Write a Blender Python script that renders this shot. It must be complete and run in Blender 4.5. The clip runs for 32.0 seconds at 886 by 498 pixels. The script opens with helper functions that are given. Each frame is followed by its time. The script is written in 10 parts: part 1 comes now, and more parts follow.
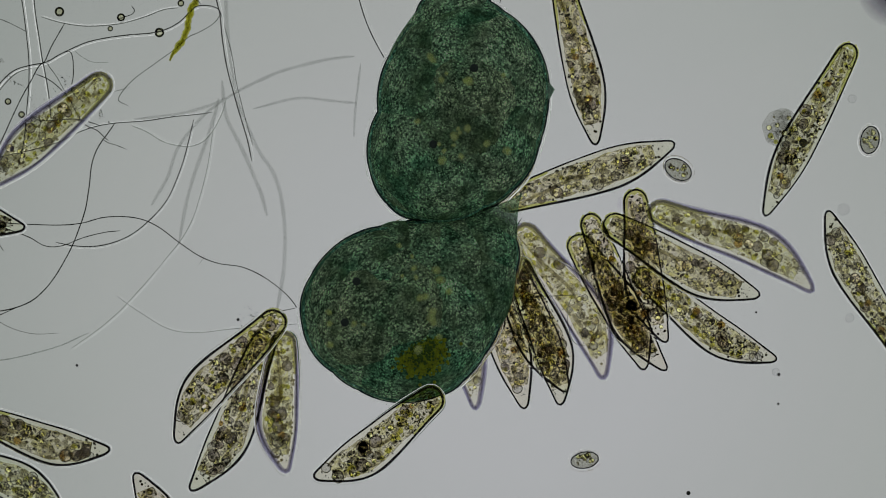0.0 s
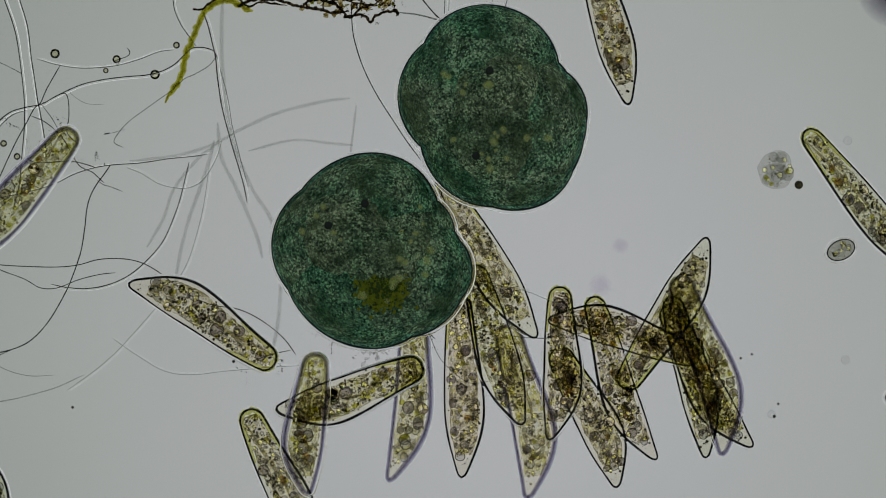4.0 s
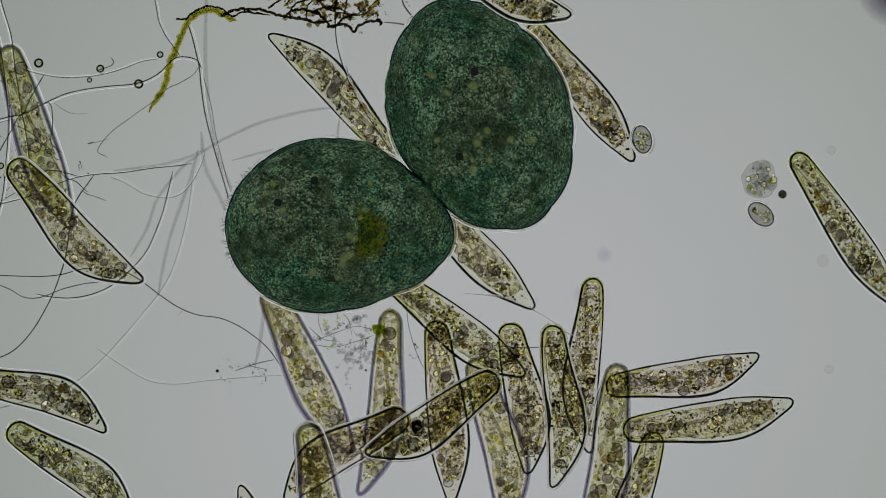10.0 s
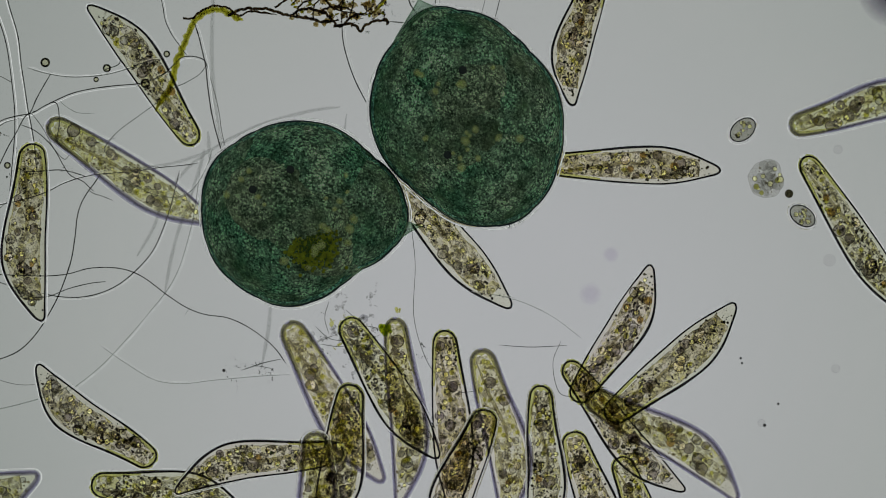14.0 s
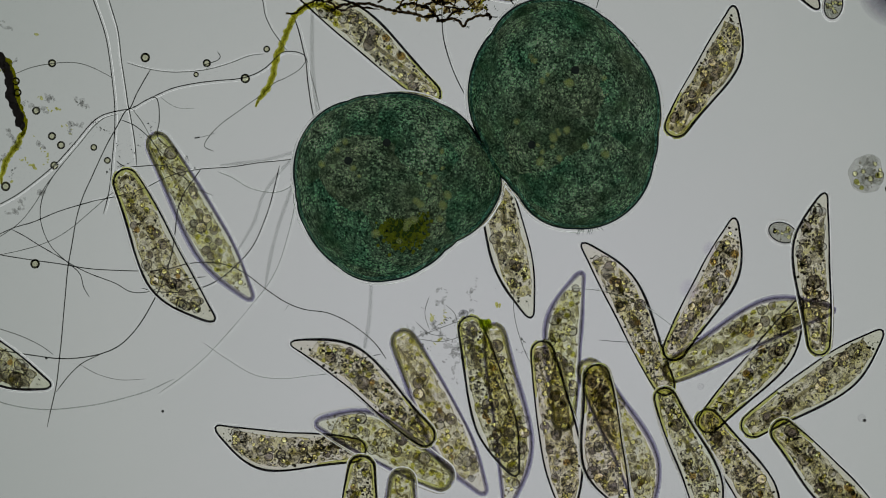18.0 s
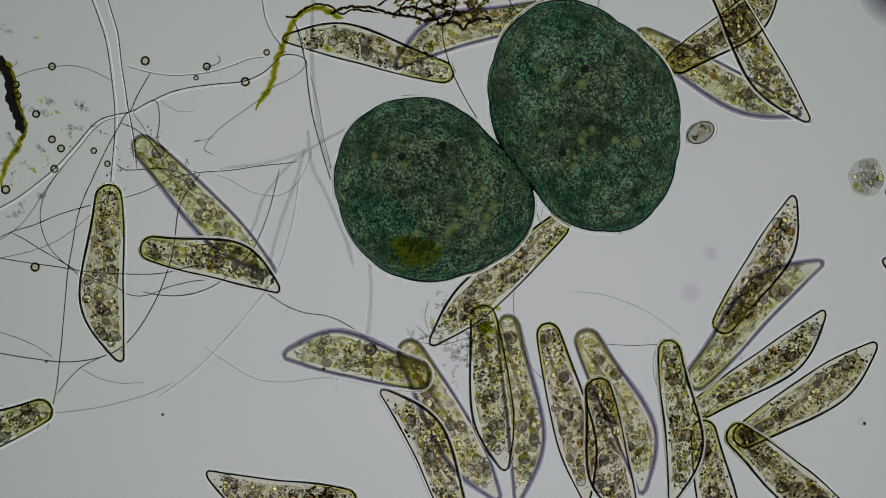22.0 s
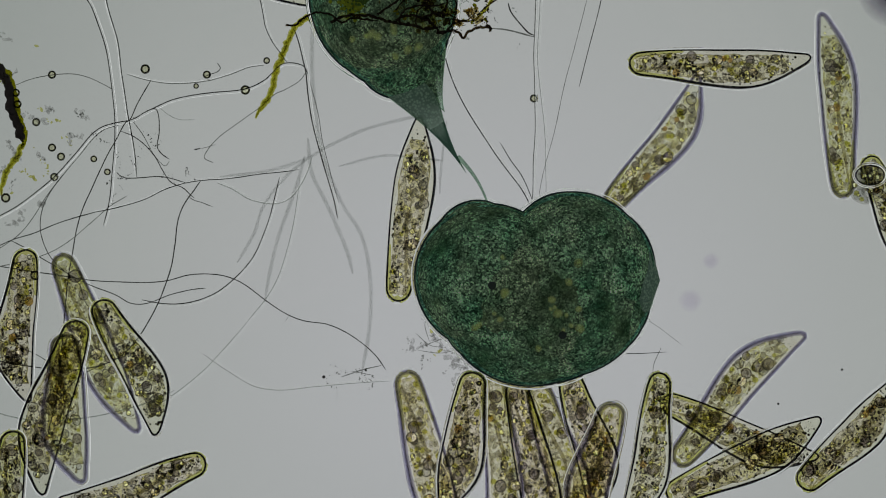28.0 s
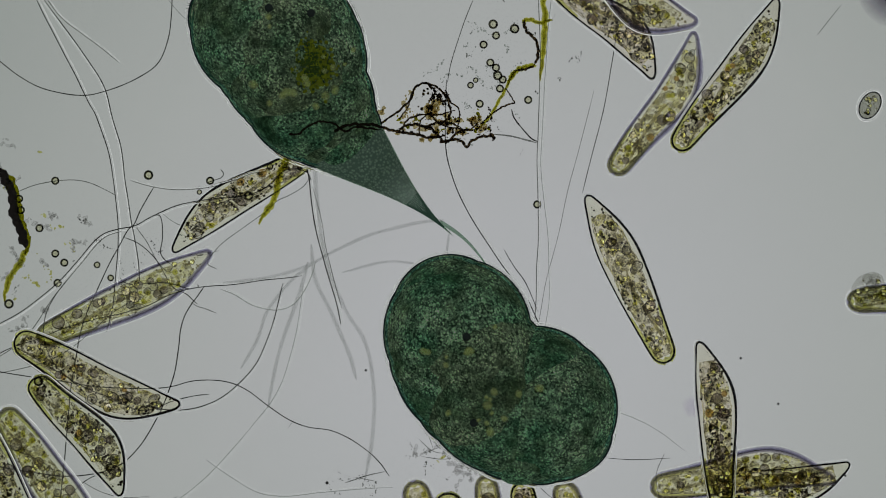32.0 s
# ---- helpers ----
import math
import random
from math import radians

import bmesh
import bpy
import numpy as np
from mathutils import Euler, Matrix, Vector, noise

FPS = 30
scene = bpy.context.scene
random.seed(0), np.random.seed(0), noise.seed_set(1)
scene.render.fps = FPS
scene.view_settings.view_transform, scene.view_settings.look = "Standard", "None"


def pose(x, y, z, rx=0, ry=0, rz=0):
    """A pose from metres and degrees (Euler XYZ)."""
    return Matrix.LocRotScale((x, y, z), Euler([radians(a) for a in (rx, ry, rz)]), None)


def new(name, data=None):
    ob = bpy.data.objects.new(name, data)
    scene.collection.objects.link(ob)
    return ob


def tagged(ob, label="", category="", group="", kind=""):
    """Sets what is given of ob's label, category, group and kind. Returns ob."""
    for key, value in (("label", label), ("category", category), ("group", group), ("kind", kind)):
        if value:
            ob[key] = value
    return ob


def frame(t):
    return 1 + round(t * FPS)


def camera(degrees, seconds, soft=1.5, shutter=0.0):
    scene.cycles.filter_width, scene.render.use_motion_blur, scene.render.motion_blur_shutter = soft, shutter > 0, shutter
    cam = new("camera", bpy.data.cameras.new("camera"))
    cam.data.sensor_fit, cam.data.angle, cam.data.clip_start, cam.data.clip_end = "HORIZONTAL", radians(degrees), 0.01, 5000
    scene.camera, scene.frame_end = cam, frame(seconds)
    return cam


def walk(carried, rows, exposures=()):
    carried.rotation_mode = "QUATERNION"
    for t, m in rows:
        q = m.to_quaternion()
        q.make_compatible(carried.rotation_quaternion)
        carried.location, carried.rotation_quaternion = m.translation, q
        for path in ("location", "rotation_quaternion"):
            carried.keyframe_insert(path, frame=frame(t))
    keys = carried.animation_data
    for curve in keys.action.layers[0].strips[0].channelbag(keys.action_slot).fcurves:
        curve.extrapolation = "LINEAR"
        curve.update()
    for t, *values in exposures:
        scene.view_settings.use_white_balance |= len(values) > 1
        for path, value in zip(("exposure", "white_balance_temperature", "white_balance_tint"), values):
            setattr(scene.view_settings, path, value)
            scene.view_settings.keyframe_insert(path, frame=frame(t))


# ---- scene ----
cam = camera(8.966, 32.0, soft=1.0)
# One metre of this place stands for one millimetre on the microscope's slide.
walk(cam, [(0, pose(.157, -.09, 10.4)), (1, pose(.157, -.09, 10.4)), (2, pose(.156, -.09, 10.4)), (2.5, pose(.156, -.09, 10.4)), (3.5, pose(.163, -.045, 10.4)), (4.5, pose(.175, .003, 10.4)), (5, pose(.195, .004, 10.4)), (6, pose(.195, .004, 10.4)), (9, pose(.195, .004, 10.4)), (13, pose(.195, .004, 10.4)), (13.5, pose(.195, .004, 10.4)), (14, pose(.183, .003, 10.4)), (14.5, pose(.061, -.004, 10.4)), (15, pose(.006, -.006, 10.4)), (15.5, pose(.006, -.006, 10.4)), (17.5, pose(-.003, -.005, 10.4)), (18, pose(0, -.006, 10.4)), (18.5, pose(0, .006, 10.4)), (19, pose(0, 0, 10.4)), (20, pose(0, 0, 10.4)), (21, pose(-.001, .001, 10.4)), (22, pose(0, 0, 10.4)), (23, pose(0, 0, 10.4)), (24, pose(.002, -.002, 10.4)), (25, pose(.003, 0, 10.4)), (25.5, pose(.003, 0, 10.4)), (27.5, pose(.002, .013, 10.4)), (28, pose(0, .015, 10.4)), (28.5, pose(-.001, .044, 10.4)), (29, pose(-.006, .18, 10.4)), (29.5, pose(-.008, .213, 10.4)), (30, pose(-.008, .213, 10.4)), (30.5, pose(-.008, .213, 10.4)), (31, pose(-.006, .217, 10.4)), (31.5, pose(-.005, .217, 10.4)), (32, pose(-.006, .209, 10.4))])

# ---- light ----
world = bpy.data.worlds.new("room")
scene.world = world
world.use_nodes = True
world.node_tree.nodes["Background"].inputs[0].default_value = (0.93, 0.97, 1.0, 1)
world.node_tree.nodes["Background"].inputs[1].default_value = 0.13
scene.cycles.transparent_max_bounces = 48
scene.cycles.max_bounces = 16


# ---- materials ----
class Nodes:
    """A node material in the making."""

    def __init__(self, name):
        self.mat = bpy.data.materials.new(name)
        self.mat.use_nodes = True
        self.tree = self.mat.node_tree
        self.tree.nodes.clear()
        self.out = self.tree.nodes.new("ShaderNodeOutputMaterial")

    def add(self, kind, **sockets):
        n = self.tree.nodes.new(kind)
        for key, v in sockets.items():
            key = key.replace("_", " ")
            if isinstance(v, bpy.types.NodeSocket):
                self.tree.links.new(v, n.inputs[key])
            else:
                n.inputs[key].default_value = v
        return n

    def link(self, a, b):
        self.tree.links.new(a, b)

    def place(self, spread=37.0):
        """Object space, shifted for each object."""
        tc = self.add("ShaderNodeTexCoord")
        info = self.add("ShaderNodeObjectInfo")
        m = self.add("ShaderNodeMath", Value=info.outputs["Random"])
        m.operation = "MULTIPLY"
        m.inputs[1].default_value = spread
        v = self.add("ShaderNodeVectorMath")
        v.operation = "ADD"
        self.link(tc.outputs["Object"], v.inputs[0])
        self.link(m.outputs[0], v.inputs[1])
        return v.outputs[0], info.outputs["Random"]

    def noise(self, vec, scale, detail=3.0, rough=0.55):
        return self.add("ShaderNodeTexNoise", Vector=vec, Scale=scale, Detail=detail, Roughness=rough).outputs["Fac"]

    def cells(self, vec, scale, feature="F1"):
        n = self.add("ShaderNodeTexVoronoi", Vector=vec, Scale=scale)
        n.feature = feature
        return n

    def ramp(self, fac, *stops):
        n = self.add("ShaderNodeValToRGB", Fac=fac)
        e = n.color_ramp.elements
        while len(e) < len(stops):
            e.new(0.5)
        for el, (at_, col) in zip(e, stops):
            el.position, el.color = at_, (*col, 1)
        return n.outputs["Color"]

    def mix(self, fac, a, b, blend="MIX"):
        n = self.tree.nodes.new("ShaderNodeMix")
        n.data_type, n.blend_type = "RGBA", blend
        for sock, v in ((n.inputs[0], fac), (n.inputs[6], a), (n.inputs[7], b)):
            if isinstance(v, bpy.types.NodeSocket):
                self.link(v, sock)
            else:
                sock.default_value = v if not isinstance(v, tuple) else (*v, 1)
        return n.outputs[2]

    def shade(self, fac, a, b):
        n = self.tree.nodes.new("ShaderNodeMixShader")
        if isinstance(fac, bpy.types.NodeSocket):
            self.link(fac, n.inputs[0])
        else:
            n.inputs[0].default_value = fac
        self.link(a.outputs[0], n.inputs[1])
        self.link(b.outputs[0], n.inputs[2])
        return n

    def done(self, shader):
        self.link(shader.outputs[0], self.out.inputs[0])
        return self.mat


def stained(name, thin, solid, opaque, grain=90.0, vary=0.2):
    """Stained, see-through living matter: light passes with the tint of thin, and a share scatters from solid."""
    k = Nodes(name)
    vec, rnd = k.place()
    n1 = k.noise(vec, grain)
    tint = k.mix(n1, tuple(c * (1 - vary) for c in thin), tuple(min(1, c * (1 + 0.6 * vary)) for c in thin))
    t = k.add("ShaderNodeBsdfTransparent", Color=tint)
    d = k.add("ShaderNodeBsdfDiffuse", Color=(*solid, 1))
    return k.done(k.shade(opaque, t, d))


def pellicle_material():
    """Clear, faintly yellow skin of a paramecium with fine grains in it."""
    k = Nodes("clear yellowish pellicle")
    vec, rnd = k.place()
    cloud = k.noise(vec, 16, 2)
    fine = k.cells(vec, 150)
    grains = k.ramp(fine.outputs["Distance"], (0.0, (0.92, 0.91, 0.87)), (0.22, (0.985, 0.985, 0.965)), (0.36, (1.0, 1.0, 0.992)))
    base = k.ramp(cloud, (0.36, (0.97, 0.955, 0.912)), (0.62, (1.0, 0.99, 0.958)))
    tint = k.mix(1.0, base, grains, "MULTIPLY")
    own = k.mix(rnd, (1.0, 0.985, 0.975), (0.985, 1.0, 0.95))
    tint = k.mix(1.0, tint, own, "MULTIPLY")
    t = k.add("ShaderNodeBsdfTransparent", Color=tint)
    g = k.add("ShaderNodeBsdfGlossy", Roughness=0.2)
    g.inputs["Color"].default_value = (0.5, 0.5, 0.5, 1)
    fr = k.add("ShaderNodeFresnel", IOR=1.03)
    return k.done(k.shade(fr.outputs[0], t, g))


def endoplasm_material(name, wall, crumb, tone_a=(1.0, 0.975, 0.985), tone_b=(1.0, 0.98, 0.975), clot=0.0):
    """Foamy olive-brown inner plasm: packed vesicles with dark walls, some filled with food."""
    k = Nodes(name)
    vec, rnd = k.place()
    wob = k.add("ShaderNodeTexNoise", Vector=vec, Scale=60.0, Detail=2.0)
    small = k.add("ShaderNodeVectorMath")
    small.operation = "SCALE"
    k.link(wob.outputs["Color"], small.inputs[0])
    small.inputs["Scale"].default_value = 0.008
    bent = k.add("ShaderNodeVectorMath")
    bent.operation = "ADD"
    k.link(vec, bent.inputs[0])
    k.link(small.outputs[0], bent.inputs[1])
    cloud = k.noise(bent.outputs[0], 30, 4, 0.65)
    base = k.ramp(cloud, (0.33 + clot, (0.60, 0.58, 0.49)), (0.40 + clot, (0.86, 0.85, 0.78)), (0.455 + clot, (0.99, 0.985, 0.96)), (0.54 + clot, (1.0, 1.0, 0.995)))
    foam = k.cells(bent.outputs[0], 105)
    own = k.add("ShaderNodeSeparateColor", Color=foam.outputs["Color"])
    ring = k.ramp(foam.outputs["Distance"], (0.24, (1.0, 1.0, 0.985)), (0.32, (wall, wall * 0.98, wall * 0.91)), (0.40, (wall, wall * 0.98, wall * 0.91)), (0.50, (0.97, 0.97, 0.94)), (0.60, (1.0, 1.0, 0.99)))
    ring = k.mix(k.ramp(own.outputs[1], (0.50, (0.06, 0.06, 0.06)), (0.66, (1, 1, 1))), (1.0, 1.0, 1.0), ring)
    fill = k.ramp(own.outputs[0], (0.0, (0.58, 0.56, 0.47)), (0.12, (0.76, 0.75, 0.68)), (0.20, (1.0, 1.0, 0.985)), (0.74, (1.0, 1.0, 0.99)), (0.78, (0.96, 0.95, 0.70)), (0.90, (0.98, 0.97, 0.76)), (0.93, (0.95, 0.95, 1.0)))
    grit = k.cells(vec, 270)
    odd = k.add("ShaderNodeSeparateColor", Color=grit.outputs["Color"])
    dots = k.ramp(grit.outputs["Distance"], (0.16, (crumb, crumb * 0.97, crumb * 0.86)), (0.34, (0.96, 0.96, 0.93)), (0.42, (1.0, 1.0, 1.0)))
    dots = k.mix(k.ramp(odd.outputs[0], (0.45, (0, 0, 0)), (0.60, (1, 1, 1))), (1.0, 1.0, 1.0), dots)
    tint = k.mix(1.0, k.mix(1.0, base, ring, "MULTIPLY"), k.mix(1.0, fill, dots, "MULTIPLY"), "MULTIPLY")
    tone = k.mix(rnd, tone_a, tone_b)
    tint = k.mix(1.0, tint, tone, "MULTIPLY")
    t = k.add("ShaderNodeBsdfTransparent", Color=tint)
    d = k.add("ShaderNodeBsdfDiffuse", Color=(0.45, 0.42, 0.2, 1))
    return k.done(k.shade(0.03, t, d))


def stentor_material(name, tone, deep, warm, tip=0.0, still=0.0):
    """Pigmented, stippled skin or plasm; tone: its colour, deep and warm: those of its clouds; tip: how far from the origin its pigment thins out; still: how much of it is smooth."""
    k = Nodes(name)
    vec, rnd = k.place()
    cloud = k.noise(vec, 9, 3, 0.6)
    base = k.ramp(cloud, (0.34, deep), (0.50, tone), (0.66, warm))
    bent = k.add("ShaderNodeVectorMath")
    bent.operation = "ADD"
    k.link(vec, bent.inputs[0])
    wob = k.add("ShaderNodeTexNoise", Vector=vec, Scale=170.0, Detail=2.0)
    small = k.add("ShaderNodeVectorMath")
    small.operation = "SCALE"
    k.link(wob.outputs["Color"], small.inputs[0])
    small.inputs["Scale"].default_value = 0.006
    k.link(small.outputs[0], bent.inputs[1])
    stip = k.cells(bent.outputs[0], 300)
    own = k.add("ShaderNodeSeparateColor", Color=stip.outputs["Color"])
    speck = k.ramp(own.outputs[0], (0.0, (0.10, 0.13, 0.12)), (0.30, (0.42, 0.46, 0.44)), (0.58, (1.0, 1.0, 0.98)), (0.84, (1.66, 1.65, 1.55)), (1.0, (2.15, 2.1, 1.95)))
    pore = k.ramp(stip.outputs["Distance"], (0.16, (1.25, 1.24, 1.22)), (0.60, (0.62, 0.66, 0.64)))
    grain = k.mix(1.0, speck, pore, "MULTIPLY")
    patch = k.noise(vec, 34, 5, 0.7)
    g2 = k.ramp(patch, (0.36, (0.44, 0.50, 0.46)), (0.50, (0.96, 0.97, 0.95)), (0.64, (1.52, 1.52, 1.42)))
    murk = k.noise(vec, 12, 4, 0.6)
    calm = k.ramp(murk, (0.36 + still, (0.45, 0.45, 0.45)), (0.52 + still, (0.90, 0.90, 0.90)), (0.62 + still, (1, 1, 1)))
    grain = k.mix(calm, (0.62, 0.64, 0.58), grain)
    g2 = k.mix(1.0, g2, k.ramp(murk, (0.34, (0.50, 0.55, 0.46)), (0.48, (0.98, 0.99, 0.95)), (0.64, (1.30, 1.28, 1.24))), "MULTIPLY")
    col = k.mix(1.0, k.mix(1.0, base, grain, "MULTIPLY"), g2, "MULTIPLY")
    d = k.add("ShaderNodeBsdfDiffuse", Color=col)
    b = k.add("ShaderNodeBump", Height=stip.outputs["Distance"], Strength=0.25, Distance=0.003)
    k.link(b.outputs[0], d.inputs["Normal"])
    if not tip:
        return k.done(d)
    tc = k.add("ShaderNodeTexCoord")
    along = k.add("ShaderNodeSeparateXYZ", Vector=tc.outputs["Object"])
    pigment = k.add("ShaderNodeMapRange", Value=along.outputs["X"])
    for key, v in (("From Min", -tip), ("From Max", -0.12 * tip), ("To Min", 1.0), ("To Max", 0.12)):
        pigment.inputs[key].default_value = v
    t = k.add("ShaderNodeBsdfTransparent", Color=(0.76, 0.86, 0.79, 1))
    return k.done(k.shade(pigment.outputs[0], t, d))


def stalk_material():
    """Green stalk skin whose pigment thins out towards the tip."""
    k = Nodes("pale green translucent stalk")
    vec, rnd = k.place()
    tc = k.add("ShaderNodeTexCoord")
    along = k.add("ShaderNodeSeparateXYZ", Vector=tc.outputs["Object"])
    deep = k.add("ShaderNodeMapRange", Value=along.outputs["X"])
    for key, v in (("From Min", -0.19), ("From Max", -0.03), ("To Min", 1.0), ("To Max", 0.08)):
        deep.inputs[key].default_value = v
    stip = k.cells(vec, 205)
    col = k.ramp(stip.outputs["Distance"], (0.10, (0.52, 0.78, 0.56)), (0.60, (0.22, 0.36, 0.26)))
    t = k.add("ShaderNodeBsdfTransparent", Color=(0.76, 0.86, 0.79, 1))
    d = k.add("ShaderNodeBsdfDiffuse", Color=col)
    return k.done(k.shade(deep.outputs[0], t, d))


def plain(name, col, rough=0.7, vary=0.35, scale=160.0):
    k = Nodes(name)
    vec, rnd = k.place()
    n = k.noise(vec, scale, 3)
    c = k.mix(n, tuple(v * (1 - vary) for v in col), tuple(min(1, v * (1 + vary)) for v in col))
    b = k.add("ShaderNodeBsdfPrincipled", Base_Color=c, Roughness=rough)
    return k.done(b)


def glass_material(name, tint, ior):
    k = Nodes(name)
    t = k.add("ShaderNodeBsdfTransparent", Color=(*tint, 1))
    g = k.add("ShaderNodeBsdfGlossy", Roughness=0.02)
    fr = k.add("ShaderNodeFresnel", IOR=ior)
    return k.done(k.shade(fr.outputs[0], t, g))


def lens_material(name, ior, tint=(1.0, 1.0, 1.0)):
    """Clear matter bending light, so that it picks up the lamp's added bright rim."""
    k = Nodes(name)
    return k.done(k.add("ShaderNodeBsdfRefraction", Color=(*tint, 1), IOR=ior, Roughness=0.0))


def lamp_material():
    k = Nodes("glowing frosted illuminator")
    tc = k.add("ShaderNodeTexCoord")
    m = k.add("ShaderNodeMapping", Vector=tc.outputs["Object"], Location=(-0.07, 0.11, 0.0), Scale=(0.42, 0.42, 0.42))
    g = k.add("ShaderNodeTexGradient", Vector=m.outputs[0])
    g.gradient_type = "SPHERICAL"
    # the first stop is an added, unseen bright rim for refracting parts
    hot = k.ramp(g.outputs["Fac"], (0.19, (0.72, 0.73, 0.725)), (0.29, (0.295, 0.315, 0.300)), (0.55, (0.362, 0.374, 0.366)), (0.85, (0.412, 0.415, 0.428)))
    n = k.noise(tc.outputs["Object"], 1.1, 2)
    c = k.mix(n, tuple(0.975 for _ in range(3)), tuple(1.02 for _ in range(3)))
    c = k.mix(1.0, hot, c, "MULTIPLY")
    return k.done(k.add("ShaderNodeEmission", Color=c, Strength=1.0))


PELLICLE = pellicle_material()
ENDOPLASM = endoplasm_material("grainy olive endoplasm", 0.36, 0.32)
SOFTPLASM = endoplasm_material("cloudy olive endoplasm", 0.80, 0.86, (0.995, 0.985, 0.95), (0.985, 0.99, 0.94))
BROWNPLASM = endoplasm_material("dark brown clotted endoplasm", 0.48, 0.30, (0.995, 0.97, 0.94), (0.995, 0.975, 0.955), 0.03)
GREENPLASM = endoplasm_material("greenish grainy endoplasm", 0.36, 0.34, (0.99, 0.985, 0.955), (1.0, 0.98, 0.97))
STENTOR = stentor_material("blue-green granular stentor skin", (0.38, 0.62, 0.41), (0.20, 0.48, 0.30), (0.46, 0.63, 0.43))
CORE = stentor_material("dark olive-green stentor plasm", (0.40, 0.56, 0.37), (0.24, 0.44, 0.27), (0.47, 0.60, 0.40), still=0.03)
SHOULDER = stentor_material("blue-green skin thinning to the stalk", (0.38, 0.62, 0.41), (0.24, 0.50, 0.32), (0.46, 0.63, 0.43), 0.075)
# RIM and SOFTRIM hold the dark of refracted edges as colour
RIM = stained("painted dark refraction outline", (0.25, 0.25, 0.28), (0.10, 0.10, 0.08), 0.22)
SOFTRIM = stained("painted blurred outline", (0.80, 0.79, 0.85), (0.2, 0.2, 0.18), 0.0, vary=0.08)
FINE = stained("fine vacuole wall", (0.56, 0.54, 0.47), (0.2, 0.2, 0.12), 0.06)
SOFTGRAIN = stained("cloudy brown granules", (0.74, 0.71, 0.58), (0.36, 0.34, 0.18), 0.08)
GLOW = stained("yellowish clear cortex", (0.94, 0.955, 0.62), (0.6, 0.6, 0.2), 0.03)
ECTO = stentor_material("teal granular ectoplasm", (0.26, 0.60, 0.46), (0.18, 0.50, 0.38), (0.32, 0.64, 0.48))
GRANULE = stained("brown-olive granules", (0.28, 0.265, 0.19), (0.30, 0.29, 0.16), 0.20)
ALGA = stained("yellow-green algal cells", (0.97, 0.96, 0.52), (0.5, 0.55, 0.08), 0.05)
VACUOLE = stained("dull food vacuole", (0.81, 0.785, 0.81), (0.3, 0.27, 0.16), 0.06)
CLOT = stained("orange-brown food clot", (0.86, 0.74, 0.50), (0.35, 0.2, 0.05), 0.05, vary=0.12)
CLEAR = stained("clear vacuole", (0.92, 0.92, 0.955), (0.8, 0.8, 0.75), 0.01)
GROOVE = stained("pale oral groove", (0.86, 0.84, 0.74), (0.3, 0.3, 0.2), 0.05)
OUTLINE = plain("dark blue-green outline", (0.02, 0.05, 0.06))
SPOT = stained("pale yellow-green vacuole", (1.0, 1.0, 1.0), (0.86, 1.0, 0.40), 0.25, vary=0.0)
STALK = stalk_material()
TETHER = stained("pale green thread", (0.60, 0.72, 0.63), (0.3, 0.5, 0.4), 0.08)
STRIPE = plain("dark green stripe", (0.14, 0.32, 0.22))
MASS = plain("olive-yellow algal mass", (0.31, 0.39, 0.012), vary=0.75, scale=120.0)
MASSDOT = plain("dark olive algal cells", (0.07, 0.15, 0.01), vary=0.5)
DARK = plain("dark green inclusion", (0.03, 0.05, 0.04))
STRAND = stained("fine grey filament", (0.66, 0.67, 0.65), (0.2, 0.2, 0.18), 0.2)
PALE = stained("pale glassy filament", (0.80, 0.82, 0.80), (0.6, 0.6, 0.6), 0.04)
INK = plain("dark fibre", (0.05, 0.05, 0.045))
THREAD = stained("dark clear-cored fibre", (0.38, 0.385, 0.37), (0.06, 0.06, 0.055), 0.08, grain=9.0, vary=0.75)
BROWN = plain("dark brown debris", (0.035, 0.026, 0.02), vary=0.6)
UMBER = stained("dark brown fibre", (0.27, 0.22, 0.14), (0.08, 0.06, 0.04), 0.24, grain=60.0, vary=0.4)
YELLOW = stained("yellow-olive thread", (0.93, 0.92, 0.60), (0.6, 0.58, 0.05), 0.03)
OLIVE = stained("olive crust", (0.66, 0.66, 0.08), (0.55, 0.55, 0.03), 0.35)
HAZE = stained("colourless slime", (0.972, 0.972, 0.962), (0.5, 0.5, 0.5), 0.02)
BROWNISH = stained("translucent brown flakes", (0.80, 0.74, 0.55), (0.22, 0.17, 0.07), 0.06)
WALL = stained("spore wall", (0.30, 0.30, 0.26), (0.1, 0.1, 0.08), 0.15, grain=40.0, vary=0.5)
SPORE = stained("pale spore", (0.99, 0.98, 0.80), (0.6, 0.6, 0.3), 0.03)
GREEN = stained("bright yellow-green alga", (0.72, 0.78, 0.10), (0.5, 0.75, 0.04), 0.2)
GREY = stained("grey granular plasm", (0.80, 0.80, 0.75), (0.35, 0.35, 0.33), 0.03, grain=230.0, vary=0.26)
HUSK = stained("crumpled grey husk", (0.90, 0.90, 0.885), (0.35, 0.35, 0.33), 0.02, grain=130.0, vary=0.12)
HALO = stained("clear bubble", (0.965, 0.965, 0.965), (0.5, 0.5, 0.5), 0.0, vary=0.02)
FAINT = stained("very faint blurred fibre", (0.955, 0.957, 0.955), (0.5, 0.5, 0.5), 0.0, grain=14.0, vary=0.025)
MOTE = stained("blurred grey mote", (0.990, 0.987, 0.994), (0.5, 0.5, 0.5), 0.0, vary=0.004)
CORNER_BLOB = stained("soft grey blob", (0.962, 0.960, 0.966), (0.5, 0.5, 0.5), 0.0, vary=0.004)
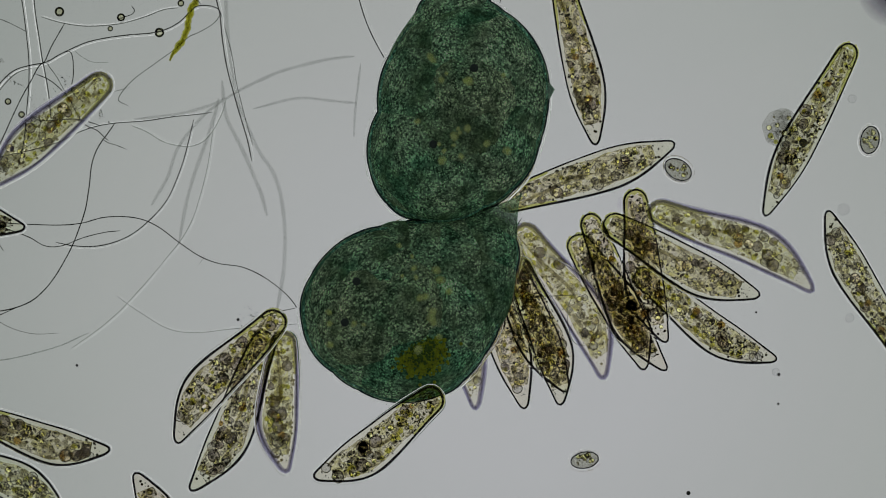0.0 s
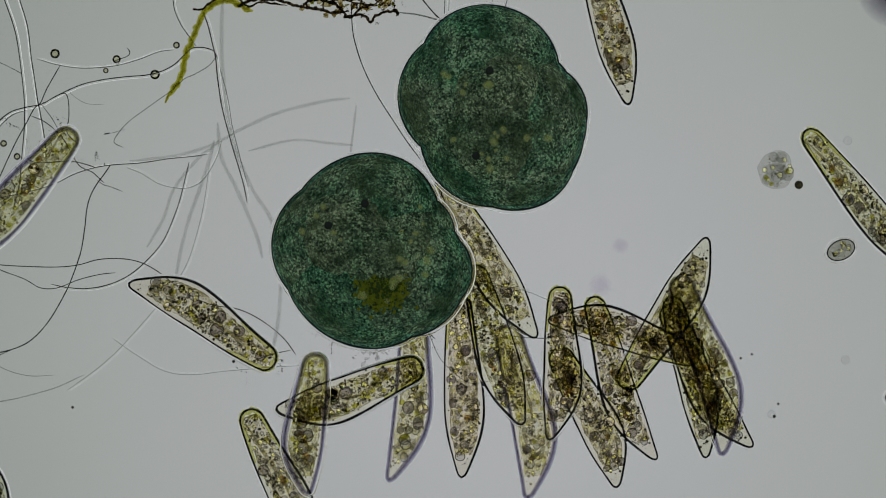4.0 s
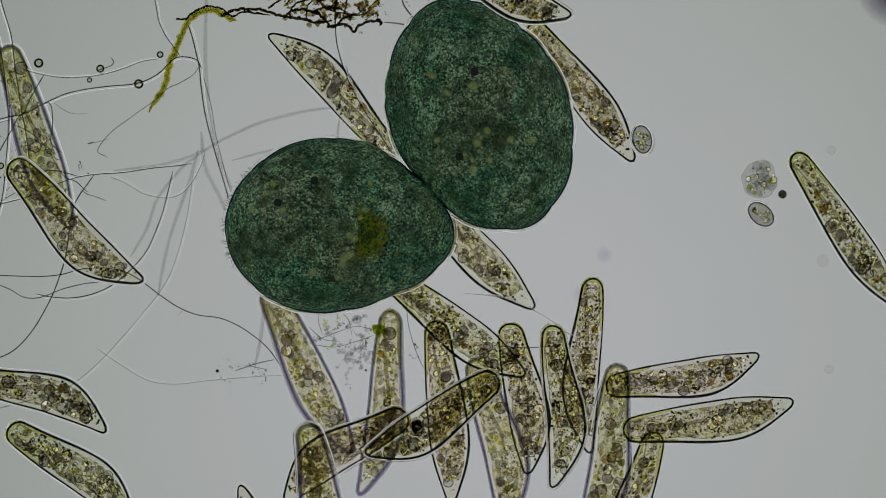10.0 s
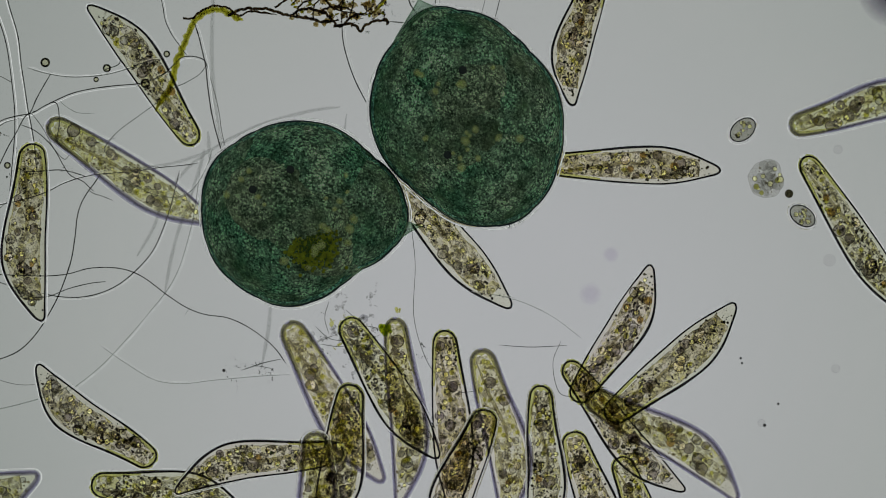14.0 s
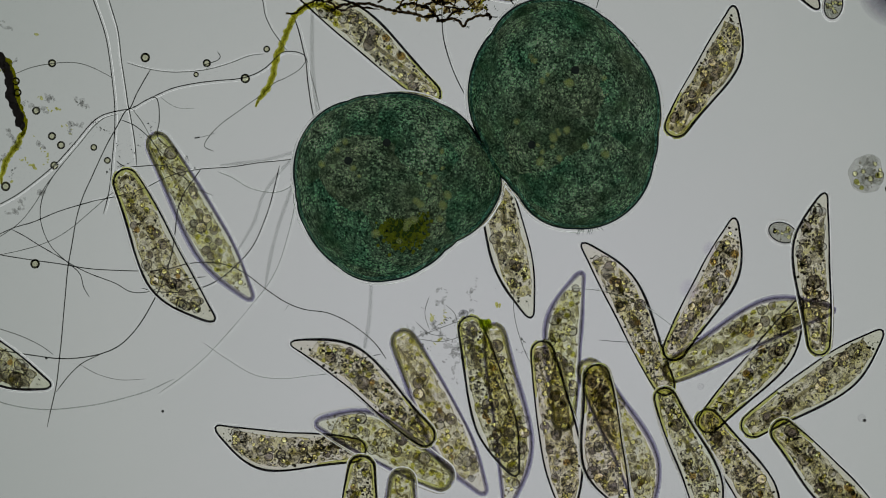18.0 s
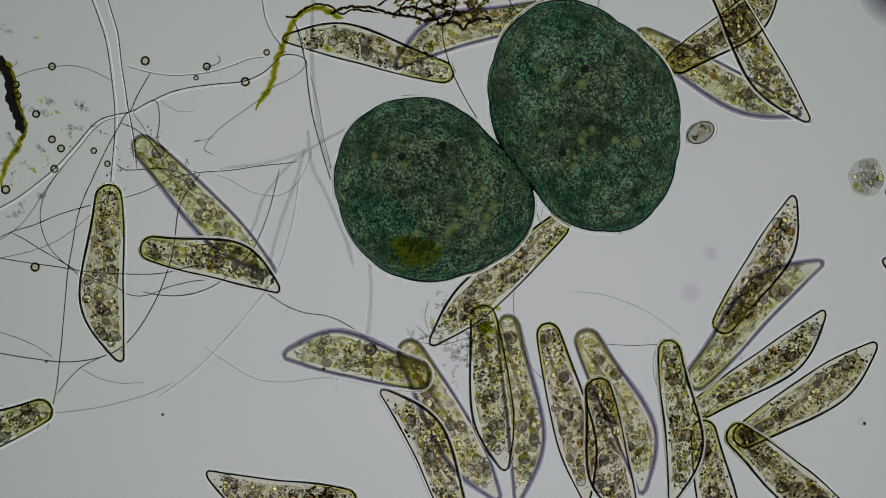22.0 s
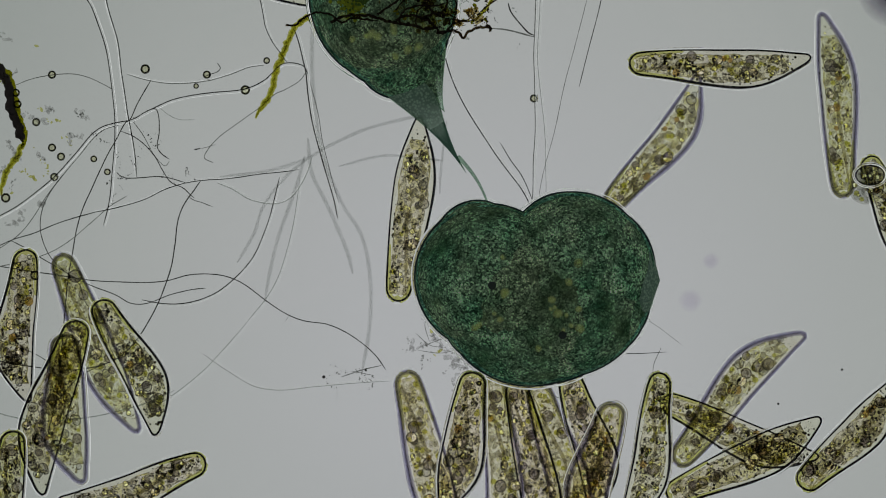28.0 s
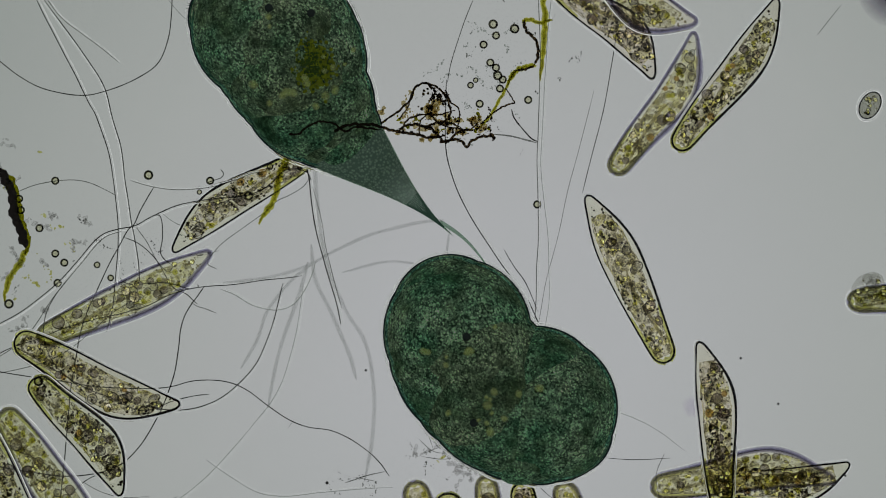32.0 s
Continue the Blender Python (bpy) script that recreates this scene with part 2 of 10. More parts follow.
GLASS, LAMP = glass_material("clear slide glass", (0.985, 0.995, 0.99), 1.12), lamp_material()
WATER = glass_material("clear water", (0.997, 0.998, 0.998), 1.05)
LENS = lens_material("clear refracting edge", 1.16)
FIBRE = lens_material("clear tube for a bright line", 1.14)
PULSE = lens_material("pale contractile vacuole", 1.40, (0.90, 0.875, 0.86))
BEAD = lens_material("clear yellowish refracting bead", 1.40, (1.0, 1.0, 0.80))
HOUSING = plain("black lamp housing", (0.03, 0.03, 0.03), 0.5)


# ---- mesh helpers ----
def mesh(name, bm, mat, smooth=True):
    me = bpy.data.meshes.new(name)
    bm.to_mesh(me)
    bm.free()
    me.materials.append(mat)
    if smooth:
        me.shade_smooth()
    return me


def part(name, data, parent, label="", m=None):
    ob = new(name, data)
    ob.parent = parent
    if m is not None:
        ob.matrix_basis = m
    return tagged(ob, label)


def at(u, v, z=0.1):
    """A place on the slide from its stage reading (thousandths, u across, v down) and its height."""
    s = (10.4 - z) / 10000
    return Vector(((u - 784) * s, (441 - v) * s, z))


def smooth_line(points, n):
    """n points along a smooth line through the given ones."""
    p = [Vector(q) for q in points]
    p = [2 * p[0] - p[1]] + p + [2 * p[-1] - p[-2]]
    out = []
    for i in range(n):
        u = i / (n - 1) * (len(p) - 3)
        k = min(int(u), len(p) - 4)
        f = u - k
        a, b, c, d = p[k:k + 4]
        out.append(0.5 * (2 * b + (c - a) * f + (2 * a - 5 * b + 4 * c - d) * f * f + (3 * b - a - 3 * c + d) * f ** 3))
    return out


def tube(bm, line, radii, sides=6, closed=False):
    """A tube along a line, with a radius at each point."""
    rings, n = [], len(line)
    for i, p in enumerate(line):
        a = line[(i - 1) % n] if closed or i else p
        b = line[(i + 1) % n] if closed or i < n - 1 else p
        t = (b - a).normalized()
        side = t.cross(Vector((0, 0, 1)))
        side = side.normalized() if side.length > 1e-4 else Vector((1, 0, 0))
        up = side.cross(t)
        r = radii[i] if not isinstance(radii, float) else radii
        rings.append([bm.verts.new(p + r * (math.cos(w) * side + math.sin(w) * up)) for w in (2 * math.pi * k / sides for k in range(sides))])
    for i in range(n if closed else n - 1):
        A, B = rings[i], rings[(i + 1) % n]
        for k in range(sides):
            bm.faces.new((B[k], B[(k + 1) % sides], A[(k + 1) % sides], A[k]))
    if not closed:
        bm.faces.new(rings[0])
        bm.faces.new(rings[-1][::-1])


def ball(bm, place, r, sub=1, squash=1.0):
    bmesh.ops.create_icosphere(bm, subdivisions=sub, radius=r, matrix=Matrix.Translation(place) @ Matrix.Diagonal((1, 1, squash, 1)))


def grains(name, places, mat):
    """Many little twenty-sided grains in one mesh; places: x, y, z, radius."""
    bm = bmesh.new()
    bmesh.ops.create_icosphere(bm, subdivisions=1, radius=1)
    unit = np.array([v.co for v in bm.verts])
    tri = np.array([[v.index for v in f.verts] for f in bm.faces])
    bm.free()
    p = np.array(places, dtype=float)
    verts = (p[:, None, :3] + unit[None] * p[:, None, 3:4]).reshape(-1, 3)
    faces = (np.arange(len(p))[:, None, None] * len(unit) + tri[None]).reshape(-1, 3)
    me = bpy.data.meshes.new(name)
    me.from_pydata(verts.tolist(), [], faces.tolist())
    me.materials.append(mat)
    me.shade_smooth()
    return me


def loft(bm, sections):
    """A closed skin through rings of points, pinched at both ends."""
    rings = [[bm.verts.new(p) for p in ring] for ring in sections[1:-1]]
    tip, end = bm.verts.new(sections[0]), bm.verts.new(sections[-1])
    m = len(rings[0])
    for A, B in zip(rings, rings[1:]):
        for k in range(m):
            bm.faces.new((A[k], A[(k + 1) % m], B[(k + 1) % m], B[k]))
    for k in range(m):
        bm.faces.new((tip, rings[0][(k + 1) % m], rings[0][k]))
        bm.faces.new((end, rings[-1][k], rings[-1][(k + 1) % m]))
    bmesh.ops.recalc_face_normals(bm, faces=bm.faces)


# ---- the slide and its light ----
def slide_and_light():
    bm = bmesh.new()
    bmesh.ops.create_cube(bm, size=1, matrix=Matrix.Translation((0.05, 0.08, -0.1)) @ Matrix.Diagonal((4.4, 3.0, 0.16, 1)))
    bmesh.ops.bevel(bm, geom=bm.edges[:], offset=0.02, segments=2, affect="EDGES")
    tagged(new("glass_slide", mesh("glass_slide", bm, GLASS, False)), "clear glass microscope slide lit from below", "microscope slide", kind="structure")
    bm = bmesh.new()
    bmesh.ops.create_cube(bm, size=1, matrix=Matrix.Translation((0.05, 0.08, 0.42)) @ Matrix.Diagonal((4.1, 2.7, 0.88, 1)))
    bmesh.ops.bevel(bm, geom=[e for e in bm.edges if abs(e.verts[0].co.z - e.verts[1].co.z) > 0.1], offset=0.5, segments=10, affect="EDGES")
    tagged(new("water", mesh("water", bm, WATER, False)), "clear shallow water film on the slide", "water", kind="structure")
    lamp = tagged(new("illuminator"), "round frosted illuminator glowing below the slide", "lamp")
    bm = bmesh.new()
    # disc widened past the view to hold the added bright rim
    bmesh.ops.create_circle(bm, cap_ends=True, segments=64, radius=4.60)
    part("diffuser", mesh("diffuser", bm, LAMP, False), lamp, "glowing frosted disc with an added brighter rim")
    bm = bmesh.new()
    prof = [(4.61, 0.06), (4.80, 0.06), (4.80, -0.5), (0.3, -0.6), (0.3, -0.56), (4.61, -0.05)]
    rings = [[bm.verts.new((r * math.cos(a), r * math.sin(a), z)) for r, z in prof] for a in (2 * math.pi * i / 64 for i in range(64))]
    for A, B in zip(rings, rings[1:] + rings[:1]):
        for k in range(len(prof)):
            j = (k + 1) % len(prof)
            bm.faces.new((A[k], B[k], B[j], A[j]))
    part("housing", mesh("housing", bm, HOUSING), lamp, "black ring-shaped housing")
    # nested tinted shells, darker towards their middle, at the upper right
    bm = bmesh.new()
    for i in range(22):
        ball(bm, (0, 0, 0), 0.015 + 0.0045 * i, 4, 0.2)
    part("smudge", mesh("smudge", bm, CORNER_BLOB), lamp, "soft grey blob at one side of the disc", Matrix.Translation((1.232, 0.71, 0.06)))
    for x, y in ((0.81, -0.297), (0.912, -0.421), (-0.21, -0.33)):
        bm = bmesh.new()
        ball(bm, (x, y, 0.03), 0.0032, 2)
        part("dust", mesh("dust", bm, INK), lamp, "grain of dust")
    return lamp


illuminator = slide_and_light()


# ---- paramecia ----
PROFILE = smooth_line([Vector((u, w, 0)) for u, w in ((0, 0), (0.018, 0.20), (0.09, 0.45), (0.19, 0.75), (0.29, 0.94), (0.39, 1), (0.55, 0.94), (0.70, 0.82), (0.84, 0.69), (0.925, 0.60), (0.975, 0.43), (1, 0))], 240)
PROFILE_U, PROFILE_W = [p.x for p in PROFILE], [max(0.0, p.y) for p in PROFILE]


def half_width(u):
    """Half the width of a paramecium, 1 at its widest; u from the pointed end (0) to the blunt one (1)."""
    if u > 0.925:
        return 0.60 * math.sqrt(max(0.0, 1 - ((u - 0.925) / 0.075) ** 2))
    return float(np.interp(u, PROFILE_U, PROFILE_W))


GRAIN_BALLS = {}


def shared_ball(mat, key):
    if key not in GRAIN_BALLS:
        bm = bmesh.new()
        # double cones, shaped to show the lamp's bright rim as a highlight
        if key in ("bright_bead", "contractile_vacuole"):
            loft(bm, [Vector((0, 0, -0.55))] + [[Vector((q * math.cos(w), q * math.sin(w), h)) for w in (2 * math.pi * j / 14 for j in range(14))] for q, h in ((0.5, -0.275), (1.0, 0.0), (0.5, 0.275))] + [Vector((0, 0, 0.55))])
            bmesh.ops.recalc_face_normals(bm, faces=bm.faces[:])
        else:
            ball(bm, (0, 0, 0), 1.0, 2)
        n = len(bm.faces)
        if key in ("food_vacuole", "clear_vacuole", "contractile_vacuole", "bright_bead"):
            tube(bm, [Vector((math.cos(w), math.sin(w), 0)) for w in (2 * math.pi * q / 16 for q in range(16))], 0.16 if key == "bright_bead" else 0.10, 4, closed=True)
        bm.faces.ensure_lookup_table()
        for f in bm.faces[n:]:
            f.material_index = 1
        GRAIN_BALLS[key] = mesh(key, bm, mat, key not in ("bright_bead", "contractile_vacuole"))
        GRAIN_BALLS[key].materials.append(FINE)
    return GRAIN_BALLS[key]


def paramecium(rng, length, width, bend, looks, variety):
    """One slipper-shaped ciliate, lying along x with its blunt end at +x."""
    soft = variety == 0
    plasm = (SOFTPLASM, BROWNPLASM, GREENPLASM, ENDOPLASM)[variety]
    thing = tagged(new("paramecium"), looks, "paramecium", "paramecia in the drop")
    n, m = 30, 16

    def spine(u):
        return Vector(((u - 0.5) * length, bend * (math.sin(math.pi * u) - 0.55) + 0.35 * bend * math.sin(2 * math.pi * u), 0))

    def skin(scale, lo, hi):
        out = [spine(lo)]
        for i in range(1, n):
            u = lo + (hi - lo) * (0.5 - 0.5 * math.cos(math.pi * i / n))
            h = width * half_width(u) * scale
            c = spine(u)
            out.append([c + Vector((0, h * math.cos(a), 0.8 * h * math.sin(a))) for a in (2 * math.pi * k / m for k in range(m))])
        return out + [spine(hi)]

    bm = bmesh.new()
    loft(bm, skin(1.0, 0.0, 1.0))
    part("body", mesh("body", bm, PELLICLE), thing, "clear yellowish pellicle")
    bm = bmesh.new()
    loft(bm, skin(0.77, 0.12, 0.968))
    for v in bm.verts:
        v.co += Vector((0, 1, 0)) * (0.004 * noise.noise(v.co * 45 + Vector((0, 0, length * 70))))
    part("endoplasm", mesh("endoplasm", bm, plasm), thing, "grainy olive-brown inner plasm")
    us = [0.5 - 0.5 * math.cos(math.pi * i / 52) for i in range(53)]
    line = [spine(u) + Vector((0, width * half_width(u), 0)) for u in us] + [spine(u) - Vector((0, width * half_width(u), 0)) for u in us[-2:0:-1]]
    # dark tube paints the outline that bent light gives a clear body
    bm = bmesh.new()
    for r in (0.0014, 0.0030, 0.0048) if soft else (0.0019,):
        tube(bm, line, [r * (1.0 + 0.30 * noise.noise(p * 16 + Vector((length * 90, 0, 4))) + 0.22 * math.copysign(1, bend) * math.sin(math.pi * i / 52)) for i, p in enumerate(line)], 6, closed=True)
    part("pellicle_edge", mesh("pellicle_edge", bm, SOFTRIM if soft else RIM), thing, "body outline with refraction shade in its colour")
    # added clear tube round the body, refracts a bright halo
    bm = bmesh.new()
    out = []
    for i, p in enumerate(line):
        d = line[(i + 1) % len(line)] - line[i - 1]
        out.append(p + (0.0058 if soft else 0.0036) * Vector((d.y, -d.x, 0)).normalized() * -1)
    tube(bm, out, 0.0019 if soft else 0.0016, 12, closed=True)
    part("bright_fringe", mesh("bright_fringe", bm, LENS), thing, "added clear ring refracting a bright halo")
    us = [0.70 + 0.3 * (0.5 - 0.5 * math.cos(math.pi * i / 12)) for i in range(12)]
    line = [spine(u) + Vector((0, 0.90 * width * half_width(u), 0)) for u in us] + [spine(0.985)] + [spine(u) - Vector((0, 0.90 * width * half_width(u), 0)) for u in us[::-1]]
    bm = bmesh.new()
    tube(bm, line, [0.0008 + 0.0046 * math.sin(math.pi * (i + 0.5) / len(line)) for i in range(len(line))], 6)
    part("cortex", mesh("cortex", bm, GLOW), thing, "yellow-green rim at the blunt end")
    # granules too many to count
    clots = [(rng.uniform(0.15, 0.9), rng.uniform(-0.6, 0.6)) for _ in range(12)]
    spots = []
    for _ in range(260):
        if rng.random() < 0.62:
            cu, cv = rng.choice(clots)
            u, v = min(0.96, max(0.07, rng.gauss(cu, 0.045))), rng.gauss(cv, 0.28)
        else:
            u, v = rng.uniform(0.06, 0.97), rng.uniform(-0.8, 0.8)
        v = max(-0.8, min(0.8, v))
        h = width * half_width(u)
        p = spine(u)
        spots.append((p.x, p.y + h * v, rng.uniform(-0.6, 0.6) * h * math.sqrt(1 - v * v), rng.choice((0.0008, 0.0010, 0.0012, 0.0015, 0.0020, 0.0028))))
    tagged(part("granules", grains("granules", spots, SOFTGRAIN if soft else GRANULE), thing, "fine brown granules"), kind="stuff")
    for kind, mat, count, r0, r1, u0, u1 in (("food_vacuole", VACUOLE, rng.randint(4, 8), 0.006, 0.0115, 0.14, 0.92), ("food_clot", CLOT, rng.randint(0, 3), 0.005, 0.0085, 0.2, 0.8), ("alga", ALGA, rng.randint(3, 8) if variety in (1, 3) else rng.randint(14, 26), 0.0028, 0.0056, 0.2, 0.95), ("clear_vacuole", CLEAR, rng.randint(5, 11), 0.004, 0.0095, 0.10, 0.5), ("contractile_vacuole", PULSE, rng.randint(1, 3), 0.0065, 0.0100, 0.24, 0.76), ("bright_bead", BEAD, 10 if soft else rng.randint(13, 24), 0.0022, 0.0050, 0.10, 0.94)):
        data = shared_ball(mat, kind)
        for _ in range(count):
            u = rng.uniform(u0, u1)
            h = width * half_width(u) * 0.66
            r = rng.uniform(r0, r1) * min(1.0, 0.35 + h / 0.016)
            p = spine(u) + Vector((0, rng.uniform(-h, h), rng.uniform(-0.4, 0.4) * h))
            if kind in ("bright_bead", "contractile_vacuole"):
                p.z = width * half_width(u) * 0.70
            part(kind, data, thing, "", Matrix.Translation(p) @ Matrix.Diagonal((r, r * rng.uniform(0.8, 1.1), r, 1)))
    bm = bmesh.new()
    g = smooth_line([spine(0.94) + Vector((0, width * 0.34, 0.01)), spine(0.75) + Vector((0, width * 0.12, 0.02)), spine(0.56) + Vector((0, -width * 0.12, 0.02)), spine(0.46) + Vector((0, -width * 0.02, 0.012))], 16)
    tube(bm, g, [0.001 + 0.003 * math.sin(math.pi * i / 15) for i in range(16)], 5)
    part("oral_groove", mesh("oral_groove", bm, GROOVE), thing, "pale slanting oral groove")
    return thing


LOOKS = ("yellowish cloudy paramecium with a soft blurred outline",
         "olive-brown grainy slipper-shaped paramecium with a clear pointed tail",
         "slender greenish-brown paramecium with a blunt rounded front",
         "translucent brown paramecium with scattered yellow-green algae")
VARIETY = {20: 1}
paramecia = []
rng, build = random.Random(11), random.Random(12)
for i, length in enumerate([.28, .258, .284, .308, .238, .282, .263, .265, .341, .335, .305, .28, .318, .277, .32, .285, .333, .315, .304, .302, .313, .339, .352, .31, .29, .259, .274, .272, .352, .308, .248, .265, .337, .263, .299, .269, .256, .256, .266, .32, .296, .264, .321, .282, .337, .29, .253, .244, .239, .245, .281, .263, .242, .246]):
    paramecia.append(paramecium(rng, length, build.uniform(0.0318, 0.0382), build.choice((-1, 1)) * build.uniform(0.004, 0.023), LOOKS[VARIETY.get(i, i % 4)], VARIETY.get(i, i % 4)))


# ---- small oval ciliates ----
def oval(rng, a, b):
    thing = tagged(new("small_ciliate"), "small grey oval ciliate with clear round vacuoles", "ciliate", "small ciliates")
    bm = bmesh.new()
    loft(bm, [Vector((-a, 0, 0))] + [[Vector((a * math.cos(w), b * math.sin(w) * math.cos(q), b * math.sin(w) * math.sin(q))) for q in (2 * math.pi * k / 14 for k in range(14))] for w in (math.pi - math.pi * i / 14 for i in range(1, 14))] + [Vector((a, 0, 0))])
    part("body", mesh("body", bm, GREY), thing, "grey translucent body")
    # the same painted dark outline for the oval
    bm = bmesh.new()
    tube(bm, [Vector((a * math.cos(w), b * math.sin(w), 0)) for w in (2 * math.pi * k / 28 for k in range(28))], 0.0012, 5, closed=True)
    part("pellicle_edge", mesh("pellicle_edge", bm, RIM), thing, "dark outline")
    # clear halo ring, added to brighten the rim by refraction
    bm = bmesh.new()
    tube(bm, [Vector(((a + 0.004) * math.cos(w), (b + 0.004) * math.sin(w), 0)) for w in (2 * math.pi * k / 28 for k in range(28))], 0.0020, 12, closed=True)
    part("bright_fringe", mesh("bright_fringe", bm, LENS), thing, "added clear ring refracting a bright halo")
    for j in range(24):
        q, w = math.sqrt(rng.random()) * 0.74, rng.uniform(0, 6.28)
        r = rng.uniform(0.0024, 0.0044)
        kind = "bright_bead" if j < 9 else "soft_granule"
        if kind == "soft_granule":
            r *= 0.55
        part(kind, shared_ball({"bright_bead": BEAD, "soft_granule": SOFTGRAIN}[kind], kind), thing, "", Matrix.Translation((a * q * math.cos(w), b * q * math.sin(w), rng.uniform(-0.3, 0.3) * b)) @ Matrix.Diagonal((r, r, r, 1)))
    return thing


ovals = [oval(rng, a, b) for a, b in ((0.025, 0.017), (0.024, 0.016), (0.024, 0.014), (0.025, 0.014))]


# ---- stentors ----
LOBES = ((0.150, 0.132), (0.150, 0.132), (0.132, 0.132), (0.132, 0.132), (0.125, 0.112), (0.125, 0.112), (0.080, 0.072), (0.12, 0.12), (0.12, 0.12), (0.105, 0.105), (0.105, 0.105), (0.09, 0.09), (0.09, 0.09), (0.075, 0.075), (0.075, 0.075))


def stentor(rng, looks, mass):
    """A large contractile ciliate in pieces that slide over one another: fifteen lobes, a collar, a shoulder and a stalk."""
    thing = tagged(new("stentor"), looks, "stentor")
    made = {"whole": thing, "lobes": []}

    def ring_edge(a, b, parent):
        bm = bmesh.new()
        # dark ring added at the equator to draw the lobe's dark edge
        tube(bm, [Vector((a * math.cos(w), b * math.sin(w), 0)) for w in (2 * math.pi * k / 72 for k in range(72))], 0.0026, 5, closed=True)
        part("membrane", mesh("membrane", bm, OUTLINE), parent, "thin dark ring added as the lobe's outline")
        bm = bmesh.new()
        tube(bm, [Vector(((a - 0.006) * math.cos(w), (b - 0.006) * math.sin(w), 0.2 * b)) for w in (2 * math.pi * k / 72 for k in range(72))], 0.0044, 8, closed=True)
        part("ectoplasm", mesh("ectoplasm", bm, ECTO), parent, "clearer teal outer layer")
        # added ring just outside the lobe for its bright halo
        bm = bmesh.new()
        tube(bm, [Vector(((a + 0.0052) * math.cos(w), (b + 0.0052) * math.sin(w), -0.02)) for w in (2 * math.pi * k / 72 for k in range(72))], 0.0030, 12, closed=True)
        part("bright_fringe", mesh("bright_fringe", bm, LENS), parent, "added clear ring refracting a bright halo")

    for k, (a, b) in enumerate(LOBES):
        bm = bmesh.new()
        bmesh.ops.create_uvsphere(bm, u_segments=64, v_segments=32, radius=1.0)
        for v in bm.verts:
            v.co = Vector((v.co.x * a, v.co.y * b, v.co.z * b * (0.78 + 0.012 * (k % 4))))
            v.co += v.co.normalized() * 0.0016 * noise.noise(v.co * 14 + Vector((k * 9, 0, 0)))
        lobe = part("body_lobe", mesh("body_lobe", bm, STENTOR), thing, "swollen blue-green granular lobe")
        ring_edge(a, b, lobe)
        made["lobes"].append(lobe)

    for ox, oy in ((-0.024, 0.012), (0.026, -0.01)):
        bm = bmesh.new()
        bmesh.ops.create_icosphere(bm, subdivisions=6, radius=1.0)
        seed = Vector((ox * 900, oy * 500, 3))
        for v in bm.verts:
            w = 0.006 * noise.noise(v.co * 3.2 + seed) + 0.004 * noise.noise(v.co * 9 + seed) + 0.002 * noise.noise(v.co * 30 + seed)
            v.co = Vector((v.co.x * 0.120, v.co.y * 0.120, v.co.z * (0.1185 + w)))
        part("endoplasm", mesh("endoplasm", bm, CORE), thing, "darker olive-green inner plasm", Matrix.Translation((ox, oy, 0)))

    def cone(name, prof, looks, skin=SHOULDER):
        """A pointed piece with its tip at its origin, reaching back along -x."""
        bm = bmesh.new()
        secs = [Vector((0, 0, 0))]
        for x, r in prof:
            secs.append([Vector((-x, r * math.cos(w), 0.72 * r * math.sin(w))) for w in (2 * math.pi * j / 28 for j in range(28))])
        secs.append(Vector((-prof[-1][0] - 0.012, 0, 0)))
        loft(bm, secs)
        ob = part(name, mesh(name, bm, skin), thing, looks)
        # added tube that draws the cone's edge
        bm = bmesh.new()
        tube(bm, [Vector((-x, r, 0)) for x, r in prof[::-1]] + [Vector((0.001, 0, 0))] + [Vector((-x, -r, 0)) for x, r in prof], 0.0012, 5)
        part("membrane", mesh("membrane", bm, TETHER), ob, "pale green edge")
        if skin is STALK:
            for j in range(13):
                w = math.pi * (j + 0.5) / 13
                bm = bmesh.new()
                tube(bm, [Vector((-x, r * math.cos(w), 0.72 * r * math.sin(w))) for x, r in prof[1:] if x < 0.11], 0.0008, 4)
                part("stripe", mesh("stripe", bm, STRIPE), ob)
        return ob

    def horn(wide, swell, end, power=1.0):
        """A pointed, swelling outline: its widest place lies at swell, its back at end."""
        out = []
        for i in range(1, 27):
            x = end * (i / 26) ** 1.25
            r = wide * math.sin(math.pi / 2 * x / swell) ** power if x < swell else wide * math.sqrt(max(0.05, 1 - ((x - swell) / (end - swell)) ** 2 * 0.9))
            out.append((x, r))
        return out

    made["collar"] = cone("collar", horn(0.113, 0.14, 0.21, 1.1), "rounded blue-green collar")
    made["shoulder"] = cone("shoulder", horn(0.114, 0.22, 0.28, 1.38), "tapering blue-green shoulder")
    made["stalk"] = cone("stalk", [(x, 0.098 * math.sin(math.pi / 2 * x / 0.4) ** 1.95) for x in (0.27 * (i / 22) ** 1.25 for i in range(2, 23))] + [(0.282, 0.062), (0.29, 0.04)], "slender pale pointed stalk with fine stripes", STALK)
    bm = bmesh.new()
    tube(bm, [Vector((-0.012 * i, 0.010 * math.sin(i * 0.28), 0)) for i in range(11)], [0.0012 + 0.00028 * i for i in range(11)], 6)
    made["thread"] = part("holdfast_thread", mesh("holdfast_thread", bm, TETHER), thing, "fine pale green holdfast thread")

    def top(x, y):
        return 0.126 * math.sqrt(max(0.05, 1 - (x * x + y * y) / 0.155 ** 2)) + 0.002

    if "vacuole" not in GRAIN_BALLS:
        bm = bmesh.new()
        for q in (0.35, 0.65, 1.0):
            ball(bm, (0, 0, 0.1 * q), q, 2, 1.0)
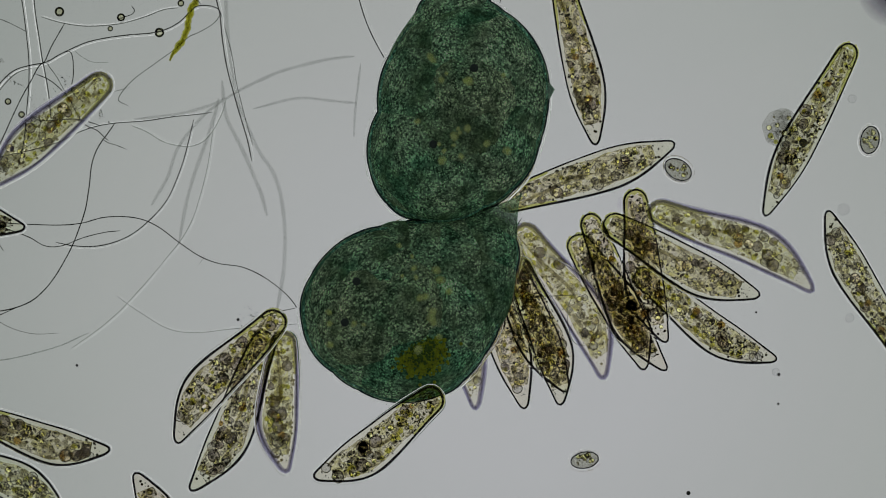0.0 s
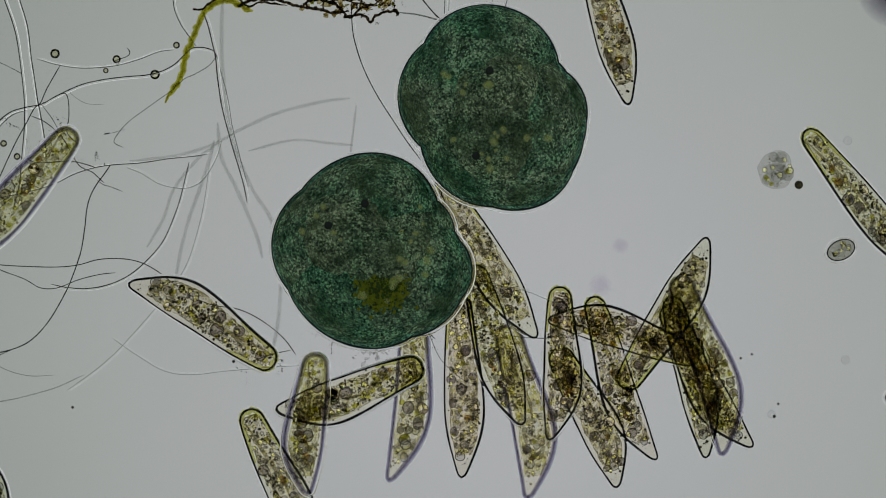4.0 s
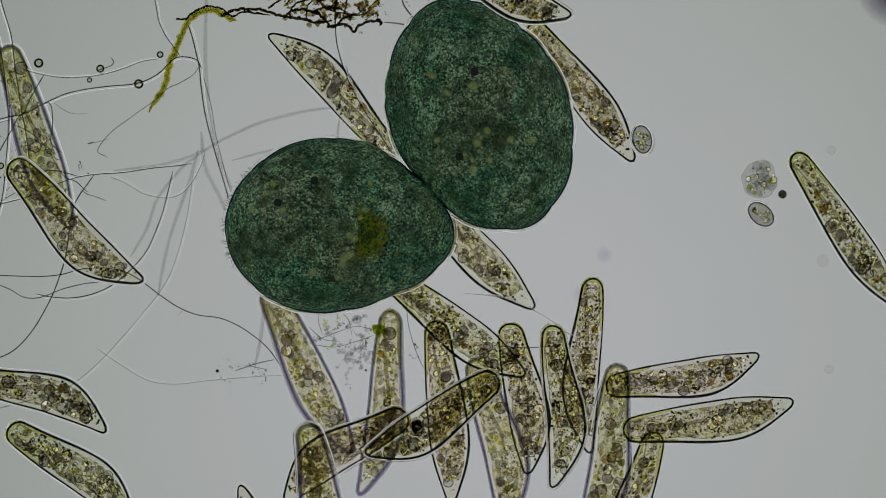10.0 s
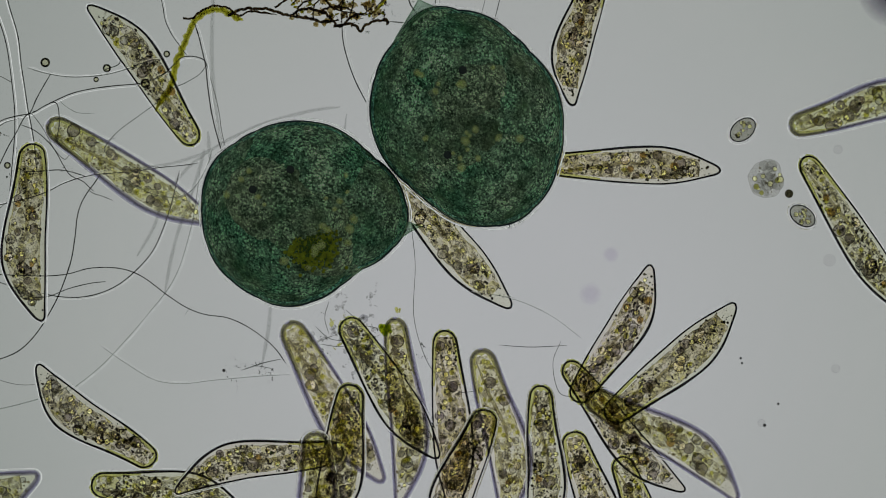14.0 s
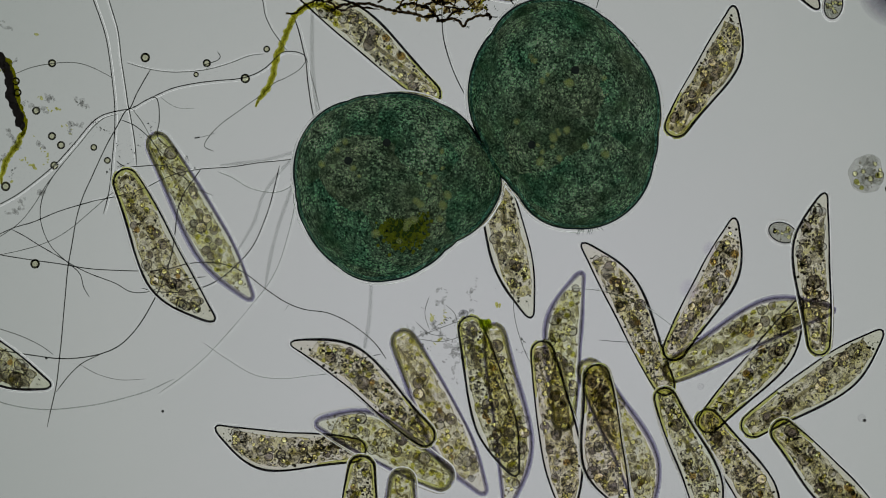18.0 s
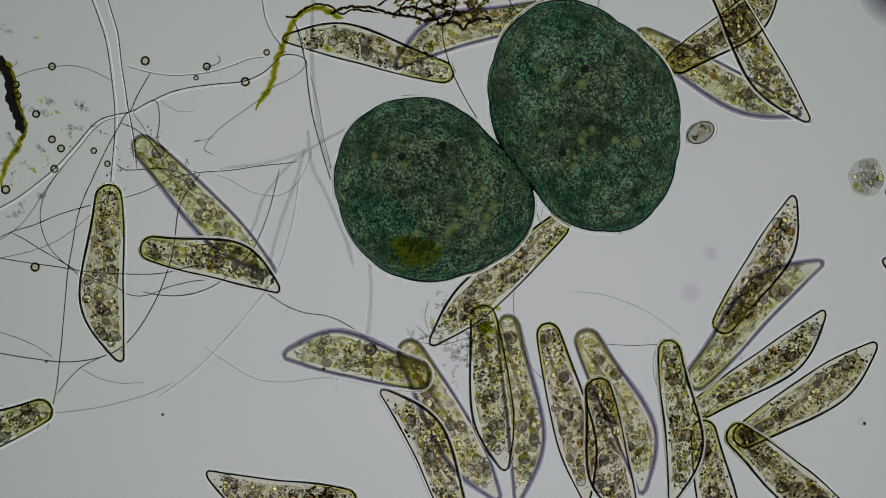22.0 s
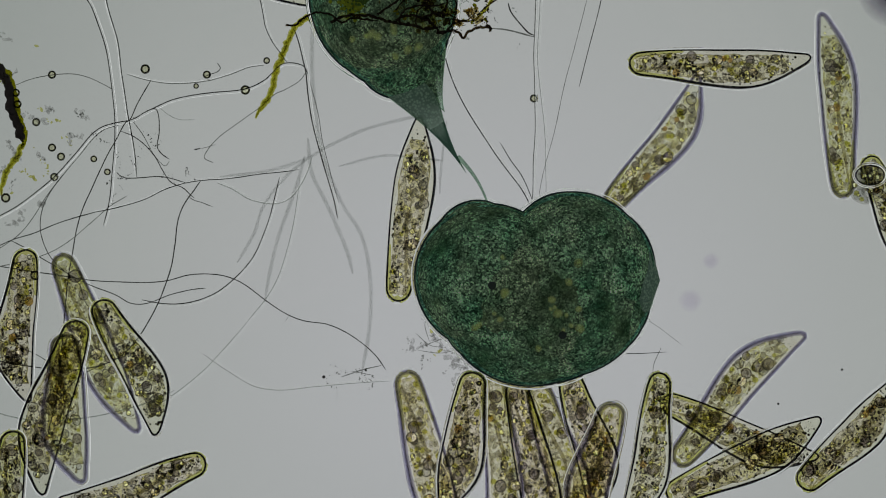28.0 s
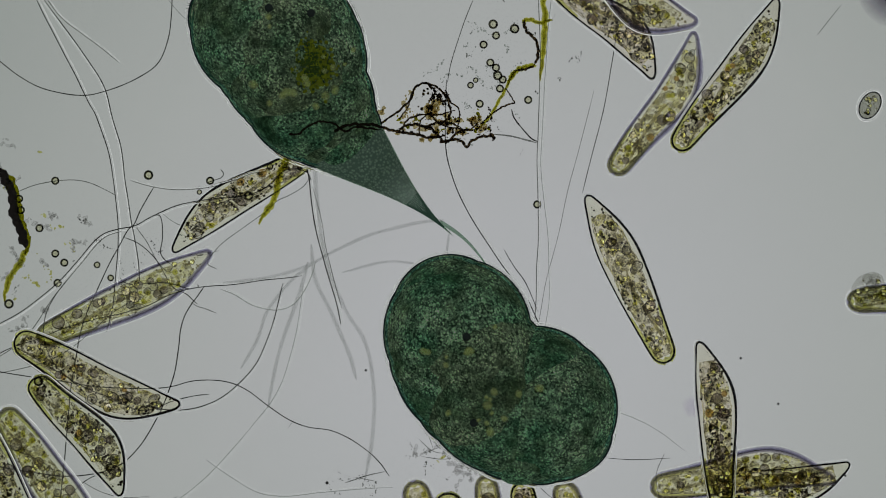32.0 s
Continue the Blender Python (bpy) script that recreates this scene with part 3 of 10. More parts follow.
        for v in bm.verts:
            v.co *= 1 + 0.30 * noise.noise(v.co * 2.6)
        GRAIN_BALLS["vacuole"] = mesh("vacuole", bm, SPOT)
    for i in range(20):
        if mass and i < 8:
            w, q = -0.75 + 0.22 * i + rng.uniform(-0.08, 0.08), rng.uniform(0.075, 0.122)
        elif i < 9:
            w, q = 2.7 + rng.gauss(0, 0.45), rng.uniform(0.03, 0.10)
        else:
            w, q = rng.uniform(0, 6.28), 0.12 * math.sqrt(rng.random())
        x, y, r = q * math.cos(w), q * math.sin(w), rng.choice((0.0045, 0.0055, 0.0065, 0.0075, 0.009))
        part("vacuole", GRAIN_BALLS["vacuole"], thing, "", Matrix.Translation((x, y, top(x, y) + 0.012)) @ Matrix.Rotation(rng.uniform(0, 6), 4, "Z") @ Matrix.Diagonal((r, r * 0.85, r * 0.5, 1)))
    for _ in range(2):
        w, q = rng.uniform(0, 6.28), 0.08
        x, y = q * math.cos(w), q * math.sin(w)
        part("dark_inclusion", shared_ball(DARK, "dark_inclusion"), thing, "", Matrix.Translation((x, y, top(x, y))) @ Matrix.Diagonal((0.0075, 0.0075, 0.004, 1)))
    bm = bmesh.new()
    for _ in range(46 if mass else 14):
        w = math.pi + (rng.uniform(-0.75, 0.75) if mass else rng.gauss(0, 0.09))
        o = Vector((math.cos(w), math.sin(w), 0))
        a0 = o * 0.130
        s = Vector((-o.y, o.x, 0)) * rng.uniform(-0.008, 0.008)
        tube(bm, [a0, a0 + o * 0.007 + 0.3 * s, a0 + o * rng.uniform(0.009, 0.016) + s], [0.0010, 0.0007, 0.0004], 4)
    tagged(part("cilia", mesh("cilia", bm, PALE), made["lobes"][2], "short colourless cilia"), kind="stuff")
    if mass:
        for name, mat, n, su, r0, r1, looks in (("algal_mass", MASS, 950, 0.0185, 0.0022, 0.0046, "olive-yellow clump of swallowed algae"), ("algal_cells", MASSDOT, 170, 0.0165, 0.0016, 0.0032, "dark olive algal cells")):
            spots = []
            for _ in range(n):
                x, y = rng.gauss(0, su), rng.gauss(0, su * 0.85)
                spots.append((x, y, 0.004 - 2.5 * (x * x + y * y) + (0.003 if mat is MASSDOT else 0), rng.uniform(r0, r1)))
            ob = tagged(part(name, grains(name, spots, mat), made.get("mass", thing), looks), kind="stuff")
            made.setdefault("mass", ob)
    return made


stentor_a = stentor(rng, "dark blue-green stentor with an olive-yellow clump inside", True)
stentor_b = stentor(rng, "dark blue-green stentor swollen into rounded lobes", False)


# ---- filaments ----
def filament(points, r, mat, looks, z=0.05, pair=0.0):
    """One long thin fibre lying in the drop; pair: how far off lies an added clear tube that refracts a bright line."""
    pts = [at(u, v, z) for u, v in points]
    n = max(16, 9 * len(points))
    line = smooth_line(pts, n)
    for i, p in enumerate(line):
        p.z += 0.02
        p.x += 0.0016 * noise.noise(Vector((p.x * 14, p.y * 14, r * 900)))
        p.y += 0.0016 * noise.noise(Vector((p.x * 14, p.y * 14, r * 900 + 7)))
    thin = [(0.45 + 0.55 * min(1, i / 4, (n - 1 - i) / 4)) * (1 + 0.22 * noise.noise(Vector((i * 0.21, r * 700, points[0][0])))) for i in range(n)]
    thing = tagged(new("filament"), looks, "filament", "filaments in the drop")
    bm = bmesh.new()
    if mat is FAINT:
        for q in (0.5, 0.8, 1.1):
            tube(bm, line, [q * r * w for w in thin], 6)
    else:
        tube(bm, line, [0.84 * r * w for w in thin], 5)
    part("strand", mesh("strand", bm, mat), thing)
    if pair:
        # added refracting tube puts a bright line beside the strand
        bm = bmesh.new()
        edge = []
        for i, p in enumerate(line):
            d = line[min(i + 1, n - 1)] - line[max(i - 1, 0)]
            edge.append(p + pair * Vector((-d.y, d.x, 0)).normalized())
        tube(bm, edge, [1.3 * r * w for w in thin], 14)
        part("edge", mesh("edge", bm, FIBRE), thing, "added clear tube refracting a bright line")
    return thing


DARKF = "fine dark curved filament in the water drop"
GREYF = "thin grey filament crossing the water drop"
FAINTF = "very faint blurred filament deep in the drop"
PALEF = "pale glassy filament out of focus"
# the two tall fibres from the top and their knot
filament(((58, -206), (98, -126), (130, -66), (152, -20), (165, 4), (185, 60), (196, 115), (202, 160), (205, 200), (203, 250), (198, 310), (192, 350), (184, 385)), 0.0012, THREAD, DARKF, pair=0.0032)
filament(((70, -206), (150, -96), (178, -50), (192, 0), (208, 55), (216, 112), (222, 150), (228, 190), (233, 215), (240, 260), (243, 300)), 0.0012, THREAD, DARKF, pair=-0.0036)
filament(((268, 128), (255, 150), (243, 172), (233, 196), (222, 206), (207, 232), (192, 258), (177, 290), (164, 318), (150, 350), (138, 390), (130, 432), (122, 478), (116, 540), (108, 620), (100, 690), (85, 760)), 0.0013, THREAD, DARKF)
filament(((236, 200), (252, 222), (262, 240), (274, 262), (292, 280), (301, 272)), 0.0009, STRAND, GREYF)
# the long arm to the yellow thread
filament(((545, 118), (537, 104), (518, 98), (500, 100), (486, 112), (470, 127), (446, 140), (420, 147), (380, 150), (340, 155), (308, 162), (284, 172), (258, 185), (240, 196), (228, 200), (205, 204), (180, 212), (158, 230), (132, 262), (105, 292), (70, 322), (30, 352), (-20, 380)), 0.0013, THREAD, DARKF, pair=0.0030)
filament(((543, 112), (530, 130), (505, 145), (486, 153), (460, 176), (425, 202), (385, 232), (362, 262), (378, 274)), 0.0010, STRAND, GREYF)
filament(((212, 207), (185, 216), (162, 236), (140, 264), (112, 298), (88, 328), (60, 370), (30, 405), (-20, 440)), 0.0010, STRAND, GREYF)
filament(((266, 180), (278, 180), (283, 196), (283, 222), (279, 245), (286, 258), (300, 268)), 0.0012, THREAD, DARKF)
filament(((285, 178), (300, 190), (318, 198), (345, 198)), 0.0009, PALE, PALEF)
# pale loop over the knot
filament(((25, 138), (55, 126), (90, 119), (125, 117), (155, 123), (185, 136), (202, 145)), 0.0010, STRAND, GREYF)
filament(((226, 118), (262, 128), (310, 134), (362, 130), (405, 119), (440, 106), (468, 102)), 0.0010, STRAND, GREYF, pair=0.0030)
filament(((386, 98), (391, 106), (386, 113), (372, 118), (362, 122)), 0.0010, THREAD, DARKF)
# arcs below the knot
filament(((215, 218), (238, 228), (258, 244), (275, 264), (290, 290), (303, 308), (325, 318), (338, 330), (345, 336)), 0.0011, THREAD, DARKF)
filament(((208, 290), (214, 296), (226, 301), (252, 301), (283, 299), (305, 302), (330, 309)), 0.0012, THREAD, DARKF)
filament(((165, 362), (200, 354), (235, 345), (262, 336), (290, 322), (318, 312), (350, 306), (400, 302), (450, 296), (490, 292), (530, 286)), 0.0012, THREAD, DARKF, pair=0.0026)
filament(((-30, 438), (20, 412), (60, 398), (100, 382), (140, 370), (170, 361)), 0.0012, THREAD, DARKF)
filament(((356, 306), (345, 322), (333, 338), (322, 358), (314, 385), (310, 420), (304, 460), (290, 500), (272, 540), (248, 580), (215, 615), (180, 632), (140, 640), (100, 640), (60, 634), (10, 627), (-40, 618)), 0.0014, THREAD, DARKF)
filament(((333, 332), (345, 340), (358, 344), (378, 352)), 0.0010, STRAND, GREYF)
filament(((345, 250), (356, 248)), 0.0016, THREAD, DARKF)
filament(((356, 249), (382, 242)), 0.0007, STRAND, GREYF)
filament(((385, 310), (410, 320), (440, 338), (468, 346), (490, 347), (512, 338), (530, 318), (545, 290), (553, 262)), 0.0013, PALE, PALEF, pair=0.0030)
filament(((495, 300), (488, 330), (478, 370), (462, 415), (446, 445), (420, 475), (390, 500), (355, 516), (318, 523), (282, 522), (252, 516)), 0.0013, THREAD, DARKF, pair=0.0024)
filament(((20, 412), (45, 424), (75, 442), (105, 460), (135, 478), (165, 492), (205, 508), (232, 522), (262, 522), (300, 508), (338, 498), (365, 495)), 0.0011, THREAD, DARKF)
filament(((-40, 448), (0, 457), (50, 464), (100, 472), (150, 480), (205, 485), (262, 486), (300, 482), (335, 472), (372, 470), (405, 476), (435, 490), (470, 516), (505, 540), (540, 554), (580, 560), (615, 574), (645, 596), (668, 618), (684, 640)), 0.0012, THREAD, DARKF)
filament(((118, 290), (96, 318), (78, 352), (72, 386), (78, 416), (94, 445), (120, 470), (142, 490), (150, 515), (160, 532)), 0.0010, THREAD, DARKF)
filament(((-20, 462), (40, 448), (90, 432), (130, 408), (160, 382), (195, 350), (225, 332)), 0.0009, STRAND, GREYF)
filament(((100, 700), (122, 672), (148, 648), (180, 632)), 0.0011, THREAD, DARKF)
filament(((-30, 580), (0, 588), (40, 600), (72, 615), (95, 632)), 0.0010, STRAND, GREYF)
filament(((140, 650), (175, 668), (215, 678), (258, 676)), 0.0007, STRAND, GREYF)
filament(((435, 560), (400, 600), (362, 640), (320, 675), (280, 702)), 0.0010, PALE, PALEF, pair=0.0032)
filament(((532, 300), (522, 370), (505, 440), (480, 500), (435, 560)), 0.0010, PALE, PALEF, pair=0.0032)
filament(((505, 556), (516, 540)), 0.0006, PALE, PALEF)
filament(((-40, 700), (20, 722), (90, 730), (170, 722), (250, 702), (310, 676)), 0.0015, PALE, PALEF)
# pair hanging from the brown debris
filament(((522, 40), (530, 64), (536, 90), (542, 118), (545, 150), (550, 190), (558, 226), (568, 262), (580, 300), (592, 340), (598, 372)), 0.0015, THREAD, DARKF, pair=0.0034)
filament(((548, 130), (558, 165), (566, 200), (572, 240), (584, 290), (600, 345)), 0.0009, STRAND, GREYF, pair=-0.0026)
filament(((350, -206), (372, -176), (396, -140), (424, -100), (446, -70), (458, -30), (466, 10), (470, 34), (482, 60), (498, 82), (508, 96)), 0.0011, THREAD, DARKF, pair=0.0028)
filament(((415, -206), (428, -160), (438, -110), (446, -70)), 0.0011, STRAND, GREYF, pair=0.0030)
filament(((384, -206), (378, -180), (376, -158)), 0.0009, PALE, PALEF, pair=0.002)
filament(((-60, -130), (-8, -95), (30, -66), (80, -42), (140, -33), (190, -42), (240, -64), (275, -90), (292, -130), (298, -170), (298, -215), (290, -300)), 0.0012, THREAD, DARKF)
filament(((76, -206), (104, -170), (140, -142), (172, -118), (206, -90)), 0.0009, STRAND, GREYF, pair=0.0022)
filament(((20, -270), (58, -206)), 0.0012, STRAND, GREYF)
filament(((244, -280), (294, -200), (344, -150)), 0.0008, PALE, PALEF)
# fibres between the stentors
filament(((785, -60), (782, 0), (784, 60), (792, 100), (808, 145), (835, 195), (868, 245), (900, 290), (925, 325), (945, 365), (955, 392)), 0.0013, THREAD, DARKF, pair=0.0042)
filament(((834, -205), (812, -150), (794, -95), (786, -55)), 0.0010, THREAD, DARKF)
filament(((945, -230), (950, -120), (948, -20), (945, 80), (947, 180), (944, 280), (940, 380)), 0.0011, STRAND, GREYF, pair=0.0036)
filament(((972, -230), (962, -120), (955, 0), (952, 100), (962, 200), (966, 320), (956, 395)), 0.0009, PALE, PALEF, pair=0.0030)
filament(((1045, -40), (1020, 60), (1000, 130), (985, 200), (960, 300), (945, 380)), 0.0007, STRAND, GREYF)
filament(((900, -8), (905, 8), (918, 26), (934, 44), (946, 50)), 0.0017, THREAD, DARKF)
filament(((868, 36), (900, 40), (944, 52)), 0.0018, STRAND, GREYF)
filament(((886, 240), (905, 270), (925, 300), (945, 350)), 0.0010, THREAD, DARKF)
filament(((905, 400), (912, 470), (910, 560), (930, 630), (955, 665), (990, 690), (1025, 688)), 0.0008, STRAND, GREYF)
filament(((1010, 515), (1060, 520), (1110, 535), (1160, 560), (1205, 595)), 0.0009, PALE, PALEF, pair=0.0022)
filament(((1060, 607), (1120, 611), (1180, 608)), 0.0009, THREAD, DARKF)
filament(((1170, 600), (1155, 640), (1165, 690), (1190, 700)), 0.0008, STRAND, GREYF)
filament(((1089, -230), (1088, -170), (1076, -80), (1058, 10), (1040, 80), (1024, 140)), 0.0010, THREAD, DARKF)
filament(((1480, -190), (1440, -140)), 0.0008, STRAND, GREYF)
filament(((360, 612), (400, 640), (450, 668), (500, 676), (560, 670), (620, 664), (690, 660)), 0.0010, PALE, PALEF, pair=0.0024)
filament(((605, 652), (640, 640), (675, 632)), 0.0012, STRAND, GREYF)
filament(((622, 642), (660, 650)), 0.0009, STRAND, GREYF)
# wisps in the slime below the stentors
for pts in (((745, 600), (790, 582), (820, 574), (850, 580)), ((735, 575), (760, 596), (790, 600)), ((850, 590), (820, 600), (780, 610), (740, 606)), ((790, 545), (806, 562), (812, 590)), ((760, 530), (752, 560), (760, 590))):
    filament(pts, 0.0008, STRAND, "fine tangled slime wisp under the paramecia")
# blurred ones deep in the drop
filament(((540, 262), (530, 300), (512, 350), (496, 400), (482, 450), (470, 520)), 0.0036, FAINT, FAINTF)
filament(((545, 230), (552, 290), (575, 340), (598, 390), (615, 430), (625, 470)), 0.0040, FAINT, FAINTF)
filament(((556, -60), (553, 60), (556, 160), (572, 260), (605, 345), (640, 400), (655, 470), (655, 560), (640, 650)), 0.0040, FAINT, FAINTF)
filament(((780, 188), (720, 196), (650, 214), (590, 240), (540, 268), (470, 290), (390, 298)), 0.0034, FAINT, FAINTF)
filament(((545, 268), (510, 295), (470, 345), (450, 400), (420, 450)), 0.0032, FAINT, FAINTF)
filament(((600, 280), (680, 262), (740, 266), (784, 270)), 0.0028, FAINT, FAINTF)
filament(((790, 200), (782, 270), (778, 330)), 0.0024, FAINT, FAINTF)


# ---- debris ----
def lump(name, line, r, mat, looks, cat, z=0.05, rough=0.35):
    """An uneven string of debris."""
    bm = bmesh.new()
    pts = smooth_line([at(u, v, z) for u, v in line], max(16, len(line) * 9))
    rad = [r * (1.0 + rough * noise.noise(Vector((i * 0.7, r * 400, 3))) * 1.6) for i in range(len(pts))]
    for i, p in enumerate(pts):
        p += Vector((noise.noise(Vector((i * 0.3, 1, r))) * r, noise.noise(Vector((i * 0.3, 8, r))) * r, 0.01))
    shells = (0.35, 0.7, 1.0, 1.3) if mat is YELLOW else (1.0,)
    for q in shells:
        tube(bm, pts, [max(0.0008, q * w * min(1.0, 0.25 + (len(pts) - 1 - i) / 9)) for i, w in enumerate(rad)], 10)
    return tagged(new(name, mesh(name, bm, mat)), looks, cat)


BRF = "twisted dark brown fibre in the debris"
def brown_fibre(pts, r):
    return lump("brown_fibre", pts, r * 0.70, UMBER, BRF, "debris", 0.33, 0.45)


brown_fibre(((506, 30), (522, 30), (540, 16), (562, 8), (585, 12), (605, 26), (622, 18), (648, 20), (672, 24)), 0.0026)
brown_fibre(((585, 25), (610, 14), (634, 13), (656, 14), (676, 20), (692, 25), (726, 30), (753, 36), (782, 34)), 0.0036)
brown_fibre(((668, 11), (696, -8), (720, -30), (728, -50), (745, -60), (768, -52), (784, -34), (791, -6), (772, 16)), 0.0026)
brown_fibre(((700, 4), (716, -18), (722, -40), (732, -56), (750, -58), (768, -44)), 0.0017)
brown_fibre(((706, 30), (712, 8), (738, -4), (770, -4), (800, -12)), 0.0022)
brown_fibre(((736, 34), (738, 8), (752, -6)), 0.0018)
brown_fibre(((745, 20), (760, 12), (785, 10), (810, 18)), 0.0028)
brown_fibre(((700, 22), (720, 13), (742, 16), (762, 25), (772, 36), (785, 45), (805, 27), (836, 22)), 0.0032)
brown_fibre(((772, 44), (806, 40), (820, 53), (829, 42), (850, 34), (868, 36)), 0.0034)
brown_fibre(((860, 30), (868, 36), (866, 42)), 0.0040)
brown_fibre(((920, -168), (926, -152), (943, -134), (946, -108), (938, -90)), 0.0038)
brown_fibre(((938, -90), (922, -84), (905, -82)), 0.0026)
brown_fibre(((782, -48), (792, -26), (805, -16), (807, 4), (798, 34)), 0.0018)
brown_fibre(((762, -31), (757, -6), (777, 14), (822, 22), (842, 8)), 0.0020)
brown_fibre(((905, -25), (888, -20), (868, -8), (845, 12)), 0.0020)
brown_fibre(((905, -25), (896, -40), (888, -52)), 0.0015)
lump("yellow_thread", ((602, 34), (585, 22), (560, 14), (540, 20), (522, 34), (512, 56), (500, 84), (488, 112), (484, 138), (474, 160), (452, 194)), 0.0046, YELLOW, "yellow-olive thread hanging from the debris", "debris", 0.06)
lump("yellow_thread", ((940, -92), (918, -86), (903, -76), (893, -58)), 0.0036, YELLOW, "short yellow thread on the brown fibre", "debris", 0.3)
lump("yellow_thread", ((918, -168), (930, -172), (950, -166), (972, -172)), 0.0028, YELLOW, "short yellow thread among spores", "debris", 0.3)
lump("yellow_thread", ((905, -82), (884, -40), (862, -2), (842, 22)), 0.0022, YELLOW, "thin yellow thread across the spores", "debris", 0.28)
lump("yellow_thread", ((955, -220), (958, -150), (950, -60)), 0.0045, YELLOW, "yellow-olive thread beside the fibres", "debris", 0.06)
lump("dark_stick", ((-20, 85), (4, 115), (16, 140), (20, 175), (34, 215), (42, 238)), 0.0078, BROWN, "dark brown stick with an olive crust", "debris", 0.05, 0.18)
lump("olive_crust", ((-6, 100), (18, 122), (28, 160), (34, 190), (44, 225), (40, 250)), 0.0052, OLIVE, "olive-yellow crust on the dark stick", "debris", 0.045)
lump("olive_crust", ((40, 240), (30, 265), (12, 290), (2, 330)), 0.0045, YELLOW, "olive-yellow crust trailing from the stick", "debris", 0.045)


def clump(u, v, su, sv, n, mat, r0, r1, name, looks, seed, z=0.06, drift=5):
    """Crumbs strewn in uneven drifts round a place, too many to count."""
    g = random.Random(seed)
    bm = bmesh.new()
    bmesh.ops.create_icosphere(bm, subdivisions=1, radius=1)
    unit = np.array([q.co for q in bm.verts])
    tri = np.array([[q.index for q in f.verts] for f in bm.faces])
    bm.free()
    verts, faces, made = [], [], 0
    while made < n:
        cu, cv = g.gauss(u, su), g.gauss(v, sv)
        way, spread = g.uniform(0, 6.28), g.uniform(1.0, 5.0)
        for _ in range(g.randint(1, 2 * drift)):
            way += g.gauss(0, 0.5)
            cu, cv = cu + spread * math.cos(way), cv + spread * math.sin(way)
            r = r0 + (r1 - r0) * g.random() ** 2.2
            turn = Euler((g.uniform(0, 3), g.uniform(0, 3), g.uniform(0, 3))).to_matrix()
            m = np.array(turn @ Matrix.Diagonal((r * g.uniform(0.8, 1.9), r, r * g.uniform(0.4, 0.8))))
            rough = np.array([[1 + 0.3 * g.uniform(-1, 1)] for _ in unit])
            faces += (tri + len(verts)).tolist()
            verts += ((unit * rough) @ m.T + np.array(at(cu + g.gauss(0, 1.5), cv + g.gauss(0, 1.5), z + g.uniform(0, 0.03)))).tolist()
            made += 1
    me = bpy.data.meshes.new(name)
    me.from_pydata(verts, [], faces)
    me.materials.append(mat)
    return tagged(new(name, me), looks, "debris", kind="stuff")


clump(770, -34, 9, 10, 90, UMBER, 0.0010, 0.0040, "brown_specks", "dark brown specks caught in the fibres", 1, 0.33)
clump(790, 10, 30, 9, 90, UMBER, 0.0008, 0.0034, "olive_specks", "olive-brown specks along the fibres", 2, 0.30)
clump(756, 8, 34, 13, 200, BROWNISH, 0.0018, 0.0075, "brown_flakes", "translucent brown flakes between the fibres", 12, 0.30, 9)
clump(770, 14, 40, 12, 60, OLIVE, 0.0010, 0.0038, "olive_crumbs", "olive-yellow crumbs between the brown fibres", 22, 0.31)
clump(805, 590, 40, 30, 320, HAZE, 0.0014, 0.0052, "slime_specks", "colourless slime crumbs under the paramecia", 3, drift=12)
clump(800, 600, 46, 30, 90, STRAND, 0.0007, 0.0022, "slime_grit", "fine grit in the slime", 4, drift=9)
clump(812, 575, 30, 24, 24, YELLOW, 0.0014, 0.0044, "yellow_crumbs", "yellowish crumbs in the slime", 23)
clump(640, 648, 24, 5, 60, STRAND, 0.0006, 0.0018, "slime_grit", "fine grit where a filament ends", 24, drift=9)
clump(848, 18, 12, 9, 90, UMBER, 0.0008, 0.0026, "brown_specks", "dark brown specks along the fibres", 13, 0.30)
clump(860, -70, 36, 42, 230, PALE, 0.0008, 0.0026, "slime_specks", "pale specks among the spores", 14, drift=10)
clump(150, 225, 60, 40, 46, STRAND, 0.0008, 0.0022, "grit", "fine grit among the filaments", 15, drift=8)
clump(70, 240, 55, 90, 170, HAZE, 0.0018, 0.0065, "slime_specks", "pale slime crumbs among the filaments", 5, drift=12)
clump(45, 230, 40, 90, 46, YELLOW, 0.0014, 0.0046, "yellow_specks", "yellowish crumbs among the filaments", 6)
clump(228, 290, 40, 24, 46, INK, 0.0007, 0.0018, "grit", "fine dark grit among the filaments", 7, drift=6)
clump(255, 285, 40, 16, 60, STRAND, 0.0007, 0.0020, "grit", "fine grit along the pale arcs", 25, drift=9)
clump(900, -90, 45, 60, 90, STRAND, 0.0008, 0.0024, "grit", "fine grit round the brown fibres", 8, drift=9)


def spore(u, v, r, mat, looks, z=0.06):
    thing = tagged(new("spore"), looks, "spore", "round spores")
    thing.location = at(u, v, z)
    bm = bmesh.new()
    ball(bm, (0, 0, 0), r, 2)
    part("core", mesh("core", bm, mat), thing)
    bm = bmesh.new()
    tube(bm, [Vector((r * math.cos(w), r * math.sin(w), 0)) for w in (2 * math.pi * k / 18 for k in range(18))], r * 0.27, 6, closed=True)
    part("wall", mesh("wall", bm, WALL), thing, "dark round wall")
    return thing


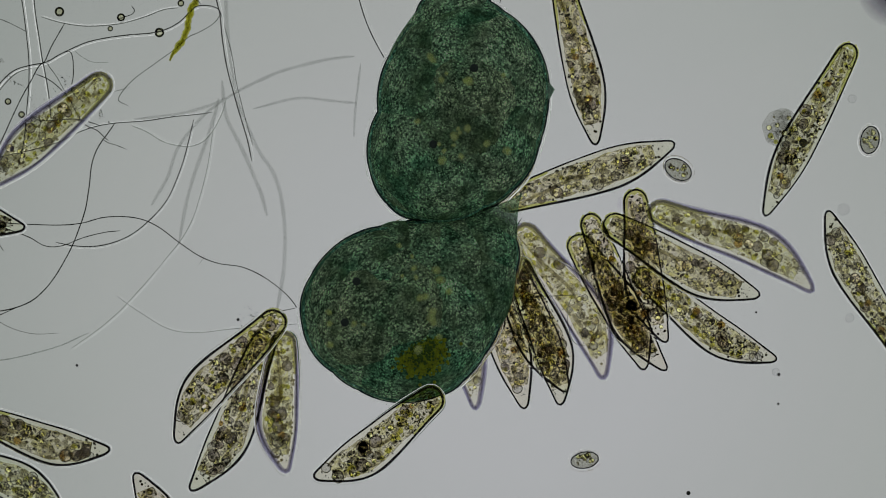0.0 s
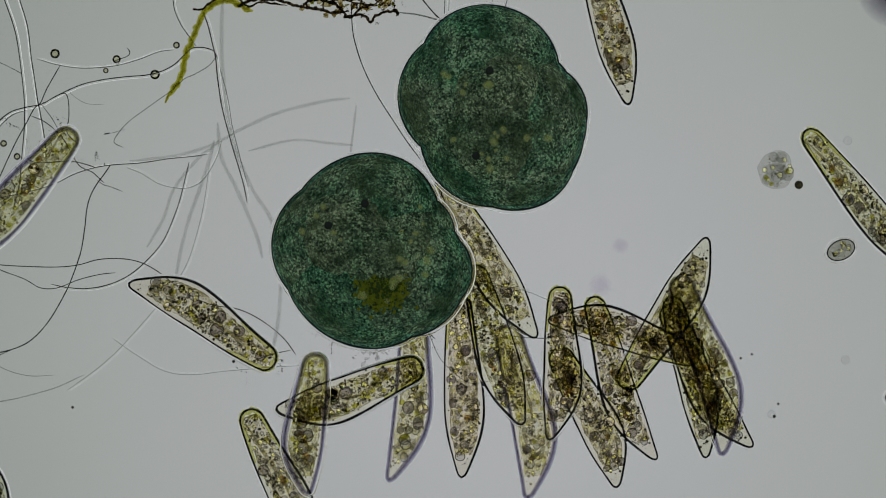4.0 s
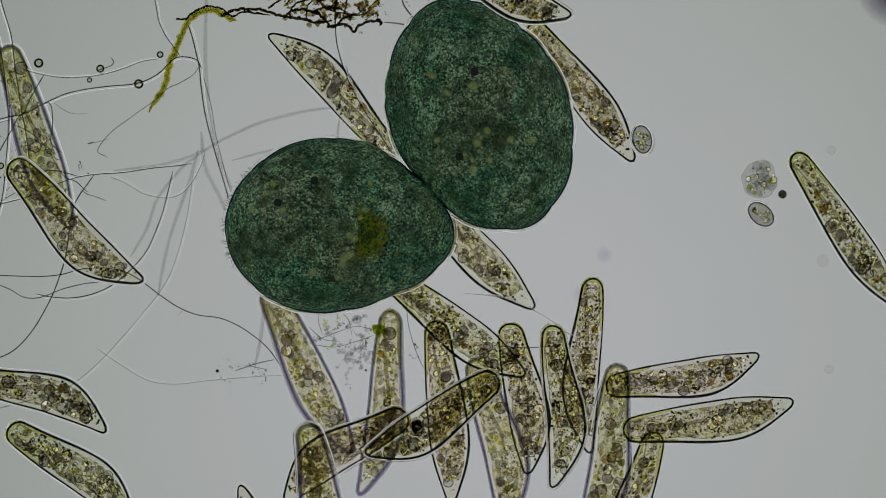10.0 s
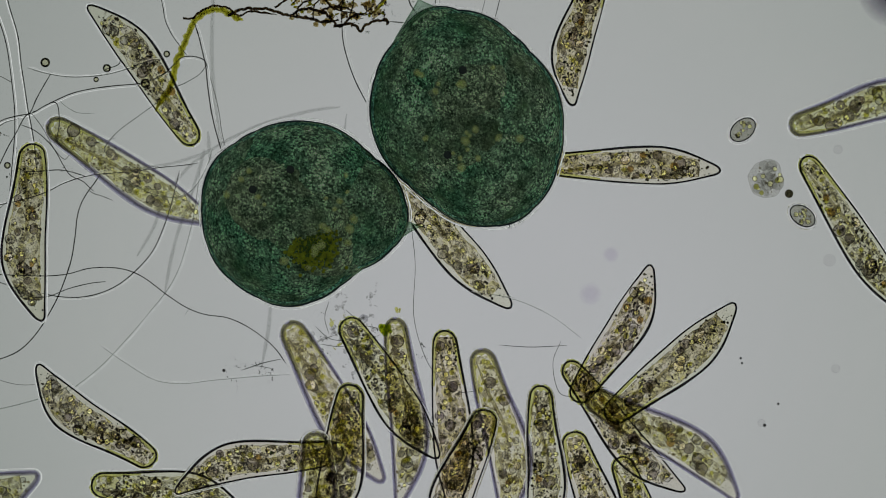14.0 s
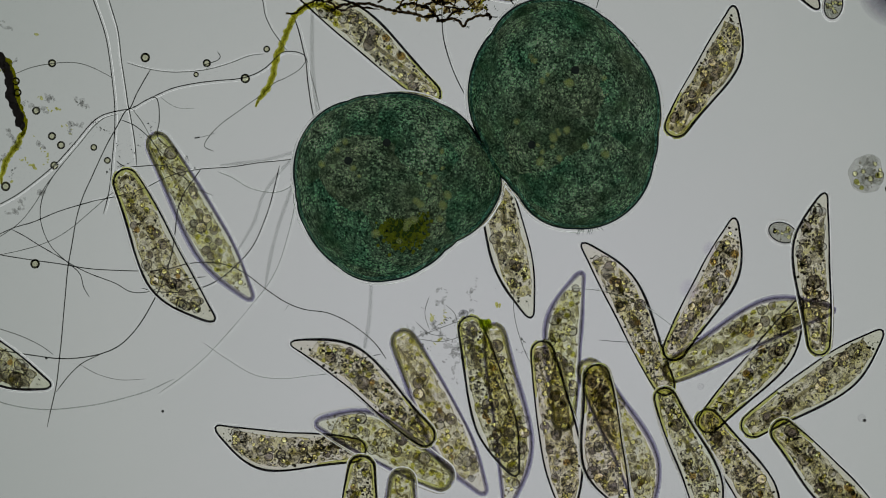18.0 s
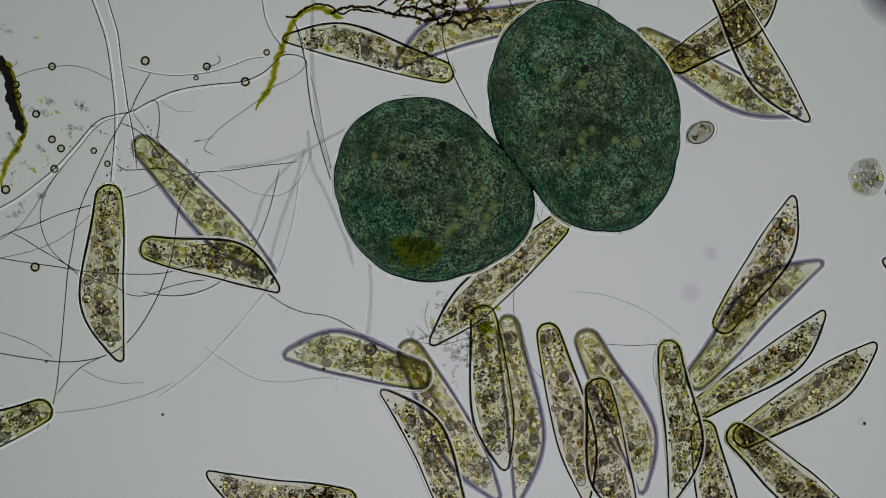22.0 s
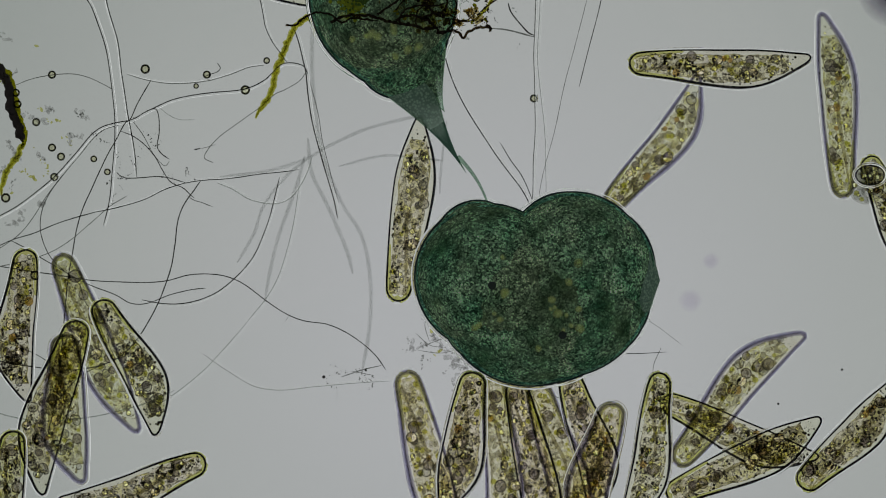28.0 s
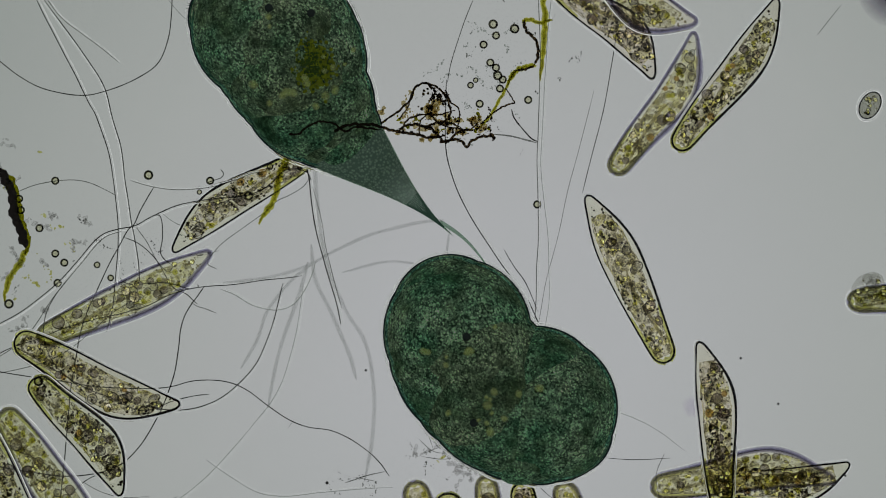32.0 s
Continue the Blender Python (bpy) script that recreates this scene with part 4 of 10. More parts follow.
for u, v, r in ((257, 108, 7), (62, 473, 7), (366, 118, 6), (434, 145, 7), (347, 138, 4), (92, 118, 6), (64, 202, 6), (92, 247, 6), (108, 263, 6), (166, 267, 5), (190, 290, 5), (96, 299, 6), (10, 336, 7), (31, 170, 6), (28, 150, 6)):
    spore(u, v, r / 1000, SPORE, "small round yellowish spore with a dark wall")
for u, v, r in ((867, -159, 7), (905, -151, 7), (872, -139, 6), (850, -123, 6), (862, -91, 6), (872, -82, 6), (875, -68, 7), (884, -61, 6), (879, -45, 6), (827, -51, 5), (843, -18, 6), (929, -25, 6), (836, -60, 4), (945, 160, 6), (472, 93, 5)):
    spore(u, v, r / 1000, SPORE, "small round yellowish spore with a dark wall")
for u, v, r in ((1645, 458, 11), (1660, 262, 8), (1240, 690, 6), (1525, 746, 7), (1656, 650, 8)):
    bm = bmesh.new()
    ball(bm, (0, 0, 0), r / 1000, 3)
    tube(bm, [Vector((r / 1000 * math.cos(w), r / 1000 * math.sin(w), 0)) for w in (2 * math.pi * k / 24 for k in range(24))], 0.0009, 4, closed=True)
    tagged(new("water_bubble", mesh("water_bubble", bm, HALO)), "tiny clear bubble in the water", "bubble", "bubbles").location = at(u, v, 0.07)
for u, v, r in ((1222, 518, 22), (1258, 448, 16)):
    bm = bmesh.new()
    for i in range(6):
        ball(bm, (0, 0, 0), r / 1000 * (0.45 + 0.11 * i), 3)
    tagged(new("blurred_mote", mesh("blurred_mote", bm, MOTE)), "faint blurred grey mote in the water", "mote", "motes").location = at(u, v, 0.05)
for u, v, r in ((573, 653, 3), (288, 734, 2.5), (82, 640, 2.5), (820, 1010, 5), (1530, 750, 3), (1490, 640, 2), (1370, 960, 4)):
    bm = bmesh.new()
    ball(bm, (0, 0, 0), r / 1000, 2)
    ob = tagged(new("speck", mesh("speck", bm, INK)), "tiny dark speck on the slide", "speck", "specks on the slide")
    ob.location = at(u, v, 0.05)


def cyst(u, v):
    """A grainy resting cell with a crumpled outline."""
    thing = tagged(new("resting_cell"), "grey grainy resting cell with bright vacuoles", "cell")
    thing.location = at(u, v, 0.08)
    g = random.Random(5)
    bm = bmesh.new()
    bmesh.ops.create_icosphere(bm, subdivisions=4, radius=0.033)
    for p in bm.verts:
        p.co *= 1 + 0.25 * noise.noise(p.co * 40)
    part("body", mesh("body", bm, HUSK), thing, "crumpled grey skin")
    for kind, mat, n, r0, r1 in (("fold", HUSK, 12, 0.006, 0.013), ("soft_granule", SOFTGRAIN, 12, 0.0012, 0.0026), ("alga", ALGA, 3, 0.004, 0.007), ("bright_bead", BEAD, 7, 0.003, 0.006)):
        for _ in range(n):
            w, q = g.uniform(0, 6.28), 0.026 * math.sqrt(g.random())
            r = g.uniform(r0, r1)
            part(kind, shared_ball(mat, kind), thing, "", Matrix.Translation((q * math.cos(w), q * math.sin(w), g.uniform(-0.01, 0.01))) @ Matrix.Diagonal((r, r, r, 1)))
    bm = bmesh.new()
    ball(bm, (0.04, -0.026, 0), 0.008, 2)
    part("bud", mesh("bud", bm, GRANULE), thing, "small dark bud")


cyst(1535, 315)
bm = bmesh.new()
for x, y, r in ((0, 0, 0.0095), (0.007, 0.004, 0.006), (-0.006, 0.005, 0.005), (0.002, -0.008, 0.0055), (0.011, -0.004, 0.004)):
    ball(bm, (x, y, 0), r, 2)
tagged(new("green_alga", mesh("green_alga", bm, GREEN)), "bright green round alga in the slime", "alga").location = at(857, 580, 0.07)
bm = bmesh.new()
ball(bm, (0, 0, 0), 0.009, 2)
tagged(new("water_bubble", mesh("water_bubble", bm, CLEAR)), "tiny clear bubble in the slime", "bubble").location = at(820, 562, 0.07)


# ---- what moves ----


def motions():
    # the camera rides over the slide; the illuminator below goes with it
    walk(illuminator, [(0, pose(.157, -.09, -5)), (1, pose(.157, -.09, -5)), (2, pose(.156, -.09, -5)), (2.5, pose(.156, -.09, -5)), (3.5, pose(.163, -.045, -5)), (4.5, pose(.175, .003, -5)), (5, pose(.195, .004, -5)), (6, pose(.195, .004, -5)), (9, pose(.195, .004, -5)), (13, pose(.195, .004, -5)), (13.5, pose(.195, .004, -5)), (14, pose(.183, .003, -5)), (14.5, pose(.061, -.004, -5)), (15, pose(.006, -.006, -5)), (15.5, pose(.006, -.006, -5)), (17.5, pose(-.003, -.005, -5)), (18, pose(0, -.006, -5)), (18.5, pose(0, .006, -5)), (19, pose(0, 0, -5)), (20, pose(0, 0, -5)), (21, pose(-.001, .001, -5)), (22, pose(0, 0, -5)), (23, pose(0, 0, -5)), (24, pose(.002, -.002, -5)), (25, pose(.003, 0, -5)), (25.5, pose(.003, 0, -5)), (27.5, pose(.002, .013, -5)), (28, pose(0, .015, -5)), (28.5, pose(-.001, .044, -5)), (29, pose(-.006, .18, -5)), (29.5, pose(-.008, .213, -5)), (30, pose(-.008, .213, -5)), (30.5, pose(-.008, .213, -5)), (31, pose(-.006, .217, -5)), (31.5, pose(-.005, .217, -5)), (32, pose(-.006, .209, -5))])
    walk(stentor_a['whole'], [(0, pose(.06, -.204, .2, 0, 0, 34)), (1, pose(.014, -.177, .2, 0, 0, 26)), (2, pose(-.031, -.079, .2, 0, 0, 3)), (5, pose(.062, -.006, .2, 0, 0, -10)), (6, pose(.07, .008, .2, 0, 0, -10)), (7, pose(.006, .035, .2, 0, 0, -4)), (8, pose(-.049, .061, .2, 0, 0, -12)), (9, pose(-.065, .06, .2, 0, 0, -13)), (10, pose(-.031, .046, .2, 0, 0, -9)), (11, pose(.078, .048, .2, 0, 0, -10)), (12, pose(.091, .048, .2, 0, 0, -10)), (13, pose(-.002, .057, .2, 0, 0, 0)), (14, pose(-.09, .065, .2, 0, 0, -12)), (15, pose(-.118, .023, .2, 0, 0, -5)), (18, pose(-.105, .104, .2, 0, 0, -15)), (19, pose(-.143, .199, .2, 0, 0, -32)), (20, pose(-.188, .192, .2, 0, 0, -25)), (21, pose(-.185, .156, .2, 0, 0, -20)), (22, pose(-.019, .107, .2, 0, 0, -25)), (23, pose(.031, .041, .2, 0, 0, -12)), (24, pose(-.011, .14, .2, 0, 0, -52)), (25, pose(-.07, .267, .2, 0, 0, -51)), (28, pose(-.106, .472, .2, 0, 0, -65)), (29, pose(-.09, .576, .2, 0, 0, -69)), (30, pose(-.191, .514, .2, 0, 0, -53)), (31, pose(-.25, .498, .2, 0, 0, -46)), (32, pose(-.288, .565, .2, 0, 0, -47))])
    walk(stentor_a['lobes'][0], [(0, pose(-.005, .021, 0, 0, 0, 9)), (1, pose(-.008, .023, 0, 0, 0, 15)), (2, pose(-.036, .011, 0, 0, 0, 0)), (5, pose(-.007, .033, 0, 0, 0, 77)), (6, pose(-.017, .029, 0, 0, 0, 74)), (7, pose(.015, .041, 0, 0, 0, -3)), (8, pose(.008, .032, 0, 0, 0, 11)), (9, pose(-.001, .026, 0, 0, 0, 30)), (10, pose(.001, .024, 0, 0, 0, 19)), (11, pose(-.024, .023, 0, 0, 0, 47)), (12, pose(.004, .021, 0, 0, 0, 115)), (13, pose(-.013, .033, 0, 0, 0, 204)), (14, pose(.006, .038, 0, 0, 0, 189)), (15, pose(.041, .037, 0, 0, 0, 178)), (18, pose(.017, .044, 0, 0, 0, 183)), (19, pose(0, .026, 0, 0, 0, 157)), (20, pose(-.004, .026, 0, 0, 0, 194)), (21, pose(.003, .026, 0, 0, 0, 165)), (22, pose(-.04, -.004, 0, 0, 0, 127)), (23, pose(-.028, .018, 0, 0, 0, 197)), (24, pose(.012, .001, 0, 0, 0, 189)), (25, pose(.007, -.002, 0, 0, 0, 158)), (28, pose(.002, -.003, 0, 0, 0, 161)), (29, pose(-.035, .026, 0, 0, 0, 125)), (30, pose(-.028, .014, 0, 0, 0, 187)), (31, pose(-.01, .012, 0, 0, 0, 165)), (32, pose(-.027, .011, 0, 0, 0, 188))])
    walk(stentor_a['lobes'][1], [(0, pose(.014, -.044, 0, 0, 0, -18)), (1, pose(.013, -.035, 0, 0, 0, -20)), (2, pose(-.005, -.046, 0, 0, 0, -21)), (5, pose(.003, -.038, 0, 0, 0, -35)), (6, pose(.011, -.041, 0, 0, 0, -21)), (7, pose(-.024, -.026, 0, 0, 0, -40)), (8, pose(-.005, -.024, 0, 0, 0, -8)), (9, pose(.022, -.016, 0, 0, 0, 8)), (10, pose(.006, -.023, 0, 0, 0, 2)), (11, pose(-.007, -.027, 0, 0, 0, -31)), (12, pose(.005, -.029, 0, 0, 0, -29)), (13, pose(-.015, -.023, 0, 0, 0, -43)), (14, pose(-.014, -.024, 0, 0, 0, -31)), (15, pose(-.012, -.028, 0, 0, 0, -19)), (18, pose(-.013, -.026, 0, 0, 0, -40)), (19, pose(-.014, -.033, 0, 0, 0, -18)), (20, pose(-.005, -.029, 0, 0, 0, 18)), (21, pose(-.01, -.035, 0, 0, 0, 21)), (22, pose(-.01, -.034, 0, 0, 0, -10)), (23, pose(.025, -.021, 0, 0, 0, 6)), (24, pose(.012, .001, 0, 0, 0, 9)), (25, pose(.007, -.002, 0, 0, 0, -22)), (28, pose(.001, -.003, 0, 0, 0, -19)), (29, pose(.011, -.008, 0, 0, 0, -20)), (30, pose(0, -.013, 0, 0, 0, -16)), (31, pose(-.019, -.012, 0, 0, 0, 5)), (32, pose(-.027, .011, 0, 0, 0, 8))])
    walk(stentor_a['lobes'][2], [(0, pose(.015, .008, 0)), (1, pose(.012, .015, 0)), (2, pose(.027, .004, 0)), (5, pose(-.018, 0, 0)), (6, pose(-.021, 0, 0)), (7, pose(-.025, 0, 0)), (8, pose(-.02, 0, 0)), (9, pose(-.027, -.01, 0)), (10, pose(-.032, -.008, 0)), (11, pose(-.022, 0, 0)), (12, pose(-.021, 0, 0)), (13, pose(-.023, 0, 0)), (14, pose(-.018, 0, 0)), (15, pose(-.02, 0, 0)), (18, pose(-.02, 0, 0)), (19, pose(.004, -.028, 0)), (20, pose(-.042, -.021, 0)), (21, pose(-.057, .001, 0)), (22, pose(-.023, .018, 0)), (23, pose(-.021, -.015, 0)), (24, pose(-.052, .016, 0)), (25, pose(-.02, .013, 0)), (28, pose(-.003, -.002, 0)), (29, pose(.011, 0, 0)), (30, pose(-.047, .014, 0)), (31, pose(-.067, -.016, 0)), (32, pose(-.059, -.001, 0))])
    walk(stentor_a['lobes'][3], [(0, pose(.023, 0, 0)), (1, pose(.023, 0, 0)), (2, pose(-.001, -.021, 0)), (5, pose(.026, .011, 0)), (6, pose(.035, -.004, 0)), (7, pose(.001, -.019, 0)), (8, pose(.02, 0, 0)), (9, pose(.02, 0, 0)), (10, pose(.042, .007, 0)), (11, pose(.03, .011, 0)), (12, pose(.031, .008, 0)), (13, pose(.023, 0, 0)), (14, pose(.018, 0, 0)), (15, pose(.02, 0, 0)), (18, pose(.014, -.024, 0)), (19, pose(.028, 0, 0)), (20, pose(-.006, -.001, 0)), (21, pose(.023, .007, 0)), (22, pose(.039, -.005, 0)), (23, pose(.043, -.005, 0)), (24, pose(.042, -.001, 0)), (25, pose(.026, -.008, 0)), (28, pose(-.005, -.001, 0)), (29, pose(.042, -.019, 0)), (30, pose(.006, .009, 0)), (31, pose(.029, -.007, 0)), (32, pose(.022, -.005, 0))])
    walk(stentor_a['lobes'][4], [(0, pose(.008, -.004, 0, 0, 0, 0)), (1, pose(.013, -.008, 0, 0, 0, 0)), (2, pose(-.009, -.02, 0, 0, 0, 0)), (5, pose(-.048, -.024, 0, 0, 0, -57)), (6, pose(-.057, -.012, 0, 0, 0, -75)), (7, pose(-.045, .005, 0, 0, 0, -17)), (8, pose(-.018, .008, 0, 0, 0, 0)), (9, pose(-.013, .011, 0, 0, 0, 0)), (10, pose(-.015, .001, 0, 0, 0, 0)), (11, pose(-.053, -.035, 0, 0, 0, -54)), (12, pose(-.048, -.029, 0, 0, 0, -42)), (13, pose(-.057, -.005, 0, 0, 0, -74)), (14, pose(-.048, .006, 0, 0, 0, -49)), (15, pose(-.034, .029, 0, 0, 0, 31)), (18, pose(-.058, .018, 0, 0, 0, 100)), (19, pose(-.021, .001, 0, 0, 0, 180)), (20, pose(-.022, -.003, 0, 0, 0, 180)), (21, pose(-.067, -.025, 0, 0, 0, 149)), (22, pose(-.055, -.019, 0, 0, 0, 158)), (23, pose(-.07, .026, 0, 0, 0, 129)), (24, pose(-.012, .007, 0, 0, 0, 174)), (25, pose(.038, -.015, 0, 0, 0, 177)), (28, pose(-.021, .02, 0, 0, 0, 144)), (29, pose(.072, -.043, 0, 0, 0, 170)), (30, pose(.012, -.006, 0, 0, 0, 180)), (31, pose(.018, -.007, 0, 0, 0, 180)), (32, pose(.045, -.019, 0, 0, 0, 179))])
    walk(stentor_a['lobes'][5], [(0, pose(.083, .003, 0, 0, 0, 12)), (1, pose(.141, -.031, 0, 0, 0, 8)), (2, pose(.081, -.011, 0, 0, 0, -10)), (5, pose(-.004, .036, 0, 0, 0, 0)), (6, pose(.013, .021, 0, 0, 0, 0)), (7, pose(.067, .013, 0, 0, 0, 5)), (8, pose(.101, .021, 0, 0, 0, 11)), (9, pose(.105, .023, 0, 0, 0, 16)), (10, pose(.113, .01, 0, 0, 0, 6)), (11, pose(.015, .033, 0, 0, 0, 3)), (12, pose(.003, .024, 0, 0, 0, 2)), (13, pose(.045, -.008, 0, 0, 0, 1)), (14, pose(.077, .025, 0, 0, 0, 6)), (15, pose(.08, .026, 0, 0, 0, 5)), (18, pose(.075, .028, 0, 0, 0, 21)), (19, pose(.042, .004, 0, 0, 0, 3)), (20, pose(.08, .011, 0, 0, 0, 1)), (21, pose(.045, .04, 0, 0, 0, -23)), (22, pose(.063, .001, 0, 0, 0, 23)), (23, pose(.063, -.025, 0, 0, 0, 19)), (24, pose(.061, -.01, 0, 0, 0, 4)), (25, pose(.072, -.022, 0, 0, 0, 4)), (28, pose(0, -.013, 0, 0, 0, -8)), (29, pose(.093, -.036, 0, 0, 0, 7)), (30, pose(.094, -.018, 0, 0, 0, -4)), (31, pose(.045, -.011, 0, 0, 0, 0)), (32, pose(.087, -.028, 0, 0, 0, 4))])
    walk(stentor_a['lobes'][6], [(0, pose(.058, -.004, 0, 0, 0, 0)), (1, pose(.063, -.008, 0, 0, 0, 0)), (2, pose(.041, -.02, 0, 0, 0, 0)), (5, pose(-.003, -.003, 0, 0, 0, 0)), (6, pose(.002, .002, 0, 0, 0, 0)), (7, pose(.01, 0, 0, 0, 0, 0)), (8, pose(.032, .008, 0, 0, 0, 0)), (9, pose(.037, .011, 0, 0, 0, 0)), (10, pose(.035, .001, 0, 0, 0, 0)), (11, pose(-.001, -.002, 0, 0, 0, 0)), (12, pose(.004, -.001, 0, 0, 0, 0)), (13, pose(.005, .002, 0, 0, 0, 0)), (14, pose(.016, .008, 0, 0, 0, 0)), (15, pose(.02, .008, 0, 0, 0, 0)), (18, pose(.012, .009, 0, 0, 0, 0)), (19, pose(.029, .001, 0, 0, 0, 0)), (20, pose(.028, -.003, 0, 0, 0, 0)), (21, pose(.007, -.003, 0, 0, 0, 0)), (22, pose(.003, -.005, 0, 0, 0, 0)), (23, pose(-.006, .001, 0, 0, 0, 0)), (24, pose(.027, .019, 0, 0, 0, 0)), (25, pose(.084, -.001, 0, 0, 0, 0)), (28, pose(.07, -.001, 0, 0, 0, 0)), (29, pose(.091, -.005, 0, 0, 0, 0)), (30, pose(.062, -.006, 0, 0, 0, 0)), (31, pose(.068, -.007, 0, 0, 0, 0)), (32, pose(.108, -.013, 0, 0, 0, 0))])
    walk(stentor_a['lobes'][7], [(0, pose(.069, -.043, 0)), (0.5, pose(.103, -.03, 0)), (1, pose(.102, -.036, 0)), (1.5, pose(.102, -.036, 0)), (2, pose(-.048, -.019, 0)), (2.75, pose(-.048, -.015, 0)), (3.5, pose(.08, -.026, 0)), (4.25, pose(.055, -.032, 0)), (5, pose(.03, -.038, 0)), (5.5, pose(-.021, -.037, 0)), (6, pose(-.034, -.029, 0)), (6.5, pose(.059, .003, 0)), (7, pose(.03, -.021, 0)), (7.5, pose(.044, .044, 0)), (8, pose(.063, .002, 0)), (8.5, pose(-.033, -.024, 0)), (9, pose(.044, .046, 0)), (9.5, pose(.073, -.004, 0)), (10, pose(.073, .028, 0)), (10.5, pose(-.048, -.012, 0)), (11, pose(-.049, .002, 0)), (11.5, pose(-.042, .014, 0)), (12, pose(-.024, -.033, 0)), (12.5, pose(.04, .018, 0)), (13, pose(.023, -.027, 0)), (13.5, pose(.045, .03, 0)), (14, pose(.018, .051, 0)), (14.5, pose(-.013, .038, 0)), (15, pose(-.002, .037, 0)), (15.75, pose(-.045, .013, 0)), (16.5, pose(-.048, .016, 0)), (17.25, pose(-.05, .018, 0)), (18, pose(-.028, .041, 0)), (18.5, pose(.046, -.005, 0)), (19, pose(.046, -.009, 0)), (19.5, pose(.07, .009, 0)), (20, pose(.047, -.006, 0)), (20.5, pose(.06, .002, 0)), (21, pose(.055, -.004, 0)), (21.5, pose(.066, .001, 0)), (22, pose(-.038, .032, 0)), (22.5, pose(-.029, .031, 0)), (23, pose(.066, -.017, 0)), (23.5, pose(-.062, .019, 0)), (24, pose(-.021, -.007, 0)), (24.5, pose(.087, -.007, 0)), (25, pose(.09, -.02, 0)), (25.75, pose(.053, -.019, 0)), (26.5, pose(-.027, .017, 0)), (27.25, pose(-.027, .017, 0)), (28, pose(-.028, .016, 0)), (28.5, pose(.057, -.023, 0)), (29, pose(-.006, .024, 0)), (29.5, pose(.064, -.031, 0)), (30, pose(.083, -.019, 0)), (30.5, pose(.046, -.021, 0)), (31, pose(.059, -.013, 0)), (31.5, pose(.056, -.018, 0)), (32, pose(.014, .014, 0))])
    walk(stentor_a['lobes'][8], [(0, pose(-.025, -.016, 0)), (0.5, pose(.059, .017, 0)), (1, pose(.068, .015, 0)), (1.5, pose(.068, .004, 0)), (2, pose(.047, -.051, 0)), (2.75, pose(.021, .028, 0)), (3.5, pose(-.053, .011, 0)), (4.25, pose(-.047, -.006, 0)), (5, pose(-.027, .028, 0)), (5.5, pose(-.027, .028, 0)), (6, pose(-.041, .02, 0)), (6.5, pose(-.022, .043, 0)), (7, pose(.054, .031, 0)), (7.5, pose(-.046, -.001, 0)), (8, pose(-.042, 0, 0)), (8.5, pose(-.042, 0, 0)), (9, pose(-.032, .013, 0)), (9.5, pose(-.026, -.027, 0)), (10, pose(.052, -.022, 0)), (10.5, pose(-.036, -.029, 0)), (11, pose(.015, .036, 0)), (11.5, pose(-.035, -.034, 0)), (12, pose(-.049, -.003, 0)), (12.5, pose(-.004, .05, 0)), (13, pose(.028, .034, 0)), (13.5, pose(-.039, -.017, 0)), (14, pose(-.03, -.029, 0)), (14.5, pose(.037, -.01, 0)), (15, pose(.045, -.001, 0)), (15.75, pose(.045, -.001, 0)), (16.5, pose(.045, -.001, 0)), (17.25, pose(-.023, .04, 0)), (18, pose(.047, .052, 0)), (18.5, pose(-.042, .023, 0)), (19, pose(.026, .027, 0)), (19.5, pose(-.048, -.027, 0)), (20, pose(-.02, -.046, 0)), (20.5, pose(.038, .036, 0)), (21, pose(.019, .039, 0)), (21.5, pose(-.001, .033, 0)), (22, pose(-.001, .022, 0)), (22.5, pose(-.061, .026, 0)), (23, pose(.024, .018, 0)), (23.5, pose(.047, .013, 0)), (24, pose(.014, .014, 0)), (24.5, pose(.066, -.016, 0)), (25, pose(.055, -.022, 0)), (25.75, pose(.072, -.017, 0)), (26.5, pose(.054, -.015, 0)), (27.25, pose(.041, -.013, 0)), (28, pose(.026, -.011, 0)), (28.5, pose(.058, -.021, 0)), (29, pose(.076, -.037, 0)), (29.5, pose(-.054, .039, 0)), (30, pose(-.058, .025, 0)), (30.5, pose(-.042, .025, 0)), (31, pose(-.03, .025, 0)), (31.5, pose(-.001, -.02, 0)), (32, pose(-.01, -.013, 0))])
